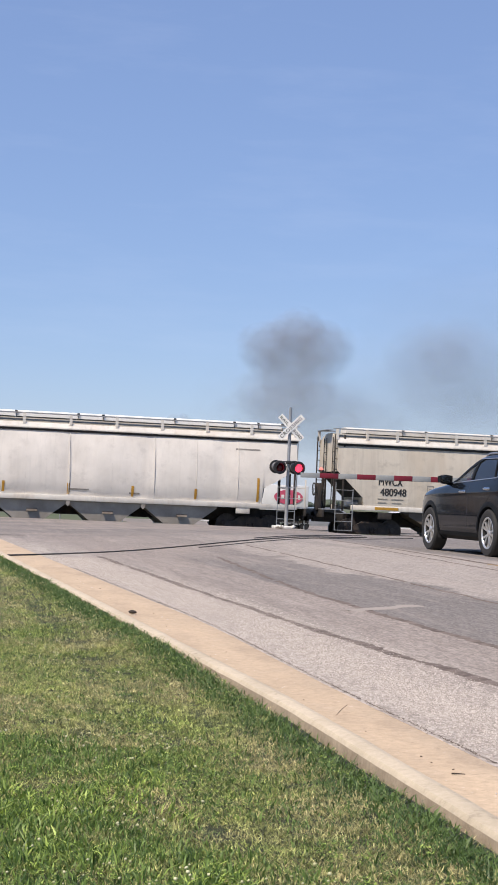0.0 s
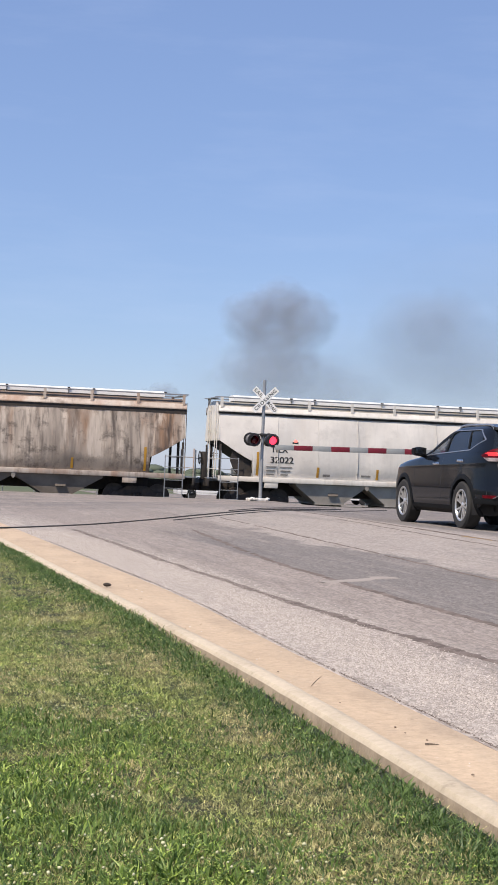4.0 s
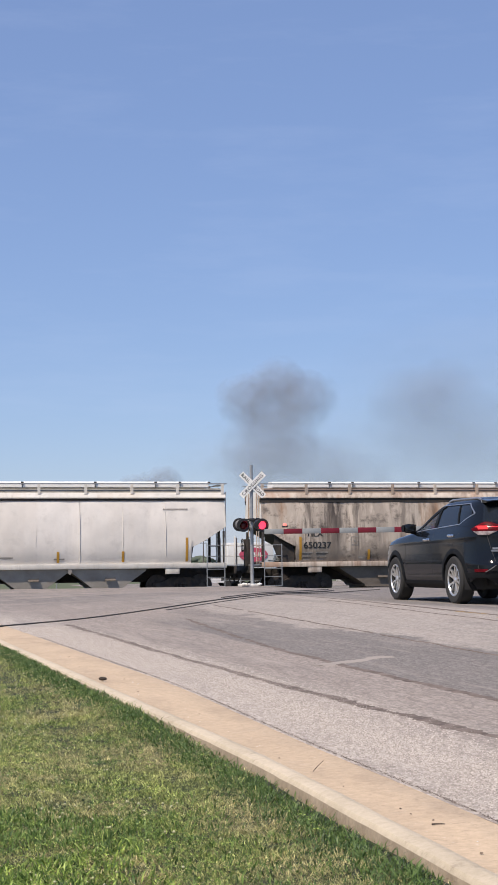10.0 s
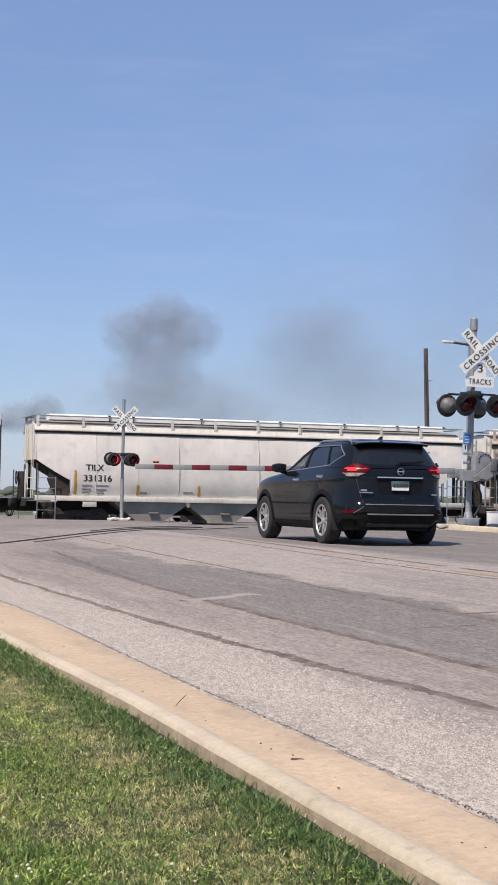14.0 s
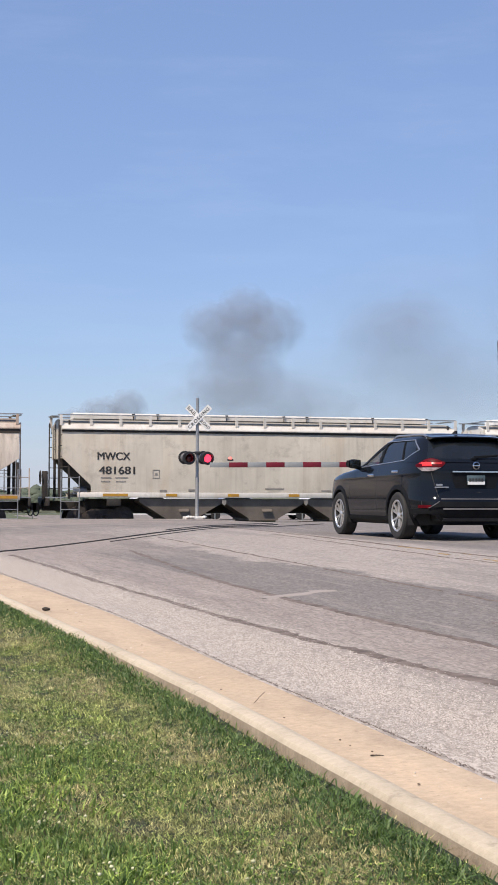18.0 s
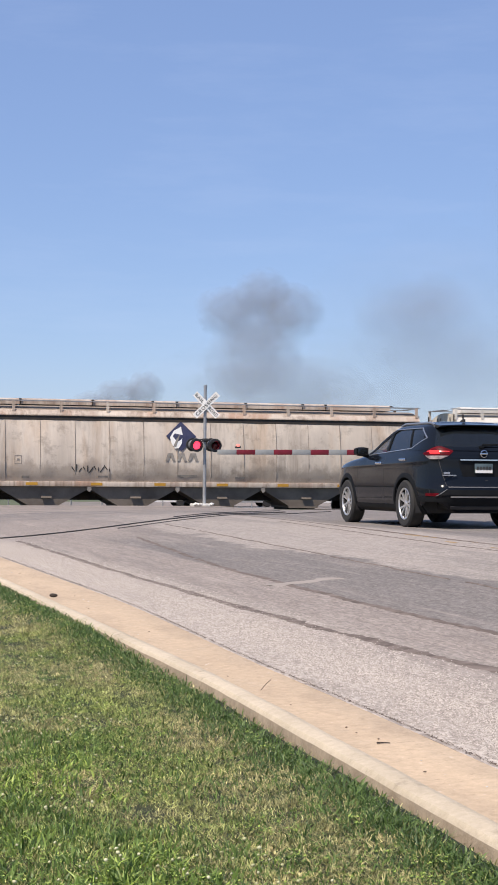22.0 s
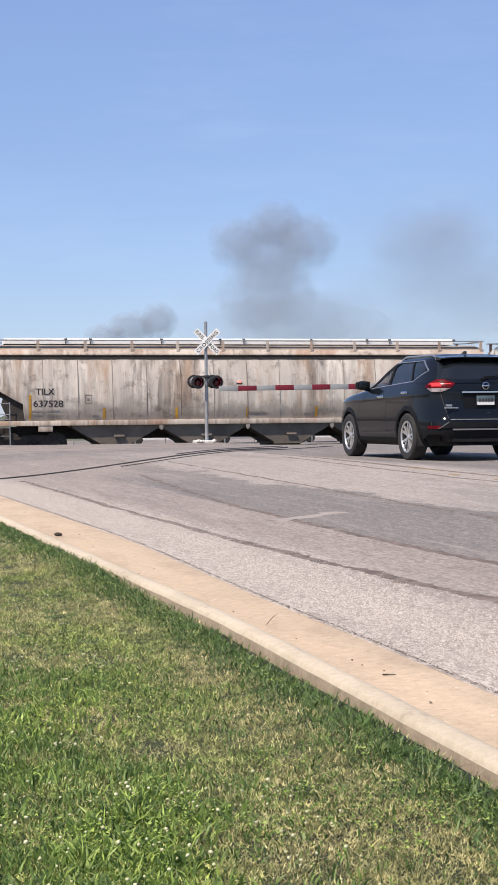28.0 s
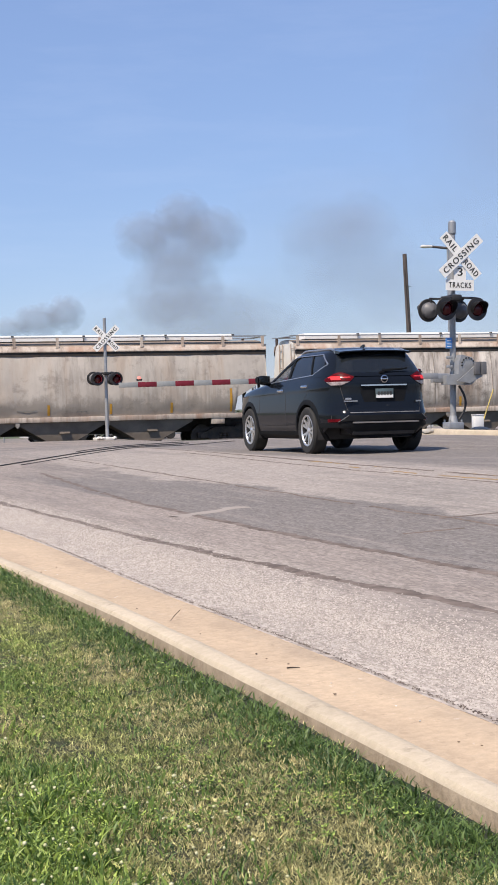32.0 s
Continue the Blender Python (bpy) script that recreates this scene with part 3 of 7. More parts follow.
col = k.mix(0.4, col, k.mix(k.step(k.noise(30, 5, 0.72), 0.36, 0.64), (0.75, 0.73, 0.7), (1.12, 1.12, 1.12)), "MULTIPLY")
M["kerb"] = k.done(col, k.maths("ADD", g, k.noise(12, 5)), 0.6, 0.006)
k = Mat("earth_stained_concrete", 0.95)
col = k.mix(k.step(k.noise(9, 6, 0.7, (1, 1, 0.5)), 0.35, 0.7), (0.34, 0.275, 0.195), (0.20, 0.155, 0.105))
M["kerb_back"] = k.done(col, k.noise(40, 5), 0.8, 0.01)

# offsets from the kerb's back, and heights
TOP = [(0.02, -0.12), (0.022, 0.02), (0.03, 0.108), (0.042, 0.124), (0.08, 0.132), (0.115, 0.128), (0.137, 0.114), (0.16, 0.065), (0.19, 0.022), (0.19, -0.12)]
PAN = [(0.193, -0.12), (0.193, 0.018), (0.30, 0.004), (0.5, 0.012), (0.655, 0.022), (0.67, 0.016), (0.67, -0.12)]


def kerb_frame(s):
    """The kerb's place and its road side at s metres along it."""
    at = np.arange(len(KERB_LINE)) * 0.1 - 6
    x, y, a = (float(np.interp(s, at, KERB_LINE[:, i])) for i in range(3))
    return Vector((x, y)), Vector((math.cos(a), math.sin(a)))


def kerb_run(name, profile, s0, s1, material, parent, seed=0, rough=0.0):
    bm = bmesh.new()
    n = max(2, int((s1 - s0) / 0.15))
    rows = []
    for i in range(n + 1):
        p, d = kerb_frame(s0 + (s1 - s0) * i / n)
        row = []
        wide = pan_width(p.y) / 0.67
        for j, (o, z) in enumerate(profile):
            o = o if o < 0.25 else 0.193 + (o - 0.193) * (wide * 0.67 - 0.193) / 0.477
            w = rough * noise.noise((p.x * 5 + j, p.y * 5, seed + j * 3.3))
            row.append((p.x + d.x * (o + w), p.y + d.y * (o + w), z + w * 0.6))
        rows.append(row)
    vs = sheet(bm, rows)
    bm.faces.new(vs[0])
    bm.faces.new(vs[-1][::-1])
    me = mesh_of(bm, name)
    ob = part(name, me, material, parent)
    return ob


kerb = thing("kerb", pose(0, 0, 0), "tan concrete kerb and gutter beside the lawn", "kerb", kind="structure")
JOINT = 19.1
kerb_top = kerb_run("kerb_top", TOP, -6.0, 46.0, M["kerb"], kerb, 1, 0.003)
kerb_top.data.materials.append(M["kerb_back"])
for f in kerb_top.data.polygons:
    f.material_index = int(f.index % (len(TOP) - 1) < 2)
# the pan has one open joint, short of the bend
kerb_run("gutter_pan", PAN, -6.0, JOINT - 0.012, M["gutter"], kerb, 2, 0.004)
kerb_run("gutter_pan", PAN, JOINT + 0.012, 46.0, M["gutter"], kerb, 2, 0.004)

# far kerb and verge with the near signal
bm = bmesh.new()
rows = []
for i in range(70):
    y = -6 + i * 0.6
    x = 13.55 + 0.5 * smooth(26, 34, y) ** 2 * 4
    z = road_z(13.5, y) - 0.05
    w = 0.008 * noise.noise((0, y * 4, 1))
    rows.append([(x - 0.02, y, z - 0.15), (x + w, y, z + 0.01), (x + 0.04 + w, y, z + 0.13), (x + 0.07, y, z + 0.15 + w), (x + 0.28, y, z + 0.15), (x + 0.3, y, z + 0.1), (x + 0.3, y, z - 0.15)])
vs = sheet(bm, rows)
bm.faces.new(vs[0])
bm.faces.new(vs[-1][::-1])
far_kerb = part("far_kerb", bm, M["kerb"])
tagged(far_kerb, "pale concrete kerb on the far side of the road", "kerb", kind="structure")
k = Mat("dirt_and_ballast", 0.95)
col = k.mix(k.step(k.noise(1.5, 6, 0.7), 0.35, 0.65), (0.09, 0.075, 0.06), (0.17, 0.145, 0.12))
col = k.mix(k.step(k.cells(22, out="Distance"), 0.2, 0.5), col, (0.05, 0.043, 0.038))
M["ballast"] = k.done(col, k.cells(22, out="Distance"), 0.9, 0.04)
bm = bmesh.new()
rows = []
for i in range(46):
    y = -6 + i * 1.3
    x0 = 13.82 + 0.5 * smooth(26, 34, y) ** 2 * 4
    row = []
    for j in range(12):
        x = x0 + j * 3.0 * (1 + j * 0.2)
        row.append((x, y, road_z(13.5, min(y, 40)) + 0.05 - 0.25 * smooth(40, 52, y) - 0.55 * smooth(54, 58, y) + 0.03 * noise.noise((x, y, 0))))
    rows.append(row)
sheet(bm, rows)
edge = [e for e in bm.edges if len(e.link_faces) == 1]
for v in bmesh.ops.extrude_edge_only(bm, edges=edge)["geom"]:
    if isinstance(v, bmesh.types.BMVert):
        v.co.z -= 0.5
verge = part("verge", bm, M["ballast"])
tagged(verge, "bare dirt and gravel verge around the crossing signal", "verge", kind="structure")

# track bed, sleepers and rails
bm = bmesh.new()
for y0 in (TRACK,):
    sheet(bm, [[(x, y0 + dy, RAIL - 0.17 + dz) for dy, dz in ((-3.4, -0.5), (-2.0, 0.0), (2.0, 0.0), (3.4, -0.5))] for x in np.linspace(-200, 260, 47)])
bed = part("track_bed", bm, M["ballast"])
tagged(bed, "grey crushed-stone ballast bed under the track", "track bed", kind="structure")
track = thing("railway_track", pose(0, 0, 0), "steel rails on dark wooden sleepers in ballast", "railway track", kind="structure")
for dy in (-0.7525, 0.7525):
    bm = bmesh.new()
    prism(bm, [(0.036, 0), (0.036, -0.03), (0.01, -0.045), (0.01, -0.14), (0.07, -0.16), (0.07, -0.175), (-0.07, -0.175), (-0.07, -0.16), (-0.01, -0.14), (-0.01, -0.045), (-0.036, -0.03), (-0.036, 0)], -200, 260)
    bmesh.ops.rotate(bm, cent=(0, 0, 0), matrix=Matrix.Rotation(radians(-90), 3, "Z"), verts=bm.verts)
    ob = part("rail", bm, M["wheel"], track)
    ob.location = (0, TRACK + dy, RAIL)
sl = bmesh.new()
span(sl, -0.115, 0.115, -1.3, 1.3, -0.18, 0.0, 0.01)
sl = mesh_of(sl, "sleeper")
for i in range(150):
    ob = part("sleeper", sl, M["wood"], track)
    ob.location = (-16 + i * 0.56, TRACK, RAIL - 0.172)

# ---- the train: covered hopper wagons ----
def side_bulge(z, half, curved):
    """Half width of the wagon's side at height z above the rail."""
    t = (z - 2.05) / 1.85
    if not curved:
        return half - 0.09 * t * t
    return half - (0.27 if t > 0 else 0.9) * t * t


def side_floor(x, length, cut, curved):
    """Lower edge of the side sheet at x: the sill, rising to the ends along the slope sheets."""
    d = length / 2 - (0.58 if curved else 0.72) - abs(x)
    if d >= cut:
        return 1.30 if curved else 1.40
    t = 1 - d / cut
    if curved:
        return 1.98 + 0.80 * t ** 1.15 if t > 0.02 else 1.30
    return 1.70 + 1.1 * t if t > 0.02 else 1.40


def hopper(place, length, paint, trim, mark, number, bays, curved, tape, label, seams, mark_z=2.5, logo=False):
    rnd = random.Random(number)
    car = thing("hopper_wagon", pose(place, TRACK, RAIL), label, "freight wagon", "wagons of the train")
    half, L = 1.58, length
    up = 0.0 if curved else 0.10
    inset = 0.58 if curved else 0.72

    def bulge(z, half):
        return side_bulge(z, half, curved)

    panel = (L - 2 * inset) / 6

    def face_y(x, z):
        """The outside of the dented, panelled side sheet."""
        swell = (0.07 if not seams else 0.02) * (abs(math.sin(math.pi * (x + L / 2 - inset) / panel)) ** 0.8 - 1) if curved else 0.0
        dent = swell * max(0.0, 1 - ((z - 2.6) / 1.35) ** 2) + 0.010 * noise.noise((x * 1.3 + place, z * 1.1, 2.0)) + 0.006 * noise.noise((x * 4 + place, z * 3, 5.0))
        if trim is TRIM_B:      # battered sheets, worst low down
            dent += (0.010 + 0.026 * max(0.0, min(1.0, (2.9 - z) / 0.8))) * noise.noise((x * 1.9 + z * 1.2 + place, z * 1.6 - x * 0.5, 9.0))
        return -bulge(z, half) - dent

    def lay(bm, off):
        """Lays a flat mark on the side sheet."""
        for v in bm.verts:
            v.co.y += face_y(v.co.x, v.co.z) - off
        return bm

    # body
    bm = bmesh.new()
    n = 150
    cut = 1.4 if curved else 1.15
    xs = sorted({round(v, 4) for v in [*np.linspace(-L / 2 + inset, L / 2 - inset, n), *np.linspace(L / 2 - inset - cut, L / 2 - inset, 14), *(-np.linspace(L / 2 - inset - cut, L / 2 - inset, 14))]})
    rows = []
    for x in xs:
        z0 = side_floor(x, L, cut, curved)
        zs = [z0 + (3.95 - z0) * i / 14 for i in range(15)]
        roof = [(bulge(3.95, half) * math.cos(a) * 0.995, 3.98 + 0.42 * math.sin(a)) for a in np.linspace(0.0, math.pi, 15)]
        ring = [(face_y(x, z), z) for z in zs] + [(-y, z) for y, z in roof] + [(bulge(z, half), z) for z in zs[::-1]]
        rows.append([(x, y, z) for y, z in ring])
    vs = sheet(bm, rows, True)
    bm.faces.new(vs[0])
    bm.faces.new(vs[-1][::-1])
    body = part("body", bm, paint, car)
    body.data.materials.append(M["roof_rusty"] if paint is BROWN_P else M["roof_tan"] if trim is TRIM_B else M["roof_grimy_shade"])
    for f in body.data.polygons:
        if f.center.z > 4.05 and abs(f.normal.x) < 0.9:
            f.material_index = 1
    # seams between the side sheets
    proud = 0.016 if seams else 0.005
    joints = seams or (10 if "clean" in label else 0)
    if joints:
        for i in range(1, joints):
            x = -L / 2 + 1.3 + (L - 2.6) * i / joints
            bm = bmesh.new()
            z0 = side_floor(x, L, cut, curved)
            sheet(bm, [[(x + o, -bulge(z, half) - d, z) for o, d in ((-0.014, -0.01), (-0.008, proud), (0.008, proud), (0.014, -0.01))] for z in np.linspace(z0 + 0.02, 3.9, 8)])
            part("seam", bm, M["seam"] if seams else M["seam_pale"], body)
    # top chord, sill, bolsters
    for sgn in (-1, 1):
        bm = bmesh.new()
        y = sgn * (bulge(3.9, half) + 0.02)
        x1 = L / 2 - inset + 0.05
        vs = sheet(bm, [[(x, y + sgn * o, z) for o, z in ((0.055, 3.93), (0.075, 3.95), (0.07, 3.99), (-0.045, 4.17), (-0.075, 4.17), (0.0, 3.93))] for x in (-x1, x1)], True)
        bm.faces.new(vs[0])
        bm.faces.new(vs[1][::-1])
        part("top_chord", bm, trim, car, smooth=False)
        # dark strip added for the shadow line under the top chord
        bm = bmesh.new()
        span(bm, -L / 2 + inset - 0.05, L / 2 - inset + 0.05, y - 0.03, y + 0.03, 3.77 if trim is TRIM_B else 3.85, 3.93)
        part("eave_shadow_strip", bm, M["dark"], car)
        bm = bmesh.new()
        y = sgn * (half + 0.005)
        stop = 0.55 if curved else 1.3
        span(bm, -L / 2 + stop, L / 2 - stop, y - 0.045, y + 0.045, 1.16 + up, 1.36 + up, 0.012)
        span(bm, -L / 2 + stop, L / 2 - stop, y - 0.08 * sgn - 0.1, y - 0.08 * sgn + 0.1, 1.33 + up, 1.36 + up)
        part("side_sill", bm, trim, car)
    for sx in (-1, 1):
        bm = bmesh.new()
        x = sx * (L / 2 - 2.75)
        span(bm, x - 0.28, x + 0.28, -half - 0.03, -half + 0.12, 0.93, 1.2, 0.015)
        rod(bm, (x + 0.17 * sx, -half - 0.04, 1.03), (x + 0.17 * sx, -half + 0.02, 1.03), 0.045, 10)
        part("jacking_pad", bm, trim if curved else M["dark"], car)
        # slope-sheet skin underneath, dark
        bm = bmesh.new()
        rows = []
        for i in range(13):
            x = sx * (L / 2 - inset - cut * (1 - i / 12) - 0.001)
            z = side_floor(x, L, cut, curved) - 0.02
            rows.append([(x - sx * 0.02, y, z) for y in np.linspace(-half + 0.08, half - 0.08, 5)])
        sheet(bm, rows)
        part("slope_sheet", bm, M["dark"], car)
        if curved and sx < 0:
            # dark plate added in the shape of the shaded hole below the slope sheet
            bm = bmesh.new()
            at = [L / 2 - inset - cut * f for f in np.linspace(0.97, 0.42, 8)]
            ring = [(sx * x, side_floor(x, L, cut, True) + 0.02) for x in at] + [(sx * (at[-1] + 0.12), 2.0), (sx * (at[-1] - 0.05), 1.6), (sx * (at[-1] - 0.3), 1.34), (sx * at[0], 1.34)]
            prism(bm, ring, -half + 0.16, -half + 0.2)
            part("slope_gusset_shade", bm, M["dark"], car, "dark gusset-shaped plate for the shaded hole under the slope")
        # end sheet above the slope
        bm = bmesh.new()
        xq = sx * (L / 2 - inset + 0.012)
        zq = side_floor(sx * (L / 2 - inset), L, cut, curved)
        ring = [(-bulge(z, half) + 0.03, z) for z in np.linspace(zq, 3.95, 6)] + [(bulge(3.95, half) * -math.cos(a) * 0.97, 3.97 + 0.40 * math.sin(a)) for a in np.linspace(0.1, math.pi - 0.1, 9)] + [(bulge(z, half) - 0.03, z) for z in np.linspace(3.95, zq, 6)]
        vs = sheet(bm, [[(xq - sx * 0.008, y, z) for y, z in ring], [(xq + sx * 0.008, y, z) for y, z in ring]], True)
        bm.faces.new(vs[0])
        bm.faces.new(vs[1][::-1])
        part("end_sheet", bm, M["end_paint"] if curved else paint, car)
        # end sill, platform, corner posts, ladders
        e = sx * (L / 2 - 0.12)
        bm = bmesh.new()
        span(bm, min(e, e - sx * 0.10), max(e, e - sx * 0.10), -1.5, 1.5, 0.92, 1.22, 0.01)
        span(bm, min(e, e - sx * 1.9), max(e, e - sx * 1.9), -0.28, 0.28, 0.72, 1.12, 0.01)
        part("end_sill", bm, M["dark"], car)
        bm = bmesh.new()
        span(bm, min(e, e - sx * 0.75), max(e, e - sx * 0.75), -1.5, 1.5, 1.23, 1.27)
        part("end_platform", bm, M["steel_grey"], car)
        for y in (-1.46, 1.46):
            tall = 1.42 if curved else 3.1
            bm = bmesh.new()
            box(bm, (e - sx * (0.52 if curved else 0.86), y, 1.2 + tall / 2), (0.08, 0.07, tall), 0.008)
            part("corner_post", bm, M["dark"], car)
            bm = bmesh.new()
            out = 0.06 if curved else 0.46
            box(bm, (e - sx * out, y, 1.2 + tall * (0.42 if curved else 0.5)), (0.05, 0.05, tall * (0.84 if curved else 1.0)), 0.006)
            part("corner_post", bm, trim if curved else M["dark"], car)
            for z in np.arange(1.62, 1.15 + tall * 0.84, 0.42):
                bm = bmesh.new()
                rod(bm, (e - sx * (out - 0.02), y, z), (e - sx * (out + 0.42), y, z), 0.016, 6)
                part("grab_iron", bm, trim if curved else M["dark"], car)
        bm = bmesh.new()
        xe = sx * (L / 2 - inset + 0.07)
        for yy in (-1.05, 0.4):
            for z in np.arange(1.6, 4.1, 0.4):
                rod(bm, (xe, yy - 0.2, z), (xe, yy + 0.2, z), 0.014, 6)
            for d in (-0.2, 0.2):
                rod(bm, (xe, yy + d, 1.26), (xe, yy + d, 4.2), 0.02, 6)
        part("end_ladder", bm, trim if curved else M["dark"], car)
        # centre stiffeners under the slope sheet
        for yy in (-0.95, 0.95):
            bm = bmesh.new()
            box(bm, (e - sx * 0.62, yy, 2.1), (0.09, 0.12, 1.75))
            part("end_stanchion", bm, M["dark"], car)
        # side step and handrail
        xl = sx * (L / 2 - 1.0)
        bm = bmesh.new()
        for d in (-0.36, 0.36):
            box(bm, (xl + d, -half - 0.045, 1.38 if d * sx > 0 else 1.25), (0.035, 0.02, 1.95 if d * sx > 0 else 1.7))
        for z in (0.42, 0.78, 1.10, 1.62, 2.05):
            rod(bm, (xl - 0.36, -half - 0.045, z), (xl + 0.36, -half - 0.045, z), 0.014, 6)
        part("side_ladder", bm, M["alum"] if not curved else M["steel_grey"], car)
        # roof end platform, coupler, hose
        bm = bmesh.new()
        span(bm, min(e - sx * 0.28, e - sx * 0.6), max(e - sx * 0.28, e - sx * 0.6), -0.6, 0.6, 4.5, 4.525)
        part("roof_end_walk", bm, M["steel_grey"], car)
        bm = bmesh.new()
        rod(bm, (e, 0, 0.88), (e + sx * 0.30, 0, 0.88), 0.09, 8)
        box(bm, (e + sx * 0.36, 0, 0.88), (0.26, 0.26, 0.3), 0.03)
        part("coupler", bm, M["truck"], car)
        bm = bmesh.new()
        for i in range(8):
            a, b = i / 8 * math.pi, (i + 1) / 8 * math.pi
            rod(bm, (e + sx * 0.08 + sx * 0.13 * (1 - math.cos(a)), 0.35, 0.82 - 0.32 * math.sin(a)), (e + sx * 0.08 + sx * 0.13 * (1 - math.cos(b)), 0.35, 0.82 - 0.32 * math.sin(b)), 0.022, 6)
        part("air_hose", bm, M["black"], car)
        # truck
        tx = sx * (L / 2 - 2.35)
        for y in (-0.99, 0.99):
            bm = bmesh.new()
            prism(bm, [(tx + a, b) for a, b in ((-1.12, 0.36), (-1.12, 0.58), (-0.72, 0.62), (-0.4, 0.80), (0.4, 0.80), (0.72, 0.62), (1.12, 0.58), (1.12, 0.36), (0.68, 0.36), (0.42, 0.2), (-0.42, 0.2), (-0.68, 0.36))], y - 0.09, y + 0.09)
            part("truck_frame", bm, M["truck"], car)
            for sp in (-0.17, 0.0, 0.17):
                bm = bmesh.new()
                for r in range(4):
                    lathe(bm, [(0.28 + r * 0.07, 0.05), (0.3 + r * 0.07, 0.07), (0.33 + r * 0.07, 0.07), (0.35 + r * 0.07, 0.05)], 10, "z", (tx + sp, y * 1.1, 0))
                part("spring", bm, M["truck"], car)
            for ax in (-0.89, 0.89):
                bm = bmesh.new()
                rod(bm, (tx + ax, y - 0.14 * (1 if y < 0 else -1) * 0 - 0.13, 0.46), (tx + ax, y + 0.13, 0.46), 0.12, 12)
                part("axle_cap", bm, M["wheel"], car)
        bm = bmesh.new()
        box(bm, (tx, 0, 0.62), (0.4, 2.0, 0.3), 0.02)
        part("bolster", bm, M["truck"], car)
        for ax in (-0.89, 0.89):
            bm = bmesh.new()
            for y in (-0.75, 0.75):
                o = 1 if y < 0 else -1
                lathe(bm, [(y - 0.07, 0.0), (y - 0.07, 0.2), (y - 0.03 * o - 0.02, 0.3), (y - 0.07, 0.40), (y - 0.07, 0.455), (y + 0.07, 0.455), (y + 0.07, 0.40), (y + 0.05, 0.2), (y + 0.07, 0.0)], 24, "y")
            rod(bm, (0, -1.0, 0), (0, 1.0, 0), 0.08, 10)
            for y in (-0.835, 0.835):
                for a in range(3):
                    an = a * 2.1
                    rod(bm, (0.15 * math.cos(an), y, 0.15 * math.sin(an)), (0.15 * math.cos(an), y + 0.02, 0.15 * math.sin(an)), 0.025, 6)
            ws = part("wheelset", bm, M["wheel"], car)
            ws.location = (tx + ax, 0, 0.455)
            WHEELSETS.append(ws)
    # hand-brake wheel, brake cylinder
    e = -L / 2 + 0.02
    bm = bmesh.new()
    for i in range(16):
        a, b = i / 16 * 2 * math.pi, (i + 1) / 16 * 2 * math.pi
        rod(bm, (e - 0.08, -0.75 + 0.26 * math.cos(a), 2.05 + 0.26 * math.sin(a)), (e - 0.08, -0.75 + 0.26 * math.cos(b), 2.05 + 0.26 * math.sin(b)), 0.018, 5)
    for i in range(4):
        a = i * math.pi / 2
        rod(bm, (e - 0.08, -0.75, 2.05), (e - 0.08, -0.75 + 0.26 * math.cos(a), 2.05 + 0.26 * math.sin(a)), 0.014, 5)
    part("brake_wheel", bm, M["dark"], car)
    bm = bmesh.new()
    box(bm, (e + 0.1, -0.75, 1.75), (0.2, 0.34, 1.1), 0.02)
    part("brake_housing", bm, M["dark"], car)
    bm = bmesh.new()
    rod(bm, (-L / 2 + 1.25, -0.9, 1.52), (-L / 2 + 1.75, -0.9, 1.52), 0.16, 14)
    rod(bm, (-L / 2 + 0.9, -1.2, 1.42), (-L / 2 + 1.9, -1.2, 1.42), 0.03, 6)
    part("brake_cylinder", bm, M["steel_grey"], car)
    # hopper bays
    span0 = L - 7.6
    step = span0 / bays
    for i in range(bays):
        cx = -span0 / 2 + step * (i + 0.5)
        bm = bmesh.new()
        top, low = step * 0.5, 0.62
        rows = [[(cx + sx * w, sy * d, z) for sx, sy in ((-1, -1), (1, -1), (1, 1), (-1, 1))] for w, d, z in ((top, half - 0.06, 1.2), (top, half - 0.07, 1.08), (low, 1.34, 0.42), (low, 1.34, 0.34))]
        vs = sheet(bm, rows, True)
        bm.faces.new(vs[-1])
        bay = part("hopper_bay", bm, M["bay_clean"] if "clean" in label else M["bay"], car, "grimy hopper bay with the overhang's shade in its colour")
        bm = bmesh.new()
        span(bm, cx - 0.55, cx + 0.55, -1.2, 1.2, 0.22, 0.36, 0.01)
        rod(bm, (cx, -1.3, 0.29), (cx, -1.15, 0.29), 0.05, 8)
        part("outlet_gate", bm, M["dark"], bay)
        bm = bmesh.new()
        box(bm, (cx + 0.1, -1.445, 0.78), (0.42, 0.012, 0.16), 0, Euler((radians(-15), 0, 0)).to_matrix())
        part("dark_plate", bm, M["bay"], bay)
    for i in range(bays - 1):
        cx = -span0 / 2 + step * (i + 1)
        bm = bmesh.new()
        prism(bm, [(cx + 0.08, 1.16), (cx + 0.08, 1.02), (cx, 0.94), (cx - 0.08, 1.02), (cx - 0.08, 1.16)], -half - 0.035, -half)
        part("data_plate", bm, M["faded"], car, "small grey plate")
    bm = bmesh.new()
    span(bm, -L / 2 + 1.8, L / 2 - 1.8, -0.3, 0.3, 0.62, 1.2)
    part("centre_sill", bm, M["dark"], car)
    # roof walk on posts and hatch covers
    gap = 1.72 if curved else 1.18
    count = int((L - 1.3) / gap)
    for sgn in (-1, 1):
        for i in range(count + 1):
            x = -(L - 1.3) / 2 + (L - 1.3) * i / count
            bm = bmesh.new()
            span(bm, x - 0.055, x + 0.055, sgn * (bulge(3.9, half) + 0.01) - 0.03, sgn * (bulge(3.9, half) + 0.01) + 0.03, 4.1, 4.52)
            part("walk_post", bm, trim, car)
        bm = bmesh.new()
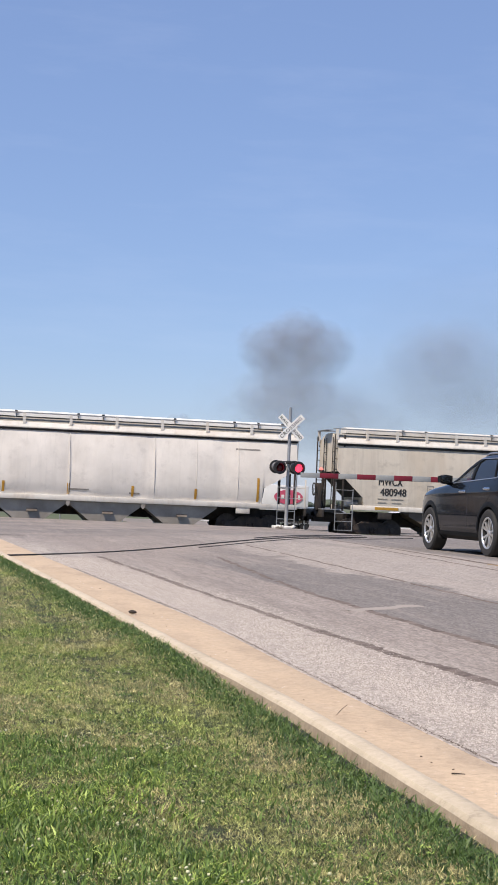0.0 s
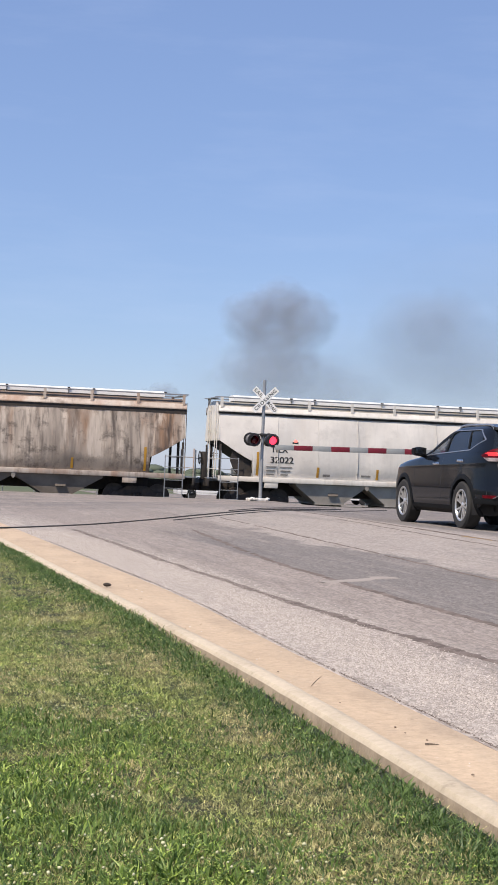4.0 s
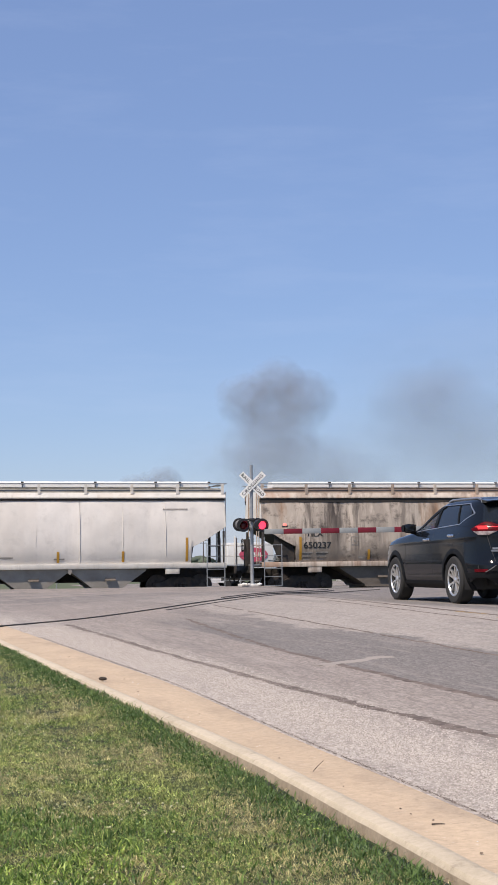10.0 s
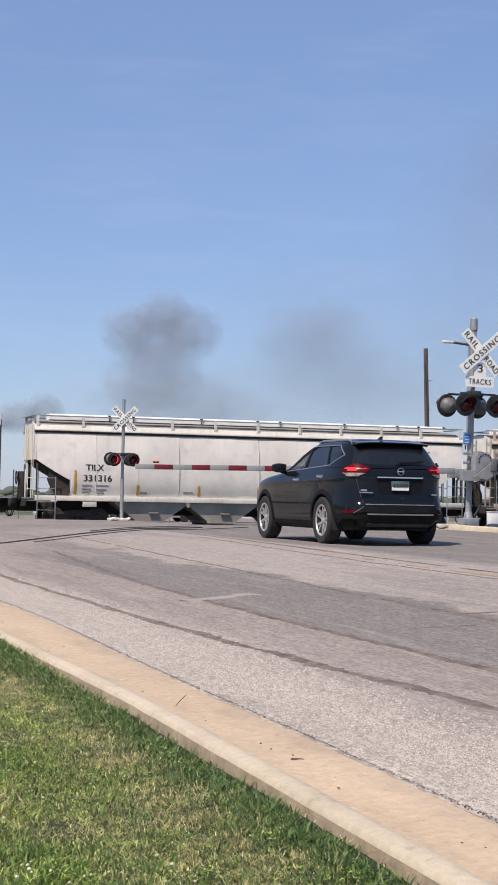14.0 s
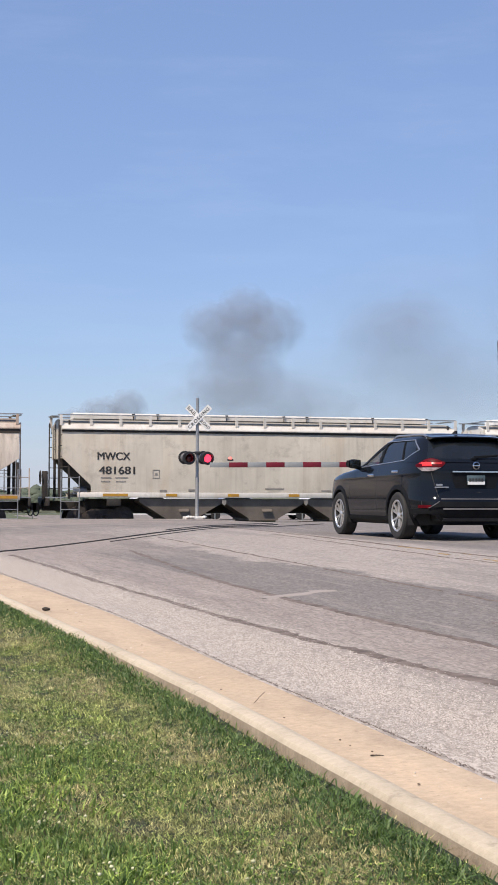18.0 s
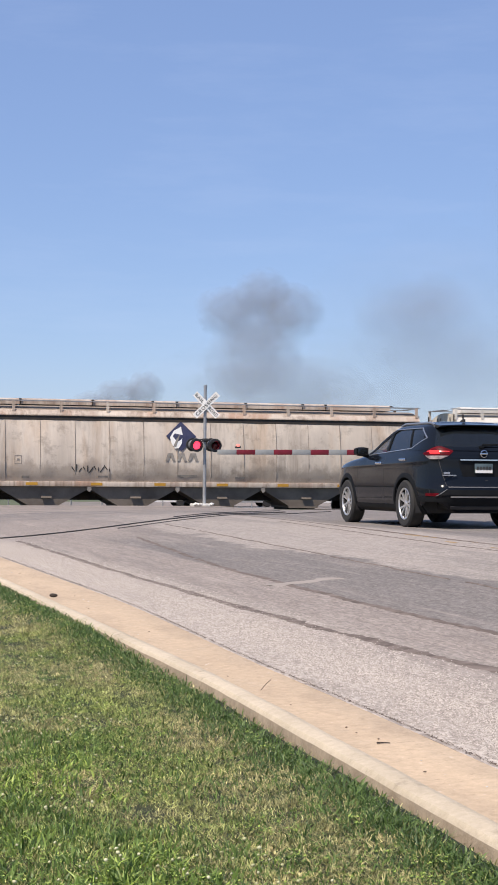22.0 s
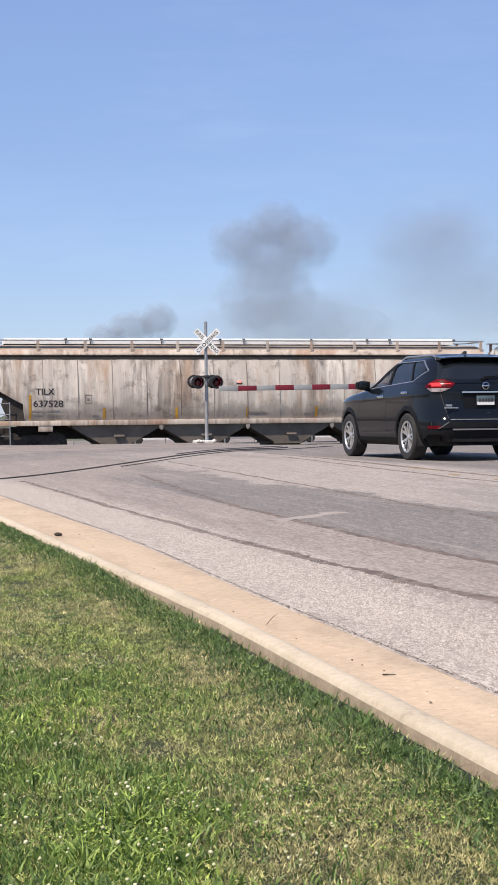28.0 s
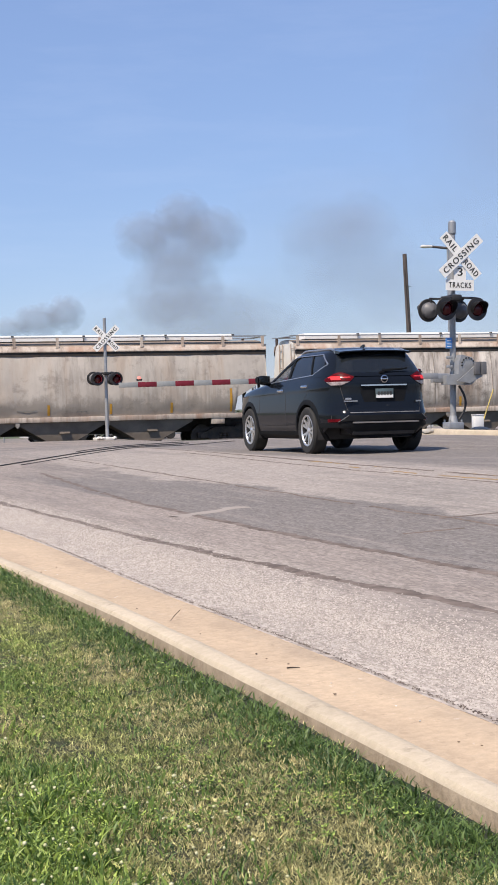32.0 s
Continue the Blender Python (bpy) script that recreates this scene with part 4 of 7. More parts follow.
        y = sgn * (bulge(3.9, half) - 0.2)
        span(bm, -L / 2 + inset - 0.15, L / 2 - inset + 0.15, y - 0.06, y + 0.22, 4.52, 4.555)
        part("roof_walk", bm, M["steel_grey"], car)
    hatch = -L / 2 + 1.3
    i = 0
    while hatch < L / 2 - 1.8:
        w = (2.45, 1.0, 2.9)[i % 3]
        w = min(w, L / 2 - 1.0 - hatch)
        bm = bmesh.new()
        rows = [[(x, 0.46 * c, 4.42 + 0.24 * s) for c, s in ((-1, 0), (-1, 0.75), (-0.75, 1), (0.75, 1), (1, 0.75), (1, 0))] for x in (hatch, hatch + 0.06, hatch + w - 0.1, hatch + w - 0.04)]
        vs = sheet(bm, rows)
        bm.faces.new(vs[0])
        bm.faces.new(vs[-1][::-1])
        part("hatch_cover", bm, trim if logo or not curved else M["white"], car)
        bm = bmesh.new()
        box(bm, (hatch + w - 0.02, -0.42, 4.6), (0.10, 0.2, 0.09), 0.01)
        part("hatch_latch", bm, M["dark"], car)
        hatch += w
        i += 1
    # lettering and reflective tape
    mx = -L / 2 + {"637528": 2.75, "650237": 2.75, "63160": 2.85, "481681": 2.75, "331316": 2.95}.get(number, 3.05 if curved else 2.95)
    wd = 1.0 if curved or number == "480948" else 1.3
    row = 0.42 if number == "480948" else 0.56 if not curved else 0.42 if "clean" in label else 0.47
    if mark:
        writing(mark, 0.30 if mark != "TILX" else 0.24, wd * (1.0 if not curved else 0.95 if mark != "TILX" else 0.72), M["letter"], car, pose(mx, -half, mark_z), "reporting_mark", "black stencilled letters", lambda x, z: face_y(x, z) - 0.012)
        writing(number, 0.30 if mark != "TILX" else 0.25, wd * (1.15 if curved else 1.1) * len(number) / 6, M["letter"], car, pose(mx + 0.12, -half, mark_z - row), "reporting_number", "black stencilled figures", lambda x, z: face_y(x, z) - 0.012)
    for r, (dx, w) in enumerate(((-0.32, 0.42), (0.30, 0.52), (-0.34, 0.36), (0.28, 0.40), (-0.34, 0.30), (0.24, 0.30))[:6 if curved else 4]):
        bm = bmesh.new()
        z = mark_z - row - 0.29 - 0.15 * (r // 2)
        lay(box(bm, (mx + dx, 0, z), (w, 0.006, 0.05 if curved else 0.04)), 0.010)
        part("data_line", bm, M["small_print"], car)
    for x, z, w, h in ((mx + 2.0, 1.52, 0.3, 0.10), (0.4, 1.62, 0.8, 0.06), (2.6, 1.55, 0.42, 0.06), (-3.0, 1.56, 0.4, 0.07), (L / 2 - 2.6, 3.5, 1.0, 0.06))[:5 if "clean" in label else 4]:
        bm = bmesh.new()
        lay(box(bm, (x, 0, z), (w, 0.006, h)), 0.010)
        part("stencil", bm, M["faded"], car)
    bm = bmesh.new()
    for dx, dz, w, h in ((0, 0.16, 0.28, 0.02), (0, -0.16, 0.28, 0.02), (-0.13, 0, 0.02, 0.32), (0.13, 0, 0.02, 0.32), (0, 0.0, 0.1, 0.08)):
        box(bm, (mx + 1.7 + dx, 0, 2.2 + dz), (w, 0.006, h))
    lay(bm, 0.010)
    if "clean" in label:
        bm.free()
    else:
        part("stencil_frame", bm, M["faded"], car)
    if tape == "post":
        count = round((L - 4.32) / 2.7)
        for i in range(count + 1):
            x = -L / 2 + 2.16 + (L - 4.32) * i / count
            h = 0.95 if i in (0, count) else 0.42
            bm = bmesh.new()
            sheet(bm, [[(x - 0.05, 0, 1.42 + h * j / 8), (x + 0.05, 0, 1.42 + h * j / 8)] for j in range(9)])
            lay(bm, 0.014)
            part("reflector", bm, M["yellow"], car, "yellow reflective strip")
    else:
        x = -L / 2 + 2.3
        i = 0
        while x < L / 2 - 1.5:
            w = 1.0 if i == 0 or x > L / 2 - 3.5 else 0.46
            bm = bmesh.new()
            box(bm, (x + w / 2, -half - 0.056, 1.26 + up), (w, 0.006, 0.11))
            part("reflector", bm, M["yellow"], car, "yellow reflective strip")
            x += 2.55
            i += 1
    if logo:
        z, x = 3.2, -L / 2 + 11.05
        y = 0.0
        bm = bmesh.new()
        prism(bm, [(x - 0.62, z), (x, z + 0.6), (x + 0.62, z), (x, z - 0.6)], y - 0.006, y)
        lay(bm, 0.045)
        emblem = part("emblem", bm, M["navy"], car, "navy diamond emblem")
        bm = bmesh.new()
        prism(bm, [(x - 0.46, z - 0.05), (x - 0.3, z + 0.22), (x, z + 0.38), (x + 0.06, z + 0.08), (x + 0.02, z - 0.28), (x - 0.1, z - 0.48), (x - 0.26, z - 0.5), (x - 0.4, z - 0.3)], y - 0.012, y - 0.008)
        lay(bm, 0.045)
        part("leaf_shape", bm, M["white"], emblem)
        bm = bmesh.new()
        prism(bm, [(x - 0.34, z - 0.42), (x - 0.2, z - 0.12), (x - 0.03, z + 0.12), (x - 0.12, z - 0.16), (x - 0.22, z - 0.42)], y - 0.018, y - 0.014)
        lay(bm, 0.045)
        part("leaf_vein", bm, M["faded"], emblem)
        for dx, w in ((-0.45, 0.4), (0.02, 0.4), (0.48, 0.44)):
            bm = bmesh.new()
            prism(bm, [(x + dx - w / 2, z - 1.0), (x + dx - w / 4, z - 0.68), (x + dx + w / 4, z - 0.68), (x + dx + w / 2, z - 1.0), (x + dx + w / 4, z - 1.0), (x + dx, z - 0.8), (x + dx - w / 4, z - 1.0)], y - 0.006, y)
            lay(bm, 0.02)
            part("name_shape", bm, M["faded"], car, "faded dark sign-writing shape")
    if logo:
        # unreadable scrawl low on the side
        for i in range(11):
            bm = bmesh.new()
            box(bm, (-L / 2 + 6.7 + i * 0.145, 0, 1.86 + 0.05 * math.sin(i * 2.3)), (0.035, 0.006, 0.2 + 0.08 * math.sin(i * 1.7)), 0, Euler((0, radians(-35 + 70 * (i % 3) / 2), 0)).to_matrix())
            lay(bm, 0.010)
            part("scrawl_bar", bm, M["letter"], car, "dark scrawled stroke")
    CARS.append((car, place))
    return car


CARS, WHEELSETS = [], []
M["seam_pale"] = plain("painted_weld_seam", (0.73, 0.69, 0.63), (0.62, 0.585, 0.54), 2, 40, 0.7)
M["seam"] = plain("grimy_weld_seam", (0.36, 0.315, 0.27), (0.25, 0.21, 0.175), 2, 40, 0.8)
# bay colour holds road grime and also the shade under the overhanging side
M["bay"] = plain("grime_and_shade_on_steel", (0.235, 0.195, 0.16), (0.14, 0.115, 0.092), 1.2, 30, 0.85)
# white ends, made brighter: the sun on them is put into the paint
M["end_paint"] = plain("white_sunlit_end_paint", (0.80, 0.785, 0.74), (0.66, 0.63, 0.58), 1.3, 30, 0.6)
# pale wagons' roof: grime, and the roof walk's shade put into the colour
M["roof_grimy_shade"] = plain("grimy_shaded_roof_paint", (0.34, 0.315, 0.265), (0.22, 0.20, 0.165), 1.5, 30, 0.8)
M["roof_tan"] = plain("dusty_roof_paint", (0.33, 0.275, 0.225), (0.20, 0.155, 0.12), 1.5, 30, 0.85)
M["roof_rusty"] = plain("rusty_roof_paint", (0.25, 0.185, 0.14), (0.13, 0.09, 0.068), 1.5, 30, 0.85)
# cleaner bays: grime, plus the same underside shade worked into the grey
M["bay_clean"] = plain("grey_paint_grime_and_shade", (0.44, 0.40, 0.35), (0.29, 0.26, 0.225), 1.2, 30, 0.8)
M["navy"] = plain("navy_paint", (0.03, 0.035, 0.09), (0.05, 0.05, 0.10), 6, 80, 0.5)
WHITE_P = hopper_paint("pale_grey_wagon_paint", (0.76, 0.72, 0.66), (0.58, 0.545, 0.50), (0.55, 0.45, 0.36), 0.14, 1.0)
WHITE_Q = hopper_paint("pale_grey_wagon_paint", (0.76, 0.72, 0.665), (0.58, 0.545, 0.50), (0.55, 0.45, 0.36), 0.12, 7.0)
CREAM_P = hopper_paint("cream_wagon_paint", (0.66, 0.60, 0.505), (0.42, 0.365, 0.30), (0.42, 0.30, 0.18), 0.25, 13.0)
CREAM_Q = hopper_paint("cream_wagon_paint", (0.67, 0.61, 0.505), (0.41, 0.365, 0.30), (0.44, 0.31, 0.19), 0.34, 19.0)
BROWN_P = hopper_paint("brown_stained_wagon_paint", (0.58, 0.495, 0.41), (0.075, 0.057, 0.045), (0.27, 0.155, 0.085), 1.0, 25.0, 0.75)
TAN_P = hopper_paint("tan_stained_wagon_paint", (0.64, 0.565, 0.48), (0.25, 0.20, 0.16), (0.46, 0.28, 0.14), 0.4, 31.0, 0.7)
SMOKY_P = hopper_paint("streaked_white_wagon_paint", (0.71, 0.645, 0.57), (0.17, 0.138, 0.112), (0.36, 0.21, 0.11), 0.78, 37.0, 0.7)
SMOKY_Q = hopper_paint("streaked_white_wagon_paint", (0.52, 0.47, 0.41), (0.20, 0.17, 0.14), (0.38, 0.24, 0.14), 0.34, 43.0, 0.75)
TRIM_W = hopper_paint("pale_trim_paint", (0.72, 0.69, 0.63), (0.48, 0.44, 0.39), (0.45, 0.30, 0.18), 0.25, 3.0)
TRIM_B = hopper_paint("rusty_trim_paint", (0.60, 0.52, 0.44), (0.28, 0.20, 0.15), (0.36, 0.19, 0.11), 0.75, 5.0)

LAYOUT = [
    (15.3, 34.3, CREAM_P, TRIM_W, "MWCX", "480948", 3, False, "sill", "cream covered hopper wagon with rusty grime", 0, 2.46, False),
    (-4.55, 14.9, WHITE_P, TRIM_W, "TILX", "32022", 4, True, "post", "clean pale grey curved-side covered hopper wagon", 0, 2.5, False),
    (-26.4, -4.8, BROWN_P, TRIM_B, "TILX", "650237", 4, True, "post", "covered hopper wagon heavily streaked with brown rust", 0, 2.5, False),
    (-46.4, -26.75, WHITE_Q, TRIM_W, "TILX", "331316", 4, True, "post", "clean pale grey curved-side covered hopper wagon", 0, 2.5, False),
    (-64.6, -46.65, CREAM_Q, TRIM_W, "MWCX", "481681", 3, False, "sill", "cream covered hopper wagon with yellow sill reflectors", 0, 2.9, False),
    (-86.8, -65.0, TAN_P, TRIM_B, "ADMX", "63160", 4, True, "sill", "dusty tan covered hopper wagon with a navy emblem", 14, 2.5, True),
    (-108.95, -87.1, SMOKY_P, TRIM_B, "TILX", "637528", 4, True, "post", "white covered hopper wagon with sooty brown streaks", 14, 2.5, False),
    (-131.2, -109.2, SMOKY_Q, TRIM_B, "", "7", 4, True, "post", "dull grey-beige covered hopper wagon with grime low down", 0, 2.5, False),
]
for a, b, paint, trim, mark, number, bays, curved, tape, label, seams, mz, logo in LAYOUT:
    hopper((a + b) / 2, b - a, paint, trim, mark, number, bays, curved, tape, label, seams, mz, logo)

# ---- crossing signals ----
M["housing"] = plain("grey_lamp_housing", (0.16, 0.16, 0.165), (0.11, 0.11, 0.115), 5, 80, 0.5)


def blade(parent, text, angle, y):
    bm = bmesh.new()
    box(bm, (0, 0, 0), (1.22, 0.008, 0.23), 0)
    ob = part("blade", bm, M["white"], parent, "white reflective blade with black lettering")
    ob.matrix_basis = pose(0, y, 0, 0, -angle, 0)
    if len(text) == 1:
        writing(text[0], 0.128, 1.06, M["letter"], ob, pose(0, -0.008, 0))
    else:
        for word, x, w in zip(text, (-0.36, 0.36), (0.40, 0.42)):
            writing(word, 0.128, w, M["letter"], ob, pose(x, -0.008, 0))
    return ob


def crossbuck(parent, z, y, x=0.0, turn=0.0):
    sign = new("crossbuck")
    sign.parent, sign.matrix_basis = parent, pose(x, y, z, 0, 3 if turn > -5 else 0, turn)
    blade(sign, ("RAIL", "ROAD"), -45, 0.0)
    blade(sign, ("CROSSING",), 45, -0.016)
    bm = bmesh.new()
    for s in (-1, 1):
        rod(bm, (s * 0.02, 0, 0), (s * 0.02, -y, 0), 0.02, 6)
    part("bracket", bm, M["black"], sign)
    return sign


LENSES = []


def lamp(parent, x, y, z, lit, back=False, tilt=0.0, lens="lens_lit"):
    """A round signal lamp: black backing disc, housing, hood and red lens; faces -Y, or +Y when back."""
    head = new("flashing_lamp")
    head.parent = parent
    head.matrix_basis = pose(x, y, z, 0, 0, 180 if back else 0) @ pose(0, 0, 0, 0, 0, tilt)
    bm = bmesh.new()
    lathe(bm, [(0.012, 0.16), (0.012, 0.245), (0.0, 0.255), (-0.012, 0.245), (-0.012, 0.158)], 32, "y")
    part("backing_disc", bm, M["black"], head)
    bm = bmesh.new()
    lathe(bm, [(0.0, 0.178), (0.12, 0.175), (0.2, 0.11), (0.235, 0.0)], 24, "y")
    part("housing", bm, M["housing"], head)
    # the lens is a ball in its socket, lamp side red and bright, blind side dark
    bm = bmesh.new()
    bmesh.ops.create_uvsphere(bm, u_segments=24, v_segments=16, radius=0.158)
    ball = part("lens", bm, M[lens], head, "round red signal lens")
    ball.data.materials.append(M["lens_dark"])
    for f in ball.data.polygons:
        f.material_index = 1 if f.center.y > 0 else 0
    ball.matrix_basis = pose(0, 0.062, 0, 0, 0, 0 if lit else 180)
    LENSES.append(ball)
    bm = bmesh.new()
    rows = []
    for d in (-0.01, -0.12, -0.24, -0.3):
        row = []
        for i in range(15):
            a = radians(-35 + 250 * i / 14)
            droop = 0.85 if d < -0.25 else 1.0
            row.append((0.166 * math.cos(a), d * (0.35 + 0.65 * min(max(math.sin(a) + 0.35, 0), 1) * droop), 0.166 * math.sin(a)))
        rows.append(row)
    sheet(bm, rows)
    bmesh.ops.solidify(bm, geom=bm.faces[:], thickness=0.006)
    part("hood", bm, M["black"], head)
    return head


def mast_base(parent, size, h, material):
    bm = bmesh.new()
    box(bm, (0, 0, h / 2), (size, size, h), 0.02)
    return part("footing", bm, material, parent)


# the far signal, before the train
fz = road_z(13.09, 56.7)
far_sig = thing("crossing_signal", pose(13.09, 56.7, fz), "grey mast with crossbuck, one red lamp lit, on a white footing", "crossing signal", "crossing signals")
bm = bmesh.new()
rod(bm, (0, 0, 0), (0, 0, 4.58), 0.06, 16)
part("mast", bm, M["steel_grey"], far_sig)
bm = bmesh.new()
rod(bm, (0, 0, 0.0), (0, 0, 1.6), 0.068, 16)
part("mast_sleeve", bm, M["alum"], far_sig)
rnd = random.Random(5)
bm = bmesh.new()
box(bm, (-0.12, 0, 0.05), (0.72, 0.7, 0.11), 0.03)
part("footing", bm, M["limewash"], far_sig)
for i in range(9):
    bm = bmesh.new()
    bmesh.ops.create_icosphere(bm, subdivisions=1, radius=0.06 + 0.04 * rnd.random())
    for v in bm.verts:
        v.co *= 0.8 + 0.4 * rnd.random()
        v.co.z *= 0.7
    st = part("stone", bm, M["limewash"], far_sig, smooth=False)
    st.location = (-0.5 + 0.75 * rnd.random(), -0.25 - 0.3 * rnd.random(), 0.08)
crossbuck(far_sig, 3.82, -0.12, 0.02, -8)
bm = bmesh.new()
rod(bm, (-0.36, -0.05, 2.52), (0.36, -0.05, 2.52), 0.025, 8)
box(bm, (0, -0.03, 2.5), (0.2, 0.2, 0.12), 0.02)
for x in (-0.36, 0.36):
    rod(bm, (x, -0.05, 2.52), (x, -0.05, 2.35), 0.02, 8)
part("crossarm", bm, M["black"], far_sig)
for x in (-0.36, 0.36):
    lamp(far_sig, x, -0.18, 2.30, x > 0)
    lamp(far_sig, x - 0.05, 0.30, 2.33, False, True)

# the near signal with its gate
nz = road_z(13.5, 31) + 0.04
near_sig = thing("crossing_signal", pose(14.94, 30.9, nz, 0, 1.0, 0), "grey mast with crossbuck, three-tracks plate and four red lamps", "crossing signal", "crossing signals")
bm = bmesh.new()
rod(bm, (0, 0, 0), (0, 0, 4.32), 0.068, 20)
part("mast", bm, M["alum"], near_sig)
bm = bmesh.new()
rod(bm, (0, 0, 4.36), (0, 0, 4.60), 0.086, 20)
rod(bm, (0, 0, 4.60), (0, 0, 4.64), 0.082, 20, 0.05)
rod(bm, (0, 0, 4.28), (0, 0, 4.36), 0.045, 16, 0.086)
part("bell", bm, M["steel_grey"], near_sig, "grey crossing bell")
mast_base(near_sig, 0.36, 0.20, M["steel_grey"])
bm = bmesh.new()
for sx in (-1, 1):
    for sy in (-1, 1):
        rod(bm, (sx * 0.14, sy * 0.14, 0.2), (sx * 0.14, sy * 0.14, 0.26), 0.02, 6)
rod(bm, (0, 0, 0.2), (0, 0, 0.34), 0.11, 14, 0.08)
part("base_bolts", bm, M["alum"], near_sig)
crossbuck(near_sig, 3.84, -0.3, 0.06, -3)
bm = bmesh.new()
prism(bm, [(-0.33, -0.12), (0.33, -0.12), (0.33, 0.12), (0.14, 0.12), (0.14, 0.30), (0.1, 0.42), (-0.1, 0.42), (-0.14, 0.30), (-0.14, 0.12), (-0.33, 0.12)], -0.004, 0.004)
plate = part("track_count_plate", bm, M["white"], near_sig, "white plate reading 3 TRACKS")
plate.matrix_basis = pose(0.05, -0.27, 3.20, 0, 1, -4)
writing("3", 0.17, 0.11, M["letter"], plate, pose(0, -0.008, 0.29))
writing("TRACKS", 0.12, 0.52, M["letter"], plate, pose(0, -0.008, 0.0))
bm = bmesh.new()
for s, y in ((1, -0.2), (-1, 0.2)):
    rod(bm, (-0.42 + 0.05 * s, y, 2.93), (0.42 + 0.05 * s, y, 2.93), 0.024, 8)
    for x in (-0.38, 0.38):
        rod(bm, (x + 0.05 * s, y, 2.95), (x + 0.05 * s, y, 2.75), 0.024, 8)
box(bm, (0, 0, 2.93), (0.24, 0.5, 0.14), 0.03)
part("crossarm", bm, M["black"], near_sig)
for x in (-0.37, 0.37):
    lamp(near_sig, x + 0.07, -0.32, 2.68, x > 0, False, 4, "lens_dim")
    lamp(near_sig, x - 0.07, 0.32, 2.68, False, True, 4, "lens_dim")
bm = bmesh.new()
box(bm, (-0.14, -0.1, 1.94), (0.16, 0.012, 0.24), 0.004)
blue = part("notice_plate", bm, M["blue"], near_sig, "small blue notice plate")
for z in (0.05, -0.02, -0.08):
    bm = bmesh.new()
    box(bm, (-0.14, -0.108, 1.94 + z), (0.10, 0.004, 0.012))
    part("notice_line", bm, M["white"], blue)
# gate mechanism with counterweights
bm = bmesh.new()
prism(bm, [(-0.32, 1.02), (0.28, 1.02), (0.40, 1.12), (0.42, 1.45), (0.30, 1.62), (0.05, 1.68), (-0.02, 1.5), (-0.02, 1.26), (-0.32, 1.22)], -0.34, -0.08)
mech = part("gate_mechanism", bm, M["alum"], near_sig, "grey gate mechanism case")
for i in range(9):
    bm = bmesh.new()
    a = radians(-20 + 26 * i)
    rod(bm, (0.2 + 0.15 * math.cos(a), -0.36, 1.46 + 0.15 * math.sin(a)), (0.2 + 0.15 * math.cos(a), -0.33, 1.46 + 0.15 * math.sin(a)), 0.018, 6)
    part("case_bolt", bm, M["black"], mech)
for s in (-1, 1):
    bm = bmesh.new()
    prism(bm, [(-0.1, 1.1), (0.2, 1.05), (0.5, 1.2), (0.55, 1.5), (0.42, 1.52), (0.1, 1.25)], s * 0.42 - 0.02, s * 0.42 + 0.02)
    part("counterweight_arm", bm, M["alum"], near_sig)
for s in (-1, 1):
    for i in range(2):
        bm = bmesh.new()
        box(bm, (0.36 + 0.15 * i, s * 0.47, 1.38), (0.13, 0.07, 0.28), 0.01)
        part("counterweight", bm, M["housing"], near_sig, "dark grey iron counterweight")
for c, s_ in (((-0.36, -0.12, 1.17), (0.42, 0.12, 0.20)), ((-0.14, -0.12, 1.62), (0.12, 0.1, 0.06)), ((-0.14, -0.12, 1.42), (0.12, 0.1, 0.06))):
    bm = bmesh.new()
    box(bm, c, s_, 0.01)
    part("arm_bracket", bm, M["steel_grey"], near_sig)
bm = bmesh.new()
for i in range(10):
    a, b = i / 10, (i + 1) / 10
    f = lambda t: (0.1 + 0.16 * math.sin(t * math.pi), -0.1, 1.0 - 0.75 * t)
    rod(bm, f(a), f(b), 0.028, 6)
part("cable", bm, M["black"], near_sig)
# striped arm across the lane
arm = new("gate_arm")
arm.parent, arm.matrix_basis = near_sig, pose(-0.5, -0.3, 1.215, 0, -1.6, 0)
tagged(arm, "lowered gate arm striped red and white")
reach = 7.13
n = 18
for i in range(n):
    x0, x1 = -reach * i / n, -reach * (i + 1) / n
    h = 0.128 - 0.028 * i / n
    bm = bmesh.new()
    span(bm, x1, x0, -0.02, 0.02, -h / 2, h / 2, 0.004)
    part("stripe", bm, M["alum"] if i < 3 else M["red"] if i % 2 == 0 and i < 17 else M["pale"], arm)
for d in (0.45, 3.4, 6.7):
    bm = bmesh.new()
    box(bm, (-d, 0, 0.10), (0.12, 0.06, 0.04), 0.01)
    part("lamp_mount", bm, M["black"], arm)
    bm = bmesh.new()
    lathe(bm, [(0.11, 0.04), (0.13, 0.045), (0.16, 0.035), (0.17, 0.0)], 12, "z", (-d, 0, 0))
    part("arm_lamp", bm, M["lens_small"] if d > 5 else M["lens_dark"], arm, "small red arm lamp")

# white box with a yellow marker rod beside the mast
marker = thing("utility_box", pose(16.55, 32.9, nz - 0.02), "small white plastic utility box on the verge", "utility box")
bm = bmesh.new()
box(bm, (0, 0, 0.17), (0.23, 0.2, 0.34), 0.015)
part("case", bm, M["white"], marker)
bm = bmesh.new()
box(bm, (0, 0, 0.35), (0.25, 0.22, 0.02), 0.006)
part("lid", bm, M["white"], marker)
M["stake"] = plain("faded_yellow_fibreglass", (0.66, 0.50, 0.14), (0.55, 0.42, 0.14), 6, 60, 0.5)
stake = thing("marker_stake", pose(16.75, 33.0, nz - 0.02), "leaning yellow fibreglass marker stake", "marker stake")
bm = bmesh.new()
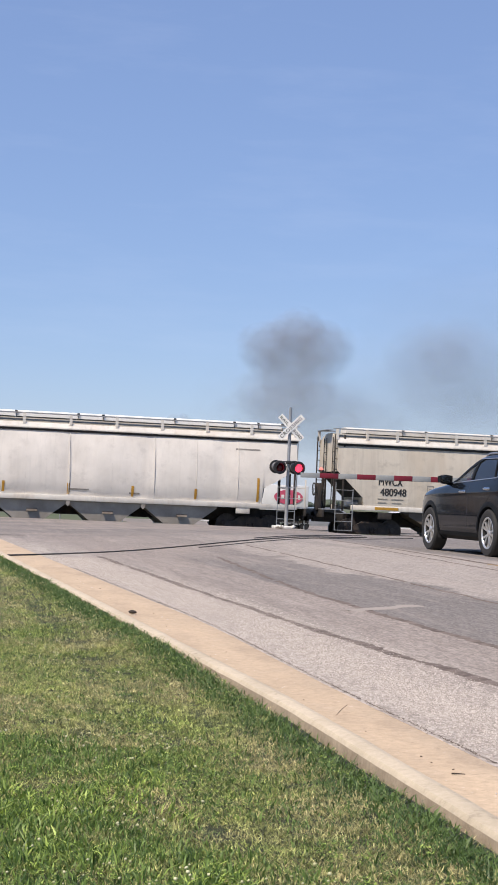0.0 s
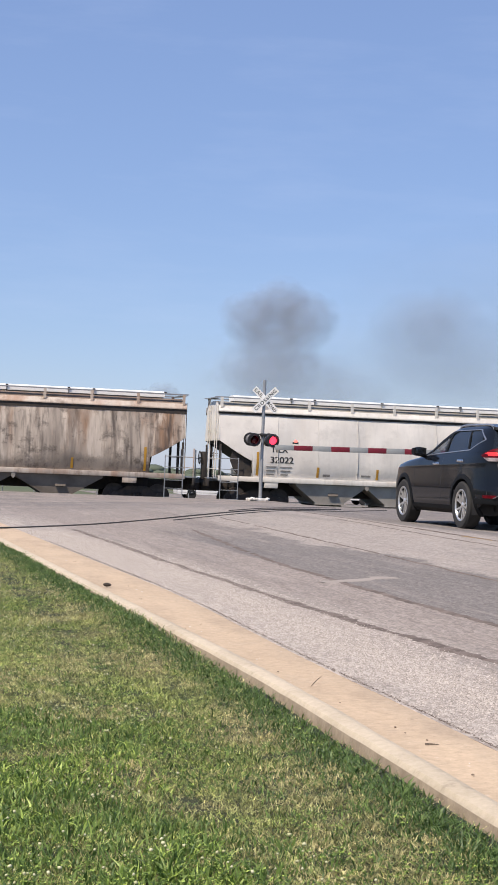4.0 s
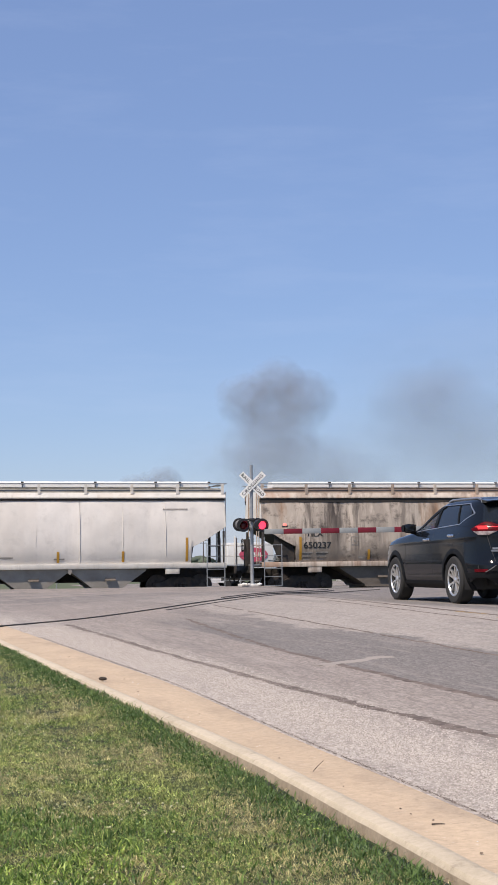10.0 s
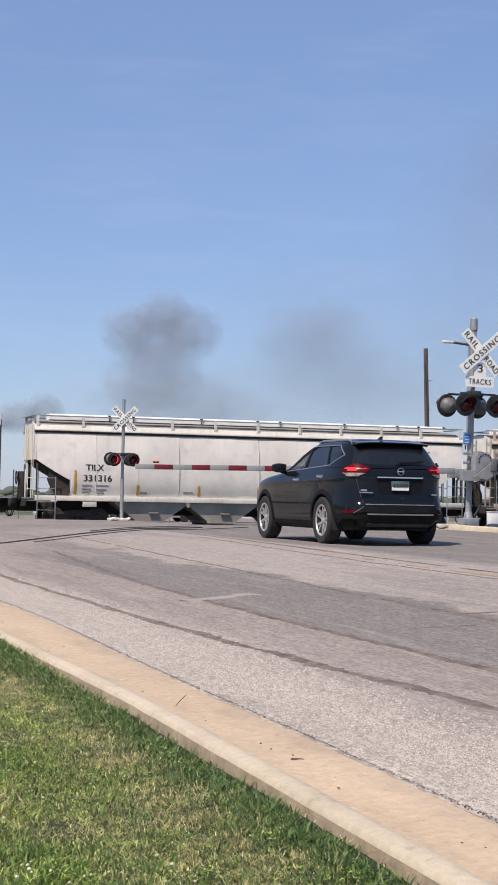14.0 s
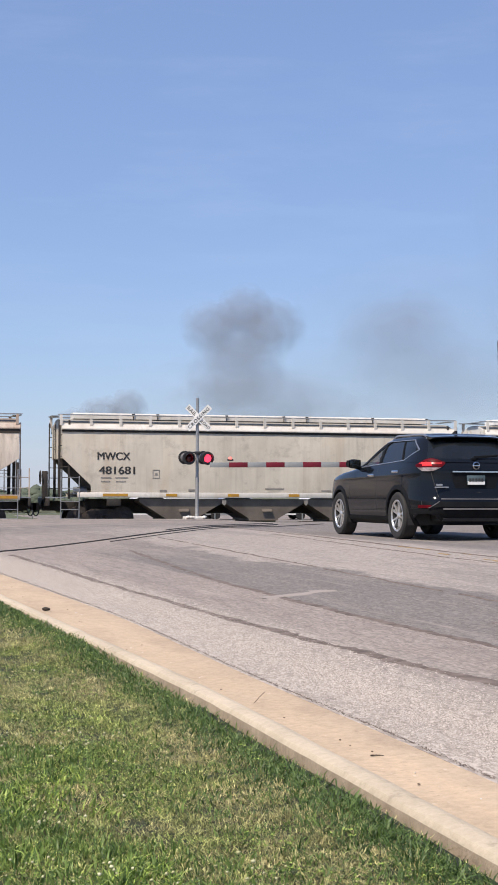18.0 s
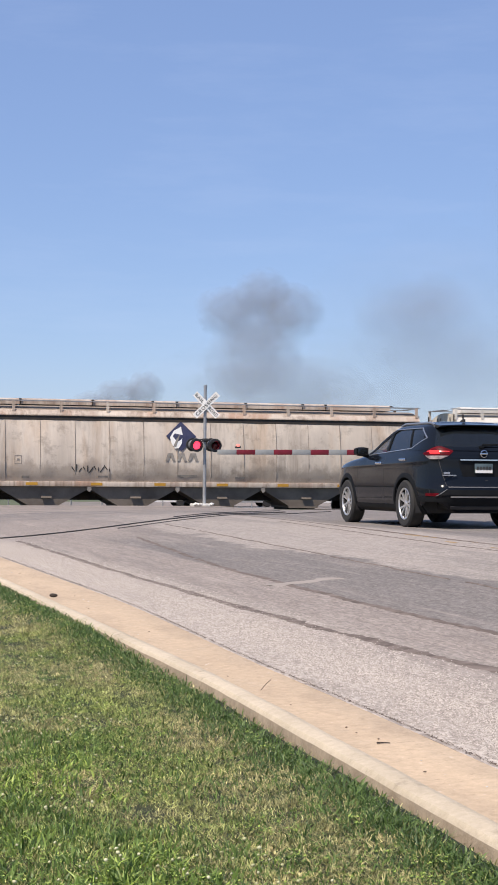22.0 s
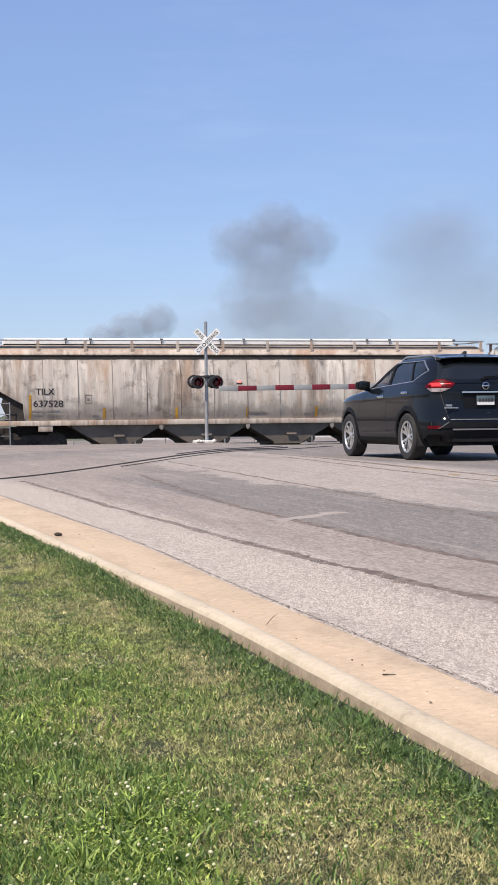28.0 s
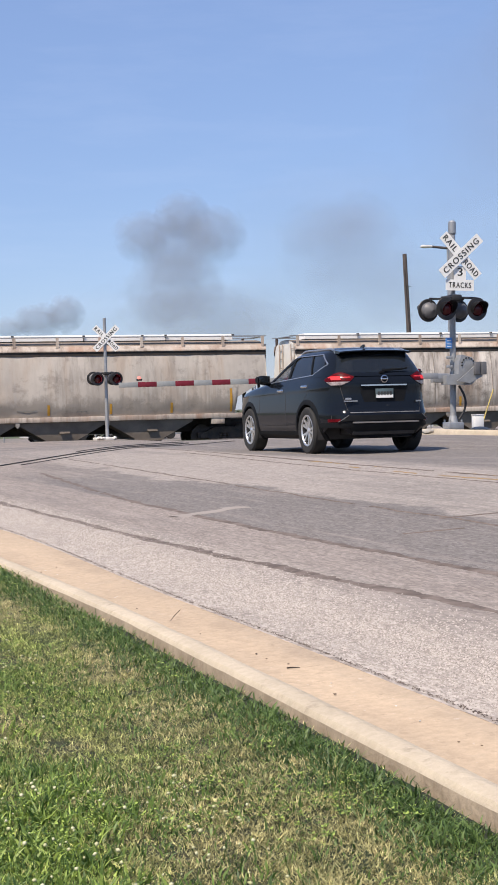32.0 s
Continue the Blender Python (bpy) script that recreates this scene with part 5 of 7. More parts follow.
rod(bm, (-0.08, 0, 0.0), (0.28, 0, 0.95), 0.016, 8)
part("rod", bm, M["stake"], stake)
for i, (x, y, w) in enumerate(((15.9, 31.5, 0.5), (14.2, 30.6, 0.3), (17.6, 32.2, 0.6), (13.0, 57.6, 0.5))):
    bm = bmesh.new()
    bmesh.ops.create_icosphere(bm, subdivisions=2, radius=0.1)
    for v in bm.verts:
        v.co *= 1 + 0.4 * noise.noise(v.co * 9 + Vector((i, 0, 0)))
        v.co.x *= w * 5
        v.co.z *= 0.6
    rock = part("broken_concrete", bm, M["concrete"])
    tagged(rock, "pale lump of broken concrete on the verge", "rubble", "rubble on the verge")
    rock.location = (x, y, (nz if y < 50 else fz) + 0.02)

# ---- the waiting car ----
k = Mat("black_blue_car_paint", 0.22)
k.b.inputs["Coat Weight"].default_value = 0.10
k.b.inputs["Specular IOR Level"].default_value = 0.2
k.b.inputs["Coat Roughness"].default_value = 0.06
M["car_paint"] = k.done(k.mix(k.noise(3, 4), (0.0058, 0.0078, 0.0120), (0.0078, 0.0098, 0.0140)), k.noise(2.0, 2), 0.03, 0.02, k.step(k.noise(14, 5), -0.1, 6.0))
M["plastic"] = plain("black_textured_plastic", (0.010, 0.011, 0.013), (0.016, 0.017, 0.018), 6, 160, 0.55)
M["plastic"].node_tree.nodes["Principled BSDF"].inputs["Specular IOR Level"].default_value = 0.06
M["chrome"] = plain("bright_chrome", (0.75, 0.75, 0.76), (0.68, 0.68, 0.7), 4, 60, 0.12, 1.0, 0.02)
M["rim"] = plain("machined_alloy", (0.72, 0.72, 0.72), (0.60, 0.60, 0.60), 5, 80, 0.3, 0.75, 0.05)
M["tyre"] = plain("black_rubber", (0.018, 0.018, 0.018), (0.03, 0.029, 0.028), 8, 120, 0.85)
M["cabin"] = plain("charcoal_trim", (0.03, 0.03, 0.032), (0.045, 0.044, 0.043), 6, 90, 0.85)
M["seat"] = plain("grey_seat_cloth", (0.10, 0.10, 0.10), (0.14, 0.135, 0.13), 6, 140, 0.9)
M["tail_red"] = plain("red_lamp_plastic", (0.13, 0.005, 0.010), (0.05, 0.003, 0.006), 9, 70, 0.4)
M["tail_red"].node_tree.nodes["Principled BSDF"].inputs["Specular IOR Level"].default_value = 0.06
M["tail_glow"] = glow("brake_lamp", (1.0, 0.06, 0.07), 0.32)
M["tail_glow"].node_tree.nodes["Principled BSDF"].inputs["Roughness"].default_value = 0.6
M["tail_glow"].node_tree.nodes["Principled BSDF"].inputs["Specular IOR Level"].default_value = 0.04
M["tail_strip"] = glow("lit_lamp_strip", (0.8, 0.05, 0.06), 0.25)
M["clear"] = plain("clear_lamp_plastic", (0.42, 0.36, 0.36), (0.16, 0.12, 0.12), 14, 70, 0.1)
M["plate"] = plain("number_plate", (0.10, 0.15, 0.17), (0.07, 0.10, 0.11), 5, 70, 0.5)
M["silver"] = plain("silver_trim", (0.5, 0.5, 0.51), (0.42, 0.42, 0.43), 4, 60, 0.3, 0.8)


def tinted(name, c, cover):
    kk = Mat(name, 0.02)
    kk.b.inputs["Alpha"].default_value = cover
    return kk.done(kk.mix(kk.noise(3, 2), c, tuple(v * 0.9 for v in c)))


M["privacy"] = tinted("privacy_glass", (0.012, 0.015, 0.018), 0.86)
M["glass"] = tinted("car_glass", (0.03, 0.04, 0.045), 0.30)

# heights, rear end, front end, half width
SLICE = [(0.25, -2.18, 2.08, 0.80), (0.30, -2.28, 2.22, 0.87), (0.42, -2.355, 2.31, 0.905), (0.52, -2.375, 2.335, 0.915), (0.62, -2.365, 2.335, 0.922),
         (0.68, -2.325, 2.33, 0.922), (0.80, -2.295, 2.31, 0.918), (0.92, -2.285, 2.27, 0.912), (1.00, -2.285, 2.14, 0.905), (1.06, -2.285, 1.82, 0.895),
         (1.11, -2.28, 1.30, 0.880), (1.15, -2.27, 0.92, 0.866), (1.24, -2.215, 0.62, 0.835), (1.40, -2.07, 0.27, 0.768), (1.52, -1.96, -0.02, 0.705),
         (1.575, -1.91, -0.18, 0.662), (1.615, -1.85, -0.32, 0.61), (1.648, -1.73, -0.48, 0.52), (1.668, -1.4, -0.68, 0.30)]
SZ = [v[0] for v in SLICE]
NEXP = 5.2


def car_slice(z):
    return [float(np.interp(z, SZ, [v[i] for v in SLICE])) for i in (1, 2, 3)]


def skin(u, z, off=0.0):
    """The car's surface: u runs round it (0 right, 90 front, 180 left, 270 rear)."""
    yr, yf, hw = car_slice(z)
    c, s = math.cos(u), math.sin(u)
    hw, a, yc = hw + off, (yf - yr) / 2 + off, (yf + yr) / 2
    return Vector((hw * math.copysign(abs(c) ** (2 / NEXP), c), yc + a * math.copysign(abs(s) ** (2 / NEXP), s), z))


def u_side(y, z, left=True):
    yr, yf, hw = car_slice(z)
    a, yc = (yf - yr) / 2, (yf + yr) / 2
    v = max(min((y - yc) / a, 1), -1)
    u = math.asin(math.copysign(abs(v) ** (NEXP / 2), v))
    return math.pi - u if left else u


def u_rear(x, z):
    hw = car_slice(z)[2]
    v = max(min(x / hw, 1), -1)
    return -math.acos(math.copysign(abs(v) ** (NEXP / 2), v)) + 2 * math.pi


def belt(y):
    """Height of the window line, rising to the rear."""
    return 1.145 + 0.092 * min(max((0.62 - y) / 2.1, 0.0), 1.0)


def shell(name, parent, material, rows, label="", thick=0.012):
    """A thin curved panel on the car's skin."""
    bm = bmesh.new()
    sheet(bm, rows)
    bmesh.ops.recalc_face_normals(bm, faces=bm.faces)
    bmesh.ops.solidify(bm, geom=bm.faces[:], thickness=thick)
    return part(name, bm, material, parent, label)


def patch(name, parent, material, ufun0, ufun1, z0, z1, off, label="", nu=10, nz=8, thick=0.012):
    """A panel between two edges that are given for each height."""
    rows = []
    for j in range(nz + 1):
        z = z0 + (z1 - z0) * j / nz
        a, b = ufun0(z), ufun1(z)
        rows.append([skin(a + (b - a) * i / nu, z, off) for i in range(nu + 1)])
    return shell(name, parent, material, rows, label, thick)


def side_quad(name, parent, material, left, low0, low1, high0, high1, off, label="", nu=12, nz=6, thick=0.005):
    """A panel on the flank with four (y, z) corners."""
    rows = []
    for j in range(nz + 1):
        g = j / nz
        row = []
        for i in range(nu + 1):
            f = i / nu
            y = (low0[0] * (1 - f) + low1[0] * f) * (1 - g) + (high0[0] * (1 - f) + high1[0] * f) * g
            z = (low0[1] * (1 - f) + low1[1] * f) * (1 - g) + (high0[1] * (1 - f) + high1[1] * f) * g
            row.append(skin(u_side(y, z, left), z, off))
        rows.append(row)
    return shell(name, parent, material, rows, label, thick)


CAR_X, CAR_Y = 9.33, 24.07
car_z = road_z(CAR_X, CAR_Y)
suv = thing("car", pose(CAR_X, CAR_Y, car_z, 0, 0, 1.1), "black-blue sport utility car waiting at the lowered gate", "car")
us = [2 * math.pi * i / 160 for i in range(160)]
bm = bmesh.new()
rows = []
for j in range(41):
    row = []
    for u in us:
        top = belt(skin(u, 1.15).y) + 0.012
        q = skin(u, 0.5)
        low = 0.26 + 0.15 * smooth(1.72, 2.05, -q.y) * smooth(0.45, 0.75, abs(q.x))
        z = low + (top - low) * j / 40
        p = skin(u, z)
        crease = 0.006 * math.exp(-((z - 0.985 - 0.04 * (0.5 - p.y) / 2) / 0.03) ** 2)
        if abs(p.y) < 2.0:
            p.x += math.copysign(crease, p.x)
        row.append(p)
    rows.append(row)
vs = sheet(bm, rows, True)
bm.faces.new(vs[-1])
dead = [f for f in bm.faces if len(f.verts) == 4 and abs(f.calc_center_median().x) > 0.5 and
        any((f.calc_center_median().y - w) ** 2 + (f.calc_center_median().z - 0.375) ** 2 < 0.425 ** 2 for w in (-1.35, 1.35))]
bmesh.ops.delete(bm, geom=dead, context="FACES")
part("body", bm, M["car_paint"], suv)
bm = bmesh.new()
span(bm, -0.74, 0.74, -1.75, 2.0, 0.23, 0.32, 0.02)
span(bm, -0.5, 0.5, -2.1, 2.05, 0.30, 0.95)
part("underbody", bm, M["cabin"], suv)
# roof
bm = bmesh.new()
vs = sheet(bm, [[skin(u, z) for u in us] for z in (1.545, 1.575, 1.595, 1.615, 1.633, 1.648, 1.66, 1.668)], True)
bm.faces.new(vs[-1])
part("roof", bm, M["car_paint"], suv)
# glass band and pillars
for left in (True, False):
    side = -1 if left else 1
    uf = lambda y: (lambda z: u_side(y, z, left))
    front = lambda z: car_slice(z)[1] - 0.50
    TOP_Z = 1.548
    side_quad("front_door_glass", suv, M["glass"], left, (front(1.17), belt(0.2)), (-0.45, belt(-0.45)), (front(1.54), TOP_Z), (-0.42, TOP_Z), -0.010, "clear door glass")
    side_quad("rear_door_glass", suv, M["privacy"], left, (-0.46, belt(-0.46)), (-1.40, belt(-1.4)), (-0.43, TOP_Z), (-1.17, TOP_Z), -0.010, "dark privacy glass")
    side_quad("quarter_glass", suv, M["privacy"], left, (-1.40, belt(-1.4)), (-1.80, belt(-1.8)), (-1.17, TOP_Z), (-1.66, TOP_Z), -0.010, "dark privacy glass")
    patch("a_pillar", suv, M["plastic"], lambda z: u_side(front(z), z, left), lambda z: u_side(car_slice(z)[1] - 0.14, z, left), 1.13, 1.56, 0.006)
    side_quad("b_pillar", suv, M["plastic"], left, (-0.41, belt(-0.45)), (-0.50, belt(-0.45)), (-0.38, TOP_Z), (-0.46, TOP_Z), 0.002)
    side_quad("c_pillar", suv, M["plastic"], left, (-1.38, belt(-1.4)), (-1.43, belt(-1.4)), (-1.15, TOP_Z), (-1.19, TOP_Z), 0.002)
    # rear pillar: the quarter window ends in a point that leans back
    kink, bend, head = (-1.47, belt(-1.47)), (-1.83, 1.395), (-1.55, 1.556)
    rear = lambda z: side * (0.675 - (z - 1.25) * 0.40)
    patch("d_pillar", suv, M["car_paint"], lambda z: u_side(float(np.interp(z, (1.2, 1.24, 1.395, 1.556), (-1.40, -1.47, -1.83, -1.55))), z, left),
          lambda z: u_rear(rear(z), z) if left else u_rear(rear(z), z) - 2 * math.pi, 1.20, 1.565, 0.005, nu=22, nz=14)
    for a, b, w in (((0.40, belt(0.4)), kink, 0.014), (kink, bend, 0.016), (bend, head, 0.018), (head, (-0.20, 1.556), 0.012)):
        d = Vector((b[0] - a[0], b[1] - a[1])).normalized() * w / 2
        side_quad("window_trim", suv, M["silver"], left, (a[0] + d.y, a[1] - d.x), (b[0] + d.y, b[1] - d.x), (a[0] - d.y, a[1] + d.x), (b[0] - d.y, b[1] + d.x), 0.009, "silver window trim", 20, 1, 0.008)
    # sills, door gaps, handles
    patch("sill_cladding", suv, M["plastic"], uf(0.96), uf(-0.96), 0.24, 0.36, 0.006, "black plastic sill cladding", nu=14, nz=4)
    for y0, y1 in ((0.80, 0.793), (-0.45, -0.457)):
        patch("door_gap", suv, M["cabin"], uf(y0), uf(y1), 0.40, 1.13, 0.0015, nu=1, nz=10, thick=0.002)
    side_quad("door_gap", suv, M["cabin"], left, (-0.93, 0.60), (-0.937, 0.60), (-1.52, 1.10), (-1.527, 1.10), 0.0015, nu=1, nz=10, thick=0.002)
    for y, z in ((-0.20, 1.015), (-1.22, 1.062)):
        bm = bmesh.new()
        p = skin(u_side(y, z, left), z, 0.025)
        box(bm, p, (0.03, 0.20, 0.034), 0.012)
        box(bm, p - Vector((side * 0.02, 0, 0)), (0.03, 0.23, 0.05), 0.012)
        part("door_handle", bm, M["chrome"], suv, "chrome door handle")
    # mirror
    mirror = new("door_mirror")
    mirror.parent = suv
    bm = bmesh.new()
    rows = [[(side * (0.87 + 0.21 * t), 0.46 + 0.06 * math.sin(math.pi * t) + d * 0.075, 1.215 + h * 0.068 * (0.8 + 0.35 * math.sin(math.pi * min(t + 0.15, 1)))) for d, h in ((-1, -0.9), (0.6, -1), (1, -0.3), (0.9, 0.5), (0.4, 1), (-1, 0.9))] for t in np.linspace(0, 1, 8)]
    vs = sheet(bm, rows, True)
    bm.faces.new(vs[0])
    bm.faces.new(vs[-1][::-1])
    part("mirror_shell", bm, M["plastic"], mirror)
    bm = bmesh.new()
    box(bm, (side * 0.985, 0.382, 1.215), (0.16, 0.008, 0.10), 0.003)
    part("mirror_glass", bm, M["privacy"], mirror)
    bm = bmesh.new()
    rod(bm, (side * 0.84, 0.48, 1.14), (side * 0.95, 0.47, 1.17), 0.035, 8)
    part("mirror_foot", bm, M["plastic"], mirror)
    # roof rails
    bm = bmesh.new()
    pts = [(side * 0.585, -1.80 + 1.38 * t, 1.592 + 0.012 * t + 0.040 * min(math.sin(math.pi * t) * 3, 1)) for t in np.linspace(0, 1, 11)]
    for a, b in zip(pts, pts[1:]):
        rod(bm, a, b, 0.018, 8)
    for t in (0, 5, 10):
        rod(bm, pts[t], Vector(pts[t]) - Vector((0, 0, 0.06)), 0.02, 6)
    part("roof_rail", bm, M["silver"], suv, "silver roof rail")
    # tail lamps wrap the corner and taper inward
    lamp_ = new("tail_lamp")
    lamp_.parent = suv
    wrap = (lambda d: (lambda z: u_rear(side * d, z))) if left else (lambda d: (lambda z: u_rear(side * d, z) - 2 * math.pi))
    outer = lambda z: u_side(float(np.interp(z, (1.06, 1.15, 1.26), (-2.06, -1.90, -2.10))), z, left)
    inner = lambda z: wrap(float(np.interp(z, (1.06, 1.115, 1.19, 1.26), (0.66, 0.54, 0.46, 0.62))))(z)
    patch("red_lens", lamp_, M["tail_red"], outer, inner, 1.118, 1.258, 0.016, "red lamp lens", nu=22, nz=8)
    patch("clear_lens", lamp_, M["clear"], outer, inner, 1.062, 1.116, 0.014, "clear lamp lens", nu=22, nz=4)
    patch("brake_light", lamp_, M["tail_glow"], wrap(0.765), wrap(0.66), 1.145, 1.20, 0.022, "lit brake light", nu=8, nz=3)
    patch("lamp_strip", lamp_, M["tail_strip"], lambda z: u_side(-1.98, z, left), wrap(0.52), 1.176, 1.19, 0.020, "thin lit red strip", nu=18, nz=2)
    patch("lamp_rim", lamp_, M["plastic"], outer, inner, 1.050, 1.061, 0.012, "black lamp rim", nu=22, nz=1)
    # bumper reflector and black corner of the bumper
    patch("bumper_step", suv, M["plastic"], lambda z: u_side(-1.80, z, left), wrap(0.5), 0.41, 0.49, 0.010, "black lower bumper", nu=20, nz=4)
    patch("bumper_reflector", suv, M["tail_red"], lambda z: u_side(-2.02, z, left), wrap(0.70), 0.50, 0.545, 0.016, "red bumper reflector", nu=6, nz=2)
# windscreen, rear window, bumper, tailgate details
patch("windscreen", suv, M["glass"], lambda z: u_side(car_slice(z)[1] - 0.14, z, False), lambda z: u_side(car_slice(z)[1] - 0.14, z, True), 1.14, 1.555, -0.006, "clear windscreen", nu=24, thick=0.006)
half_w = lambda z: 0.70 - (z - 1.25) * 0.40
patch("rear_window", suv, M["privacy"], lambda z: u_rear(-half_w(z), z), lambda z: u_rear(half_w(z), z), 1.252, 1.575, 0.008, "dark privacy rear window", nu=24, thick=0.005)
patch("tailgate_sheet", suv, M["car_paint"], lambda z: u_rear(-0.60, z), lambda z: u_rear(0.60, z), 1.08, 1.262, 0.006, nu=24)
patch("tailgate_crease", suv, M["car_paint"], lambda z: u_rear(-0.47, z), lambda z: u_rear(0.47, z), 1.195, 1.215, 0.020, nu=24, nz=2)
patch("chrome_bar", suv, M["chrome"], lambda z: u_rear(-0.37, z), lambda z: u_rear(0.37, z), 1.043, 1.063, 0.030, "chrome tailgate bar", nu=12, nz=1, thick=0.03)
patch("plate_recess", suv, M["plastic"], lambda z: u_rear(-0.40 + (1.03 - z) * 0.3, z), lambda z: u_rear(0.40 - (1.03 - z) * 0.3, z), 0.80, 1.035, 0.003, nu=12, nz=3)
patch("lower_bumper", suv, M["plastic"], lambda z: u_rear(-0.5 - (z - 0.29) * 0.6, z), lambda z: u_rear(0.5 + (z - 0.29) * 0.6, z), 0.29, 0.51, 0.016, "black lower bumper", nu=24, nz=6)
patch("skid_plate", suv, M["cabin"], lambda z: u_rear(-0.52, z), lambda z: u_rear(0.48, z), 0.30, 0.345, 0.026, "dark grey skid plate", nu=16, nz=2)
patch("bumper_trim", suv, M["silver"], lambda z: u_rear(-0.54, z), lambda z: u_rear(0.52, z), 0.478, 0.498, 0.036, "silver bumper trim", nu=16, nz=1, thick=0.02)
patch("bumper_shelf", suv, M["plastic"], lambda z: u_rear(-0.60 - (0.60 - z) * 1.2, z), lambda z: u_rear(0.60 + (0.60 - z) * 1.2, z), 0.515, 0.60, 0.026, "black bumper step", nu=24, nz=3)
patch("shelf_edge", suv, M["housing"], lambda z: u_rear(-0.57, z), lambda z: u_rear(0.57, z), 0.634, 0.646, 0.012, "thin bright bumper edge", nu=24, nz=1)
for side in (-1, 1):
    patch("tailgate_gap", suv, M["cabin"], lambda zz: u_rear(side * (0.60 + (zz - 0.66) * 0.22), zz), lambda zz: u_rear(side * (0.592 + (zz - 0.66) * 0.22), zz), 0.66, 1.06, 0.0015, nu=1, nz=8, thick=0.002)
    # slanted grey strip put on as the highlight along the bumper's crease
    patch("bumper_crease", suv, M["housing"], lambda zz: u_rear(side * (0.585 + (0.605 - zz) * 1.25), zz), lambda zz: u_rear(side * (0.60 + (0.605 - zz) * 1.25), zz), 0.50, 0.605, 0.030, "pale strip for the highlight on the bumper crease", nu=2, nz=6)
bm = bmesh.new()
box(bm, (0.0, -2.315, 0.925), (0.30, 0.012, 0.145), 0.006)
plate = part("number_plate", bm, M["plate"], suv, "pale green-blue number plate")
bm = bmesh.new()
box(bm, (0.0, -2.323, 0.882), (0.28, 0.004, 0.05))
part("plate_band", bm, M["white"], plate, "white lower band of the plate")
for dx in (-0.1, -0.05, 0.0, 0.05, 0.1):
    bm = bmesh.new()
    box(bm, (dx, -2.324, 0.925), (0.032, 0.004, 0.055))
    part("plate_bar", bm, M["letter"], plate)
bm = bmesh.new()
lathe(bm, [(-2.318, 0.044), (-2.328, 0.048), (-2.323, 0.058), (-2.28, 0.058)], 28, "y", (0, 0, 1.147))
box(bm, (0, -2.318, 1.147), (0.125, 0.012, 0.022), 0.004)
part("badge", bm, M["chrome"], suv, "round chrome badge")
for x, w, h, z in ((-0.60, 0.10, 0.030, 0.852), (-0.56, 0.22, 0.018, 0.816), (0.575, 0.09, 0.022, 0.80)):
    bm = bmesh.new()
    box(bm, (x, -2.305 if x < 0 else -2.30, z), (w, 0.012, h), 0, Euler((0, 0, -0.06 if x < 0 else 0.06)).to_matrix())
    part("model_script", bm, M["silver"], suv, "small silver script")
bm = bmesh.new()
box(bm, (0.05, -2.30, 0.735), (0.075, 0.02, 0.03), 0.008)
part("tailgate_handle", bm, M["cabin"], suv)
# spoiler, aerial, wiper
bm = bmesh.new()
rows = [[(x, y, z - 0.03 * (abs(x) / 0.66) ** 3) for y, z in ((-1.72, 1.640), (-2.02, 1.602), (-2.03, 1.586), (-1.96, 1.570), (-1.75, 1.585))] for x in np.linspace(-0.60, 0.60, 15)]
vs = sheet(bm, rows, True)
bm.faces.new(vs[0])
bm.faces.new(vs[-1][::-1])
part("spoiler", bm, M["car_paint"], suv)
bm = bmesh.new()
prism(bm, [(-0.09, 0), (0.09, 0), (-0.05, 0.048), (-0.085, 0.044)], -0.014, 0.014)
bmesh.ops.rotate(bm, cent=(0, 0, 0), matrix=Matrix.Rotation(radians(90), 3, "Z"), verts=bm.verts)
fin = part("aerial_fin", bm, M["car_paint"], suv)
fin.location = (0, -1.5, 1.660)
bm = bmesh.new()
rod(bm, (0.02, -2.225, 1.262), (0.40, -2.21, 1.30), 0.010, 6)
box(bm, (0.22, -2.22, 1.295), (0.42, 0.018, 0.024), 0.005, Euler((0, -0.06, 0)).to_matrix())
box(bm, (0.0, -2.235, 1.25), (0.08, 0.04, 0.045), 0.01)
part("rear_wiper", bm, M["plastic"], suv)
# cabin
bm = bmesh.new()
span(bm, -0.76, 0.76, 0.15, 0.62, 0.8, 1.08, 0.04)
span(bm, -0.8, 0.8, -2.1, 1.1, 0.55, 0.6)
part("dashboard", bm, M["cabin"], suv)
for x, y in ((-0.38, -0.48), (0.38, -0.48), (-0.45, -1.25), (0.0, -1.25), (0.45, -1.25)):
    bm = bmesh.new()
    box(bm, (x, y + 0.25, 0.75), (0.48, 0.5, 0.18), 0.05)
    box(bm, (x, y - 0.06, 1.02), (0.46, 0.14, 0.55), 0.05, Euler((radians(-12), 0, 0)).to_matrix())
    st = part("seat", bm, M["seat"], suv)
    bm = bmesh.new()
    box(bm, (x, y - 0.15, 1.39), (0.26, 0.1, 0.17), 0.04)
    part("headrest", bm, M["seat"], st)
bm = bmesh.new()
for i in range(20):
    a, b = 2 * math.pi * i / 20, 2 * math.pi * (i + 1) / 20
    f = lambda t: (-0.38 + 0.18 * math.cos(t), 0.08 - 0.07 * math.sin(t), 1.0 + 0.17 * math.sin(t))
    rod(bm, f(a), f(b), 0.014, 6)
part("steering_wheel", bm, M["cabin"], suv)
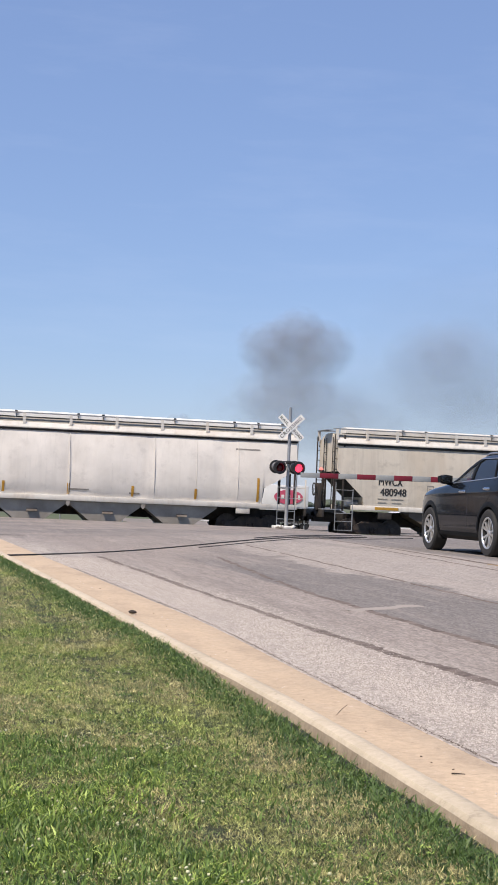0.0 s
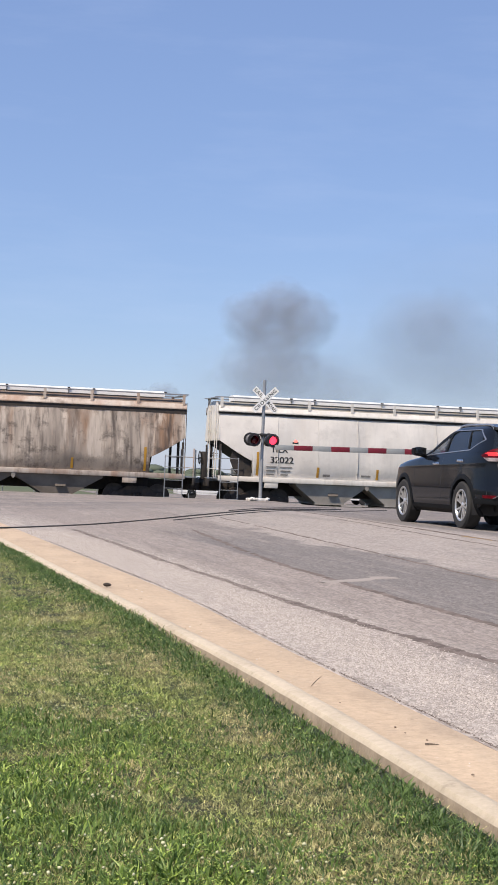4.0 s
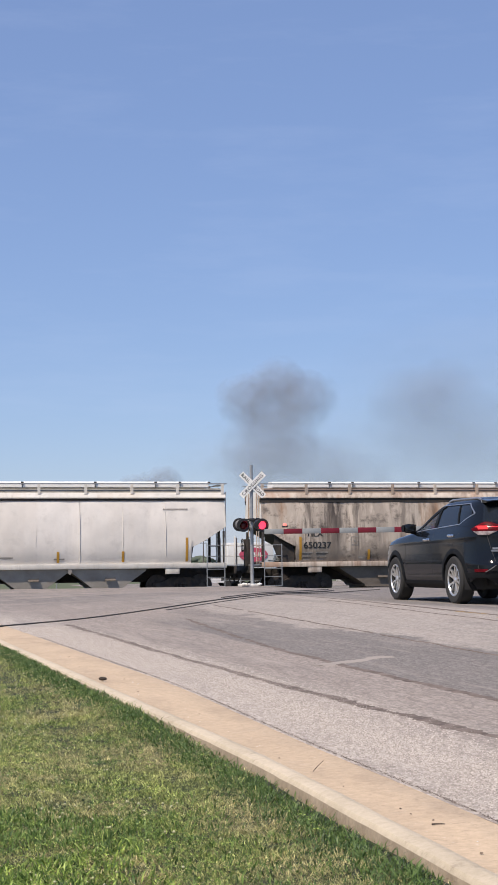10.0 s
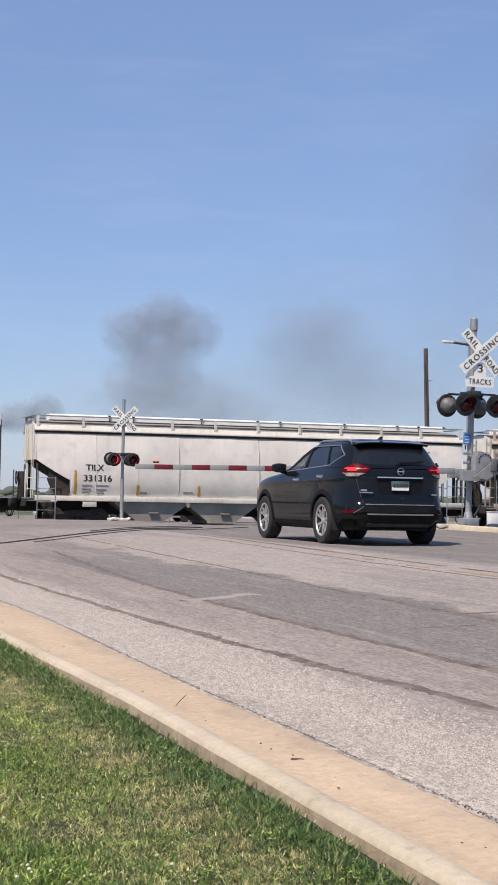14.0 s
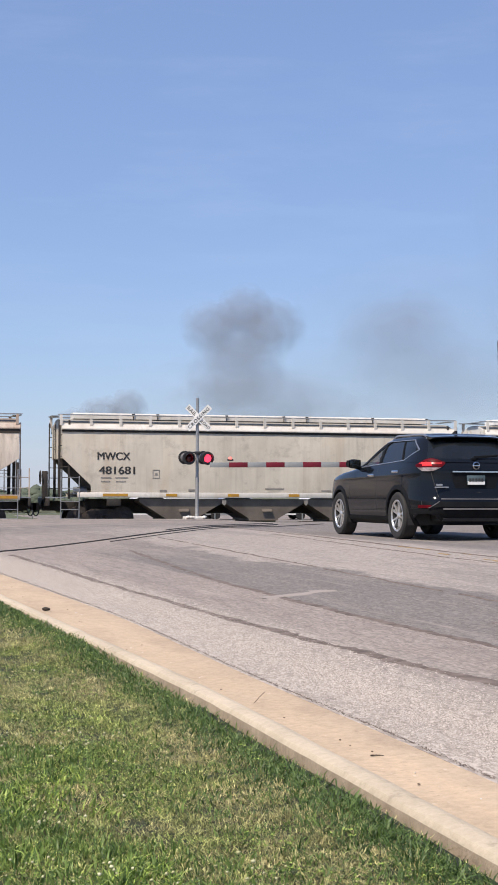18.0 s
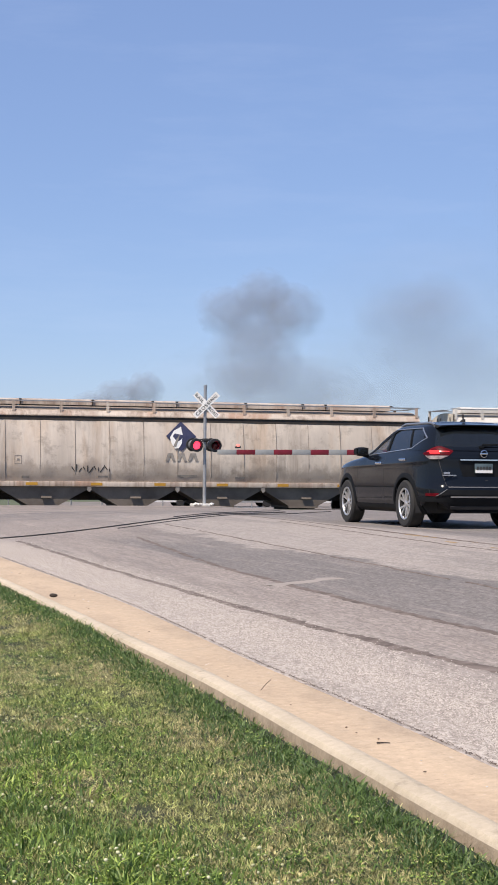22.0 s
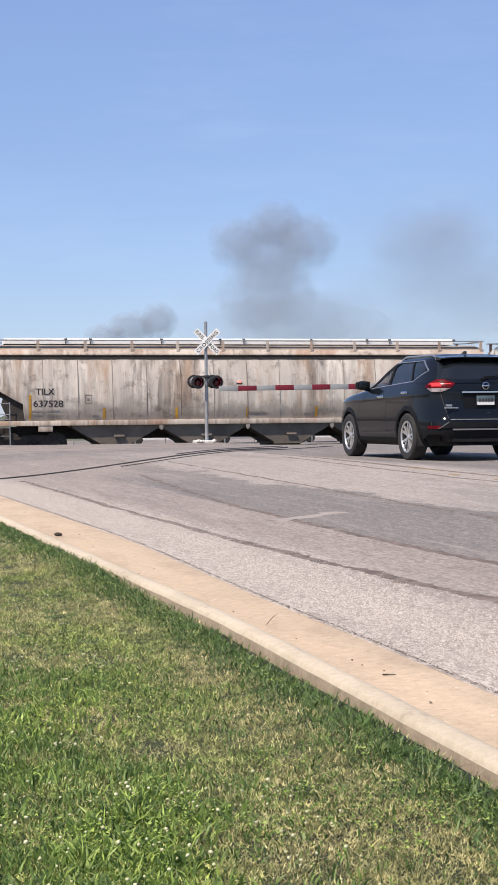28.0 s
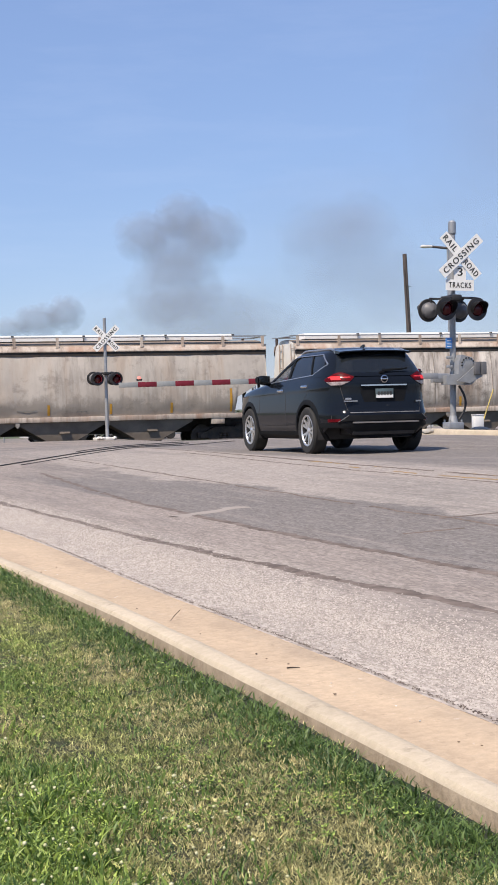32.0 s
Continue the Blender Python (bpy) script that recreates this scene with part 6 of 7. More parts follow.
# wheels
for x in (-1, 1):
    for y in (-1.35, 1.35):
        wheel = new("wheel")
        wheel.parent = suv
        wheel.matrix_basis = pose(x * 0.805, y, 0.373, 0, 0, 0 if x > 0 else 180) @ Matrix.Scale(1.06, 4)
        bm = bmesh.new()
        lathe(bm, [(-0.105, 0.235), (-0.115, 0.275), (-0.11, 0.325), (-0.085, 0.348), (-0.03, 0.352), (0.03, 0.352), (0.085, 0.348), (0.108, 0.325), (0.113, 0.275), (0.098, 0.235)], 48, "x")
        part("tyre", bm, M["tyre"], wheel)
        bm = bmesh.new()
        lathe(bm, [(0.095, 0.24), (0.102, 0.23), (0.098, 0.214), (0.085, 0.208)], 40, "x")
        rim = part("rim", bm, M["rim"], wheel, "machined alloy rim")
        # charcoal barrel: the shade inside the rim is put into its colour
        bm = bmesh.new()
        lathe(bm, [(0.085, 0.208), (0.06, 0.206), (-0.08, 0.2), (-0.1, 0.228)], 40, "x")
        part("rim_barrel", bm, M["cabin"], rim, "shaded inside of the rim")
        for i in range(5):
            for d in (-0.24, 0.24):
                a = 2 * math.pi * i / 5 + d
                bm = bmesh.new()
                p0 = Vector((0.075, 0.05 * math.cos(a - d * 0.5), 0.05 * math.sin(a - d * 0.5)))
                p1 = Vector((0.088, 0.212 * math.cos(a), 0.212 * math.sin(a)))
                t = Vector((0, -math.sin(a), math.cos(a)))
                q = [bm.verts.new(p) for p in (p0 - t * 0.013, p0 + t * 0.013, p1 + t * 0.018, p1 - t * 0.018)]
                r = [bm.verts.new(v.co - Vector((0.035, 0, 0))) for v in q]
                bm.faces.new(q)
                for m_ in range(4):
                    bm.faces.new((q[m_], r[m_], r[(m_ + 1) % 4], q[(m_ + 1) % 4]))
                part("spoke", bm, M["rim"], rim)
        bm = bmesh.new()
        lathe(bm, [(0.088, 0.0), (0.086, 0.03), (0.07, 0.05), (0.04, 0.055)], 20, "x")
        part("hub_cap", bm, M["rim"], rim)
        # dark disc added for the shade seen between the spokes
        bm = bmesh.new()
        lathe(bm, [(-0.01, 0.0), (-0.01, 0.205)], 24, "x")
        part("spoke_gap_shade", bm, M["cabin"], wheel)
        bm = bmesh.new()
        lathe(bm, [(0.0, 0.0), (0.0, 0.15), (-0.005, 0.15), (-0.005, 0.0)], 24, "x")
        part("brake_disc", bm, M["dark"], wheel)
        # flare and well
        bm = bmesh.new()
        rows = []
        for i in range(25):
            a = radians(-22 + 224 * i / 24)
            row = []
            for r, o in ((0.405, -0.06), (0.41, 0.012), (0.46, 0.016), (0.486, 0.004), (0.486, -0.03)):
                yy, zz = y + r * math.cos(a), 0.375 + r * math.sin(a)
                zz = max(zz, 0.21)
                hx = abs(skin(u_side(yy, zz, x < 0), zz).x)
                row.append((x * (hx + o), yy, zz))
            rows.append(row)
        sheet(bm, rows)
        part("wheel_arch", bm, M["plastic"], suv, "black wheel-arch trim")
        bm = bmesh.new()
        rows = [[(x * xx, y + 0.42 * math.cos(radians(-20 + 220 * i / 16)), 0.375 + 0.42 * math.sin(radians(-20 + 220 * i / 16))) for xx in (0.52, 0.885)] for i in range(17)]
        vs = sheet(bm, rows)
        bm.faces.new([r[0] for r in vs])
        part("wheel_well", bm, M["cabin"], suv)

# ---- distance: smoke, trees, poles, parked cars ----
def smoke_mat(name, seed, dense):
    """Thin grey smoke: fades out from the puff's middle and is broken up by eddies."""
    kk = Mat(name, 1.0)
    kk.b.inputs["Specular IOR Level"].default_value = 0.0
    ln = kk.t.nodes.new("ShaderNodeVectorMath")
    ln.operation = "LENGTH"
    kk.t.links.new(kk.at((1, 0, 1)), ln.inputs[0])
    eddy = kk.noise(1.5, 6, 0.55, (1, 1, 1), (seed, seed * 0.3, 0), 0.35)
    rad = kk.maths("ADD", ln.outputs["Value"], kk.maths("MULTIPLY", kk.maths("SUBTRACT", eddy, 0.5), 0.7))
    body = kk.step(rad, 0.90, 0.42 if dense > 0.33 else 0.1)
    a = kk.maths("MULTIPLY", kk.maths("MULTIPLY", body, kk.step(eddy, -1.5, 0.62)), dense)
    lim = kk.maths("MULTIPLY", a, kk.step(ln.outputs["Value"], 1.0, 0.8))
    kk.put(kk.b.inputs["Alpha"], lim)
    return kk.done(kk.mix(eddy, (0.185, 0.197, 0.24), (0.255, 0.272, 0.322)))


PUFFS = []
SMOKE_Y = 240.0


def eye_place(az, el, y):
    """A point at distance y along the road, by its bearing and height angle from the lawn."""
    return Vector((y * math.tan(radians(az)), y, 1.0 + y / math.cos(radians(az)) * math.tan(radians(el))))


def smoke_plume(label, puffs, drift):
    """A plume of half-clear puffs; it widens as it drifts."""
    middle = eye_place(sum(p[0] for p in puffs) / len(puffs), sum(p[1] for p in puffs) / len(puffs), SMOKE_Y)
    base = Vector((middle.x, middle.y, -0.66))
    plume = thing("smoke_plume", Matrix.Translation(base), label, "smoke", "smoke plumes behind the train")
    for i, (az, el, w, h, dense) in enumerate(puffs):
        y = SMOKE_Y + 6 * i
        c = eye_place(az, el, y)
        ppd = y / math.cos(radians(az)) * math.pi / 180
        bm = bmesh.new()
        bmesh.ops.create_uvsphere(bm, u_segments=20, v_segments=12, radius=1.0)
        bmesh.ops.delete(bm, geom=[v for v in bm.verts if v.co.y > 0.01], context="VERTS")
        ob = part("puff", bm, smoke_mat("grey_smoke", (len(PUFFS) + 1) * 3.7, dense), plume)
        m = Matrix.LocRotScale(c - base, Euler((0, 0, radians(-az))), None)
        ob.matrix_basis = m
        ob.scale = (w * 0.68 * ppd, 2.0, h * 0.68 * ppd)
        spread = c - middle
        PUFFS.append((ob, m, drift + 0.009 * Vector((spread.x, 0, spread.z))))


WIND = Vector((0.39, 0, 0.09))
# bearing, height angle, width, height (degrees), density
smoke_plume("dark grey mushroom of smoke drifting behind the train",
            [(12.0, 5.7, 1.9, 1.7, 0.44), (13.15, 6.3, 1.8, 1.6, 0.42), (14.05, 5.75, 2.2, 1.9, 0.42), (13.05, 5.35, 3.4, 2.6, 0.40), (13.08, 5.72, 1.9, 1.5, 0.20),
             (12.8, 4.2, 3.4, 2.8, 0.42), (13.8, 3.2, 6.0, 2.4, 0.34)], WIND)
smoke_plume("thin grey smoke column drifting behind the train",
            [(17.8, 5.6, 2.6, 2.2, 0.22), (19.0, 5.8, 2.8, 2.2, 0.30), (18.6, 4.9, 4.6, 3.2, 0.25), (20.0, 3.9, 6.0, 3.0, 0.2)], WIND + Vector((0.10, 0, 0.03)))
smoke_plume("pale grey smoke haze rising in the distance",
            [(25.2, 9.0, 6.4, 8.4, 0.22), (26.2, 11.9, 4.0, 4.0, 0.2), (17.5, 3.4, 15.0, 5.5, 0.26), (26.0, 4.0, 11.0, 7.0, 0.26), (21.0, 6.2, 10.0, 6.0, 0.18)], Vector((0.33, 0, 0)))
smoke_plume("low dark smoke puff behind the train", [(8.1, 2.2, 1.7, 1.2, 0.52), (8.9, 2.4, 1.3, 1.3, 0.52), (7.3, 2.0, 1.4, 0.8, 0.44)], Vector((0.33, 0, 0.17)))

# far woods along the horizon
k = Mat("far_foliage", 0.9)
M["far_leaf"] = k.done(k.mix(k.noise(0.6, 5), (0.07, 0.09, 0.06), (0.10, 0.12, 0.085)), k.noise(1.2, 4), 0.8, 0.4)
rnd = random.Random(11)
ico = bmesh.new()
bmesh.ops.create_icosphere(ico, subdivisions=2, radius=1.0)
ico_v = np.array([v.co[:] for v in ico.verts])
ico_f = np.array([[v.index for v in f.verts] for f in ico.faces])
ico.free()


def clumps(name, spots, material, label, category):
    """Many uneven leafy clumps as one mesh."""
    vv, ff, n = [], [], 0
    for i, (x, y, z, r, h) in enumerate(spots):
        w = np.array([0.8 + 0.45 * noise.noise(Vector(v) * 2.2 + Vector((i * 3.1, i, 0))) for v in ico_v])
        vv.append(ico_v * w[:, None] * (r, r, h) + (x, y, z))
        ff.append(ico_f + n)
        n += len(ico_v)
    ob = new(name, raw_mesh(name, np.vstack(vv), np.vstack(ff), material, False))
    return tagged(ob, label, category, kind="stuff")


spots = []
for i in range(520):
    az = rnd.uniform(-6, 36)
    y = rnd.uniform(520, 760)
    h = rnd.uniform(1.0, 2.4) * (0.6 + 0.8 * abs(noise.noise((az * 0.5, 1, 2))))
    spots.append((y * math.tan(radians(az)), y, -0.6 + h * rnd.uniform(0.3, 1.0), rnd.uniform(2.5, 6), h))
clumps("far_woods", spots, M["far_leaf"], "low hazy line of distant trees on the horizon", "woods")
spots = []
for i in range(260):
    az = rnd.choice([rnd.uniform(2.0, 12), rnd.uniform(3.5, 6.8)])
    y = rnd.uniform(120, 150)
    spots.append((y * math.tan(radians(az)), y, -0.45 + rnd.random() * 0.9, rnd.uniform(0.4, 1.0), rnd.uniform(0.3, 0.8)))
clumps("hedge", spots, M["far_leaf"], "green scrub hedge beyond the railway", "hedge")

# fence beyond the track
fence = thing("fence", pose(0, 74, -0.66), "low grey wire fence beyond the railway", "fence")
post = bmesh.new()
rod(post, (0, 0, 0), (0, 0, 1.05), 0.03, 6)
post = mesh_of(post, "post")
for i in range(36):
    ob = part("post", post, M["steel_grey"], fence)
    ob.location = (-6 + i * 1.5, 0, 0)
for z in (0.3, 0.65, 1.0):
    bm = bmesh.new()
    rod(bm, (-6, 0, z), (46.5, 0, z), 0.012, 5)
    part("wire", bm, M["steel_grey"], fence)

# parked cars beyond the track
def parked_car(x, y, paint, label):
    ob = thing("parked_car", pose(x, y, -0.66), label, "car", "cars parked beyond the railway")
    bm = bmesh.new()
    prof = [(-2.2, 0.3), (-2.25, 0.6), (-2.1, 0.85), (-1.5, 0.95), (-0.8, 1.4), (0.7, 1.42), (1.5, 0.98), (2.15, 0.85), (2.25, 0.55), (2.15, 0.28)]
    rows = [[(px, yy, pz * (1 - 0.0)) for px, pz in prof] for yy in (-0.86, 0.86)]
    rows = [[(px * 0.97, -0.88, pz * 0.98) for px, pz in prof], rows[0], rows[1], [(px * 0.97, 0.88, pz * 0.98) for px, pz in prof]]
    vs = sheet(bm, rows, True)
    bm.faces.new(vs[0])
    bm.faces.new(vs[-1][::-1])
    part("body", bm, paint, ob)
    bm = bmesh.new()
    prism(bm, [(-1.35, 0.98), (-0.75, 1.34), (0.65, 1.36), (1.3, 1.0)], -0.89, 0.89)
    part("side_glass", bm, M["privacy"], ob)
    for wx in (-1.4, 1.4):
        for wy in (-0.8, 0.8):
            bm = bmesh.new()
            lathe(bm, [(-0.1, 0.0), (-0.1, 0.27), (-0.07, 0.31), (0.07, 0.31), (0.1, 0.27), (0.1, 0.0)], 20, "y")
            w = part("wheel", bm, M["tyre"], ob)
            w.location = (wx, wy, 0.31)
    return ob


M["car_white"] = plain("white_car_paint", (0.75, 0.75, 0.74), (0.68, 0.68, 0.67), 3, 50, 0.3)
M["car_red"] = plain("red_car_paint", (0.40, 0.03, 0.03), (0.33, 0.025, 0.025), 3, 50, 0.3)
M["car_silver"] = plain("silver_car_paint", (0.45, 0.46, 0.47), (0.38, 0.39, 0.4), 3, 50, 0.3, 0.5)
for x, paint, label in ((18.2, "car_white", "white car parked beyond the railway"), (23.6, "car_silver", "silver car parked beyond the railway"),
                        (29.0, "car_white", "white car parked beyond the railway"), (34.6, "car_red", "red car parked beyond the railway"), (40.5, "car_white", "white car parked beyond the railway")):
    parked_car(x, 92.0, M[paint], label)
lot = bmesh.new()
span(lot, 12, 60, 84, 110, -0.75, -0.64)
lot = part("parking_lot", lot, M["asphalt"])
tagged(lot, "grey asphalt parking lot beyond the railway", "parking lot", kind="structure")
for ob in list(scene.objects):
    if ob.name.startswith("parked_car"):
        ob.location.z = -0.64

# white trailer with a pink oval panel
M["pink"] = plain("pink_sign_paint", (0.62, 0.10, 0.17), (0.52, 0.09, 0.15), 5, 50, 0.5)
trailer = thing("trailer", pose(17.4, 76.5, -0.66), "small white box trailer with a pink oval sign", "trailer")
bm = bmesh.new()
box(bm, (0, 0, 1.65), (2.4, 1.6, 1.75), 0.06)
part("box_body", bm, M["car_white"], trailer)
bm = bmesh.new()
span(bm, -1.2, 1.2, -0.75, 0.75, 0.6, 0.78)
part("chassis", bm, M["dark"], trailer)
for x in (-0.4, 0.4):
    for y in (-0.75, 0.75):
        bm = bmesh.new()
        lathe(bm, [(-0.09, 0.0), (-0.09, 0.3), (0.09, 0.3), (0.09, 0.0)], 20, "y")
        w = part("wheel", bm, M["tyre"], trailer)
        w.location = (x, y, 0.3)
bm = bmesh.new()
prism(bm, [(0.15 + 0.74 * math.cos(a), 1.92 + 0.36 * math.sin(a)) for a in np.linspace(0, 2 * math.pi, 33)[:-1]], -0.83, -0.805)
oval = part("oval_sign", bm, M["pink"], trailer, "pink oval sign")
for dx, w in ((-0.3, 0.22), (0.0, 0.26), (0.3, 0.2), (0.54, 0.16)):
    bm = bmesh.new()
    box(bm, (0.15 + dx, -0.836, 1.92), (w * 0.7, 0.006, 0.22))
    part("sign_bar", bm, M["white"], oval)

# wooden pole, street lamp, far power poles
pole = thing("utility_pole", pose(33.55, 74, -0.66), "weathered wooden utility pole with a split top", "utility pole")
bm = bmesh.new()
rod(bm, (0, 0, 0), (-0.35, 0, 9.6), 0.15, 12, 0.11)
part("pole", bm, M["wood"], pole)
bm = bmesh.new()
rod(bm, (-0.22, -0.1, 5.0), (-0.45, -0.1, 8.8), 0.06, 8, 0.05)
part("brace_pole", bm, M["wood"], pole)
bm = bmesh.new()
for z in (6.4, 7.9):
    rod(bm, (-0.3, 0, z), (0.0, 0, z + 0.02), 0.02, 5)
part("step_bolt", bm, M["dark"], pole)
az = radians(25.75)
lamp_post = thing("street_lamp", pose(72 * math.tan(az), 72, -0.66), "grey street lamp with one long arm", "street lamp")
bm = bmesh.new()
rod(bm, (0, 0, 0), (0, 0, 9.75), 0.09, 10, 0.06)
part("post", bm, M["steel_grey"], lamp_post)
bm = bmesh.new()
rod(bm, (0, 0, 9.7), (-0.95, 0, 9.78), 0.07, 8, 0.06)
part("arm", bm, M["wood"], lamp_post)
bm = bmesh.new()
box(bm, (-1.2, 0, 9.78), (0.6, 0.26, 0.13), 0.05)
part("lantern", bm, M["limewash"], lamp_post)
for i, (a_, y) in enumerate(((5.2, 380), (5.9, 400), (3.0, 420), (11.2, 430))):
    p = thing("power_pole", pose(y * math.tan(radians(a_)), y, -0.66), "distant wooden power pole with a crossarm", "power pole", "distant power poles")
    bm = bmesh.new()
    rod(bm, (0, 0, 0), (0, 0, 7.6), 0.16, 8, 0.12)
    part("post", bm, M["wood"], p)
    bm = bmesh.new()
    for z in (7.2, 6.5):
        box(bm, (0, 0, z), (2.6, 0.12, 0.14))
    part("crossarm", bm, M["wood"], p)

# ---- lawn: grass, clover, litter on the gutter ----
k = Mat("grass_blades", 0.55)
k.b.inputs["Specular IOR Level"].default_value = 0.35
r = k.rnd("island")
col = k.mix(k.maths("POWER", r, 1.5), (0.078, 0.112, 0.026), (0.62, 0.72, 0.22))
band = k.node("SeparateXYZ", Vector=k.at()).outputs["X"]
band = k.maths("MULTIPLY", k.maths("MULTIPLY", k.step(band, 0.95, 1.15), k.step(band, 1.42, 1.32)), 0.09)
dry = k.step(k.maths("ADD", k.noise(1.5, 5, 0.65, (1, 0.8, 1)), band), 0.39, 0.57)
col = k.mix(k.maths("MULTIPLY", dry, 0.78), col, k.mix(k.maths("POWER", r, 1.3), (0.24, 0.215, 0.10), (0.62, 0.55, 0.31)))
col = k.mix(k.step(r, 0.93, 0.97), col, (0.42, 0.36, 0.19))
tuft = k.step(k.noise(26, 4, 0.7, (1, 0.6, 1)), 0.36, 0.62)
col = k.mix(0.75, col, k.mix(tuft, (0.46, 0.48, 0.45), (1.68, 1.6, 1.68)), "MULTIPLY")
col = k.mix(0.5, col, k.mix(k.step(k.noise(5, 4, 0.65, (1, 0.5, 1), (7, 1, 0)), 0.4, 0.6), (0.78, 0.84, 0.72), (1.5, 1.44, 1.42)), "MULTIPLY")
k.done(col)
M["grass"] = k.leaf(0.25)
k = Mat("lush_grass_blades", 0.5)
r = k.rnd("island")
k.done(k.mix(r, (0.045, 0.092, 0.022), (0.25, 0.37, 0.09)))
M["lush"] = k.leaf(0.35)
k = Mat("dark_kerbside_grass", 0.5)
r = k.rnd("island")
k.done(k.mix(r, (0.036, 0.078, 0.020), (0.17, 0.26, 0.068)))
M["kerb_green"] = k.leaf(0.3)
k = Mat("broad_leaves", 0.5)
r = k.rnd("island")
k.done(k.mix(k.maths("POWER", r, 1.6), (0.06, 0.12, 0.022), (0.52, 0.66, 0.15)))
M["broad"] = k.leaf(0.35)
k = Mat("clover_heads", 0.8)
M["clover"] = k.done(k.mix(k.rnd("island"), (0.40, 0.40, 0.19), (0.58, 0.56, 0.37)))


def blades(name, count, area, height, width, lean, material, label, seed, keep=None, kind="stuff", round_about=False, bend=True):
    """Bent, tapering blades strewn over the lawn."""
    g = np.random.default_rng(seed)
    x0, x1, y0, y1, power = area
    y = y0 + (y1 - y0) * g.random(count) ** power
    x = x0 + (x1 - x0) * g.random(count)
    edge = np.array([kerb_x(v) for v in y])
    ok = (x < edge - 0.004) & (round_about | (x > -0.25 - 0.035 * y - 0.3 * g.random(count) ** 2))
    if keep is not None:
        ok &= keep(x, y, edge, g)
    x, y = x[ok], y[ok]
    n = len(x)
    z = np.array([lawn_z(a, b) for a, b in zip(x, y)]) - 0.006
    clump = np.array([noise.noise((a * 9, b * 7, seed)) for a, b in zip(x, y)])
    h = height * (0.4 + 0.9 * g.random(n)) * (1 + 0.7 * clump)
    w = width * (0.6 + 0.8 * g.random(n)) * (1 + np.maximum(y - 7, 0) * 0.06)
    a, b = g.random(n) * 2 * np.pi, g.random(n) * 2 * np.pi
    tilt = lean * (0.2 + g.random(n))
    dx, dy = np.cos(a), np.sin(a)
    sx, sy = np.cos(b) * w / 2, np.sin(b) * w / 2
    pts = []
    for f, wid in ((0.0, 0.8), (0.55, 1.0), (1.0, 0.12)) if bend else ((0.0, 1.0), (1.0, 0.3)):
        reach = h * tilt * f ** 1.7
        up = h * f * (1 - 0.35 * tilt * f)
        cx, cy, cz = x + dx * reach, y + dy * reach, z + up
        pts += [np.c_[cx - sx * wid, cy - sy * wid, cz], np.c_[cx + sx * wid, cy + sy * wid, cz]]
    v = np.stack(pts, 1).reshape(-1, 3)
    i = np.arange(n)[:, None] * (6 if bend else 4)
    f = np.concatenate([i + [0, 1, 3, 2]] + ([i + [2, 3, 5, 4]] if bend else []), 1).reshape(-1, 4)
    ob = new(name, raw_mesh(name, v, f, material, True))
    return tagged(ob, label, "grass", kind=kind)


def patchy(scale, lo, seed):
    def keep(x, y, edge, g):
        v = np.array([noise.noise((a * scale, b * scale * 0.7, seed)) for a, b in zip(x, y)])
        return v > lo - 0.25 * g.random(len(x))
    return keep


def thinner(x, y, edge, g):
    """Leaves room for the darker grass along the kerb."""
    return g.random(len(x)) > 0.9 * np.clip(1.3 - (edge - x) / 0.20, 0, 1)


blades("lawn_grass", 430000, (-0.6, 1.52, 2.2, 9.5, 1.6), 0.0165, 0.0036, 1.25, M["grass"], "short mown grass with dry patches", 1, thinner, bend=False)
blades("deep_grass", 60000, (-0.6, 1.2, 2.2, 6.0, 1.2), 0.030, 0.0046, 0.8, M["lush"], "taller green grass away from the kerb", 8,
       lambda x, y, e, g: patchy(1.9, 0.0, 12)(x, y, e, g) & (x < 0.85 + 0.25 * g.standard_normal(len(x))))
blades("lawn_grass", 150000, (-1.0, 1.52, 9.0, 24.0, 1.3), 0.022, 0.0048, 1.2, M["grass"], "short mown grass with dry patches", 2, thinner, bend=False)
blades("kerb_grass", 300000, (0.3, 1.52, 2.5, 25.5, 1.4), 0.030, 0.0040, 1.2, M["kerb_green"], "longer dark green grass along the kerb", 3,
       lambda x, y, e, g: g.random(len(x)) < np.clip(1.4 - (e - x) / 0.20, 0, 1) * np.clip((e - x - 0.015) / 0.06, 0.1, 1))
blades("lush_grass", 75000, (-0.6, 1.3, 2.0, 12, 1.4), 0.020, 0.0042, 1.6, M["lush"], "clumps of lush green grass in the lawn", 4, patchy(2.2, 0.12, 4))
blades("broad_grass", 30000, (-0.6, 0.8, 2.2, 5.2, 1.1), 0.040, 0.0058, 1.1, M["broad"], "broad bright green weed blades in the lawn", 5, patchy(2.6, 0.16, 8))

blades("lawn_grass", 150000, (-7, 1.52, -7, 20, 1.0), 0.03, 0.014, 1.0, M["grass"], "short mown grass with dry patches", 7,
       lambda x, y, e, g: (g.random(len(x)) < np.clip(1.3 - np.hypot(x, y - 4) / 14, 0, 1)) & ((x < -0.3 - 0.035 * y) | (y < 2.0)), round_about=True, bend=False)

# clover leaves and flower heads

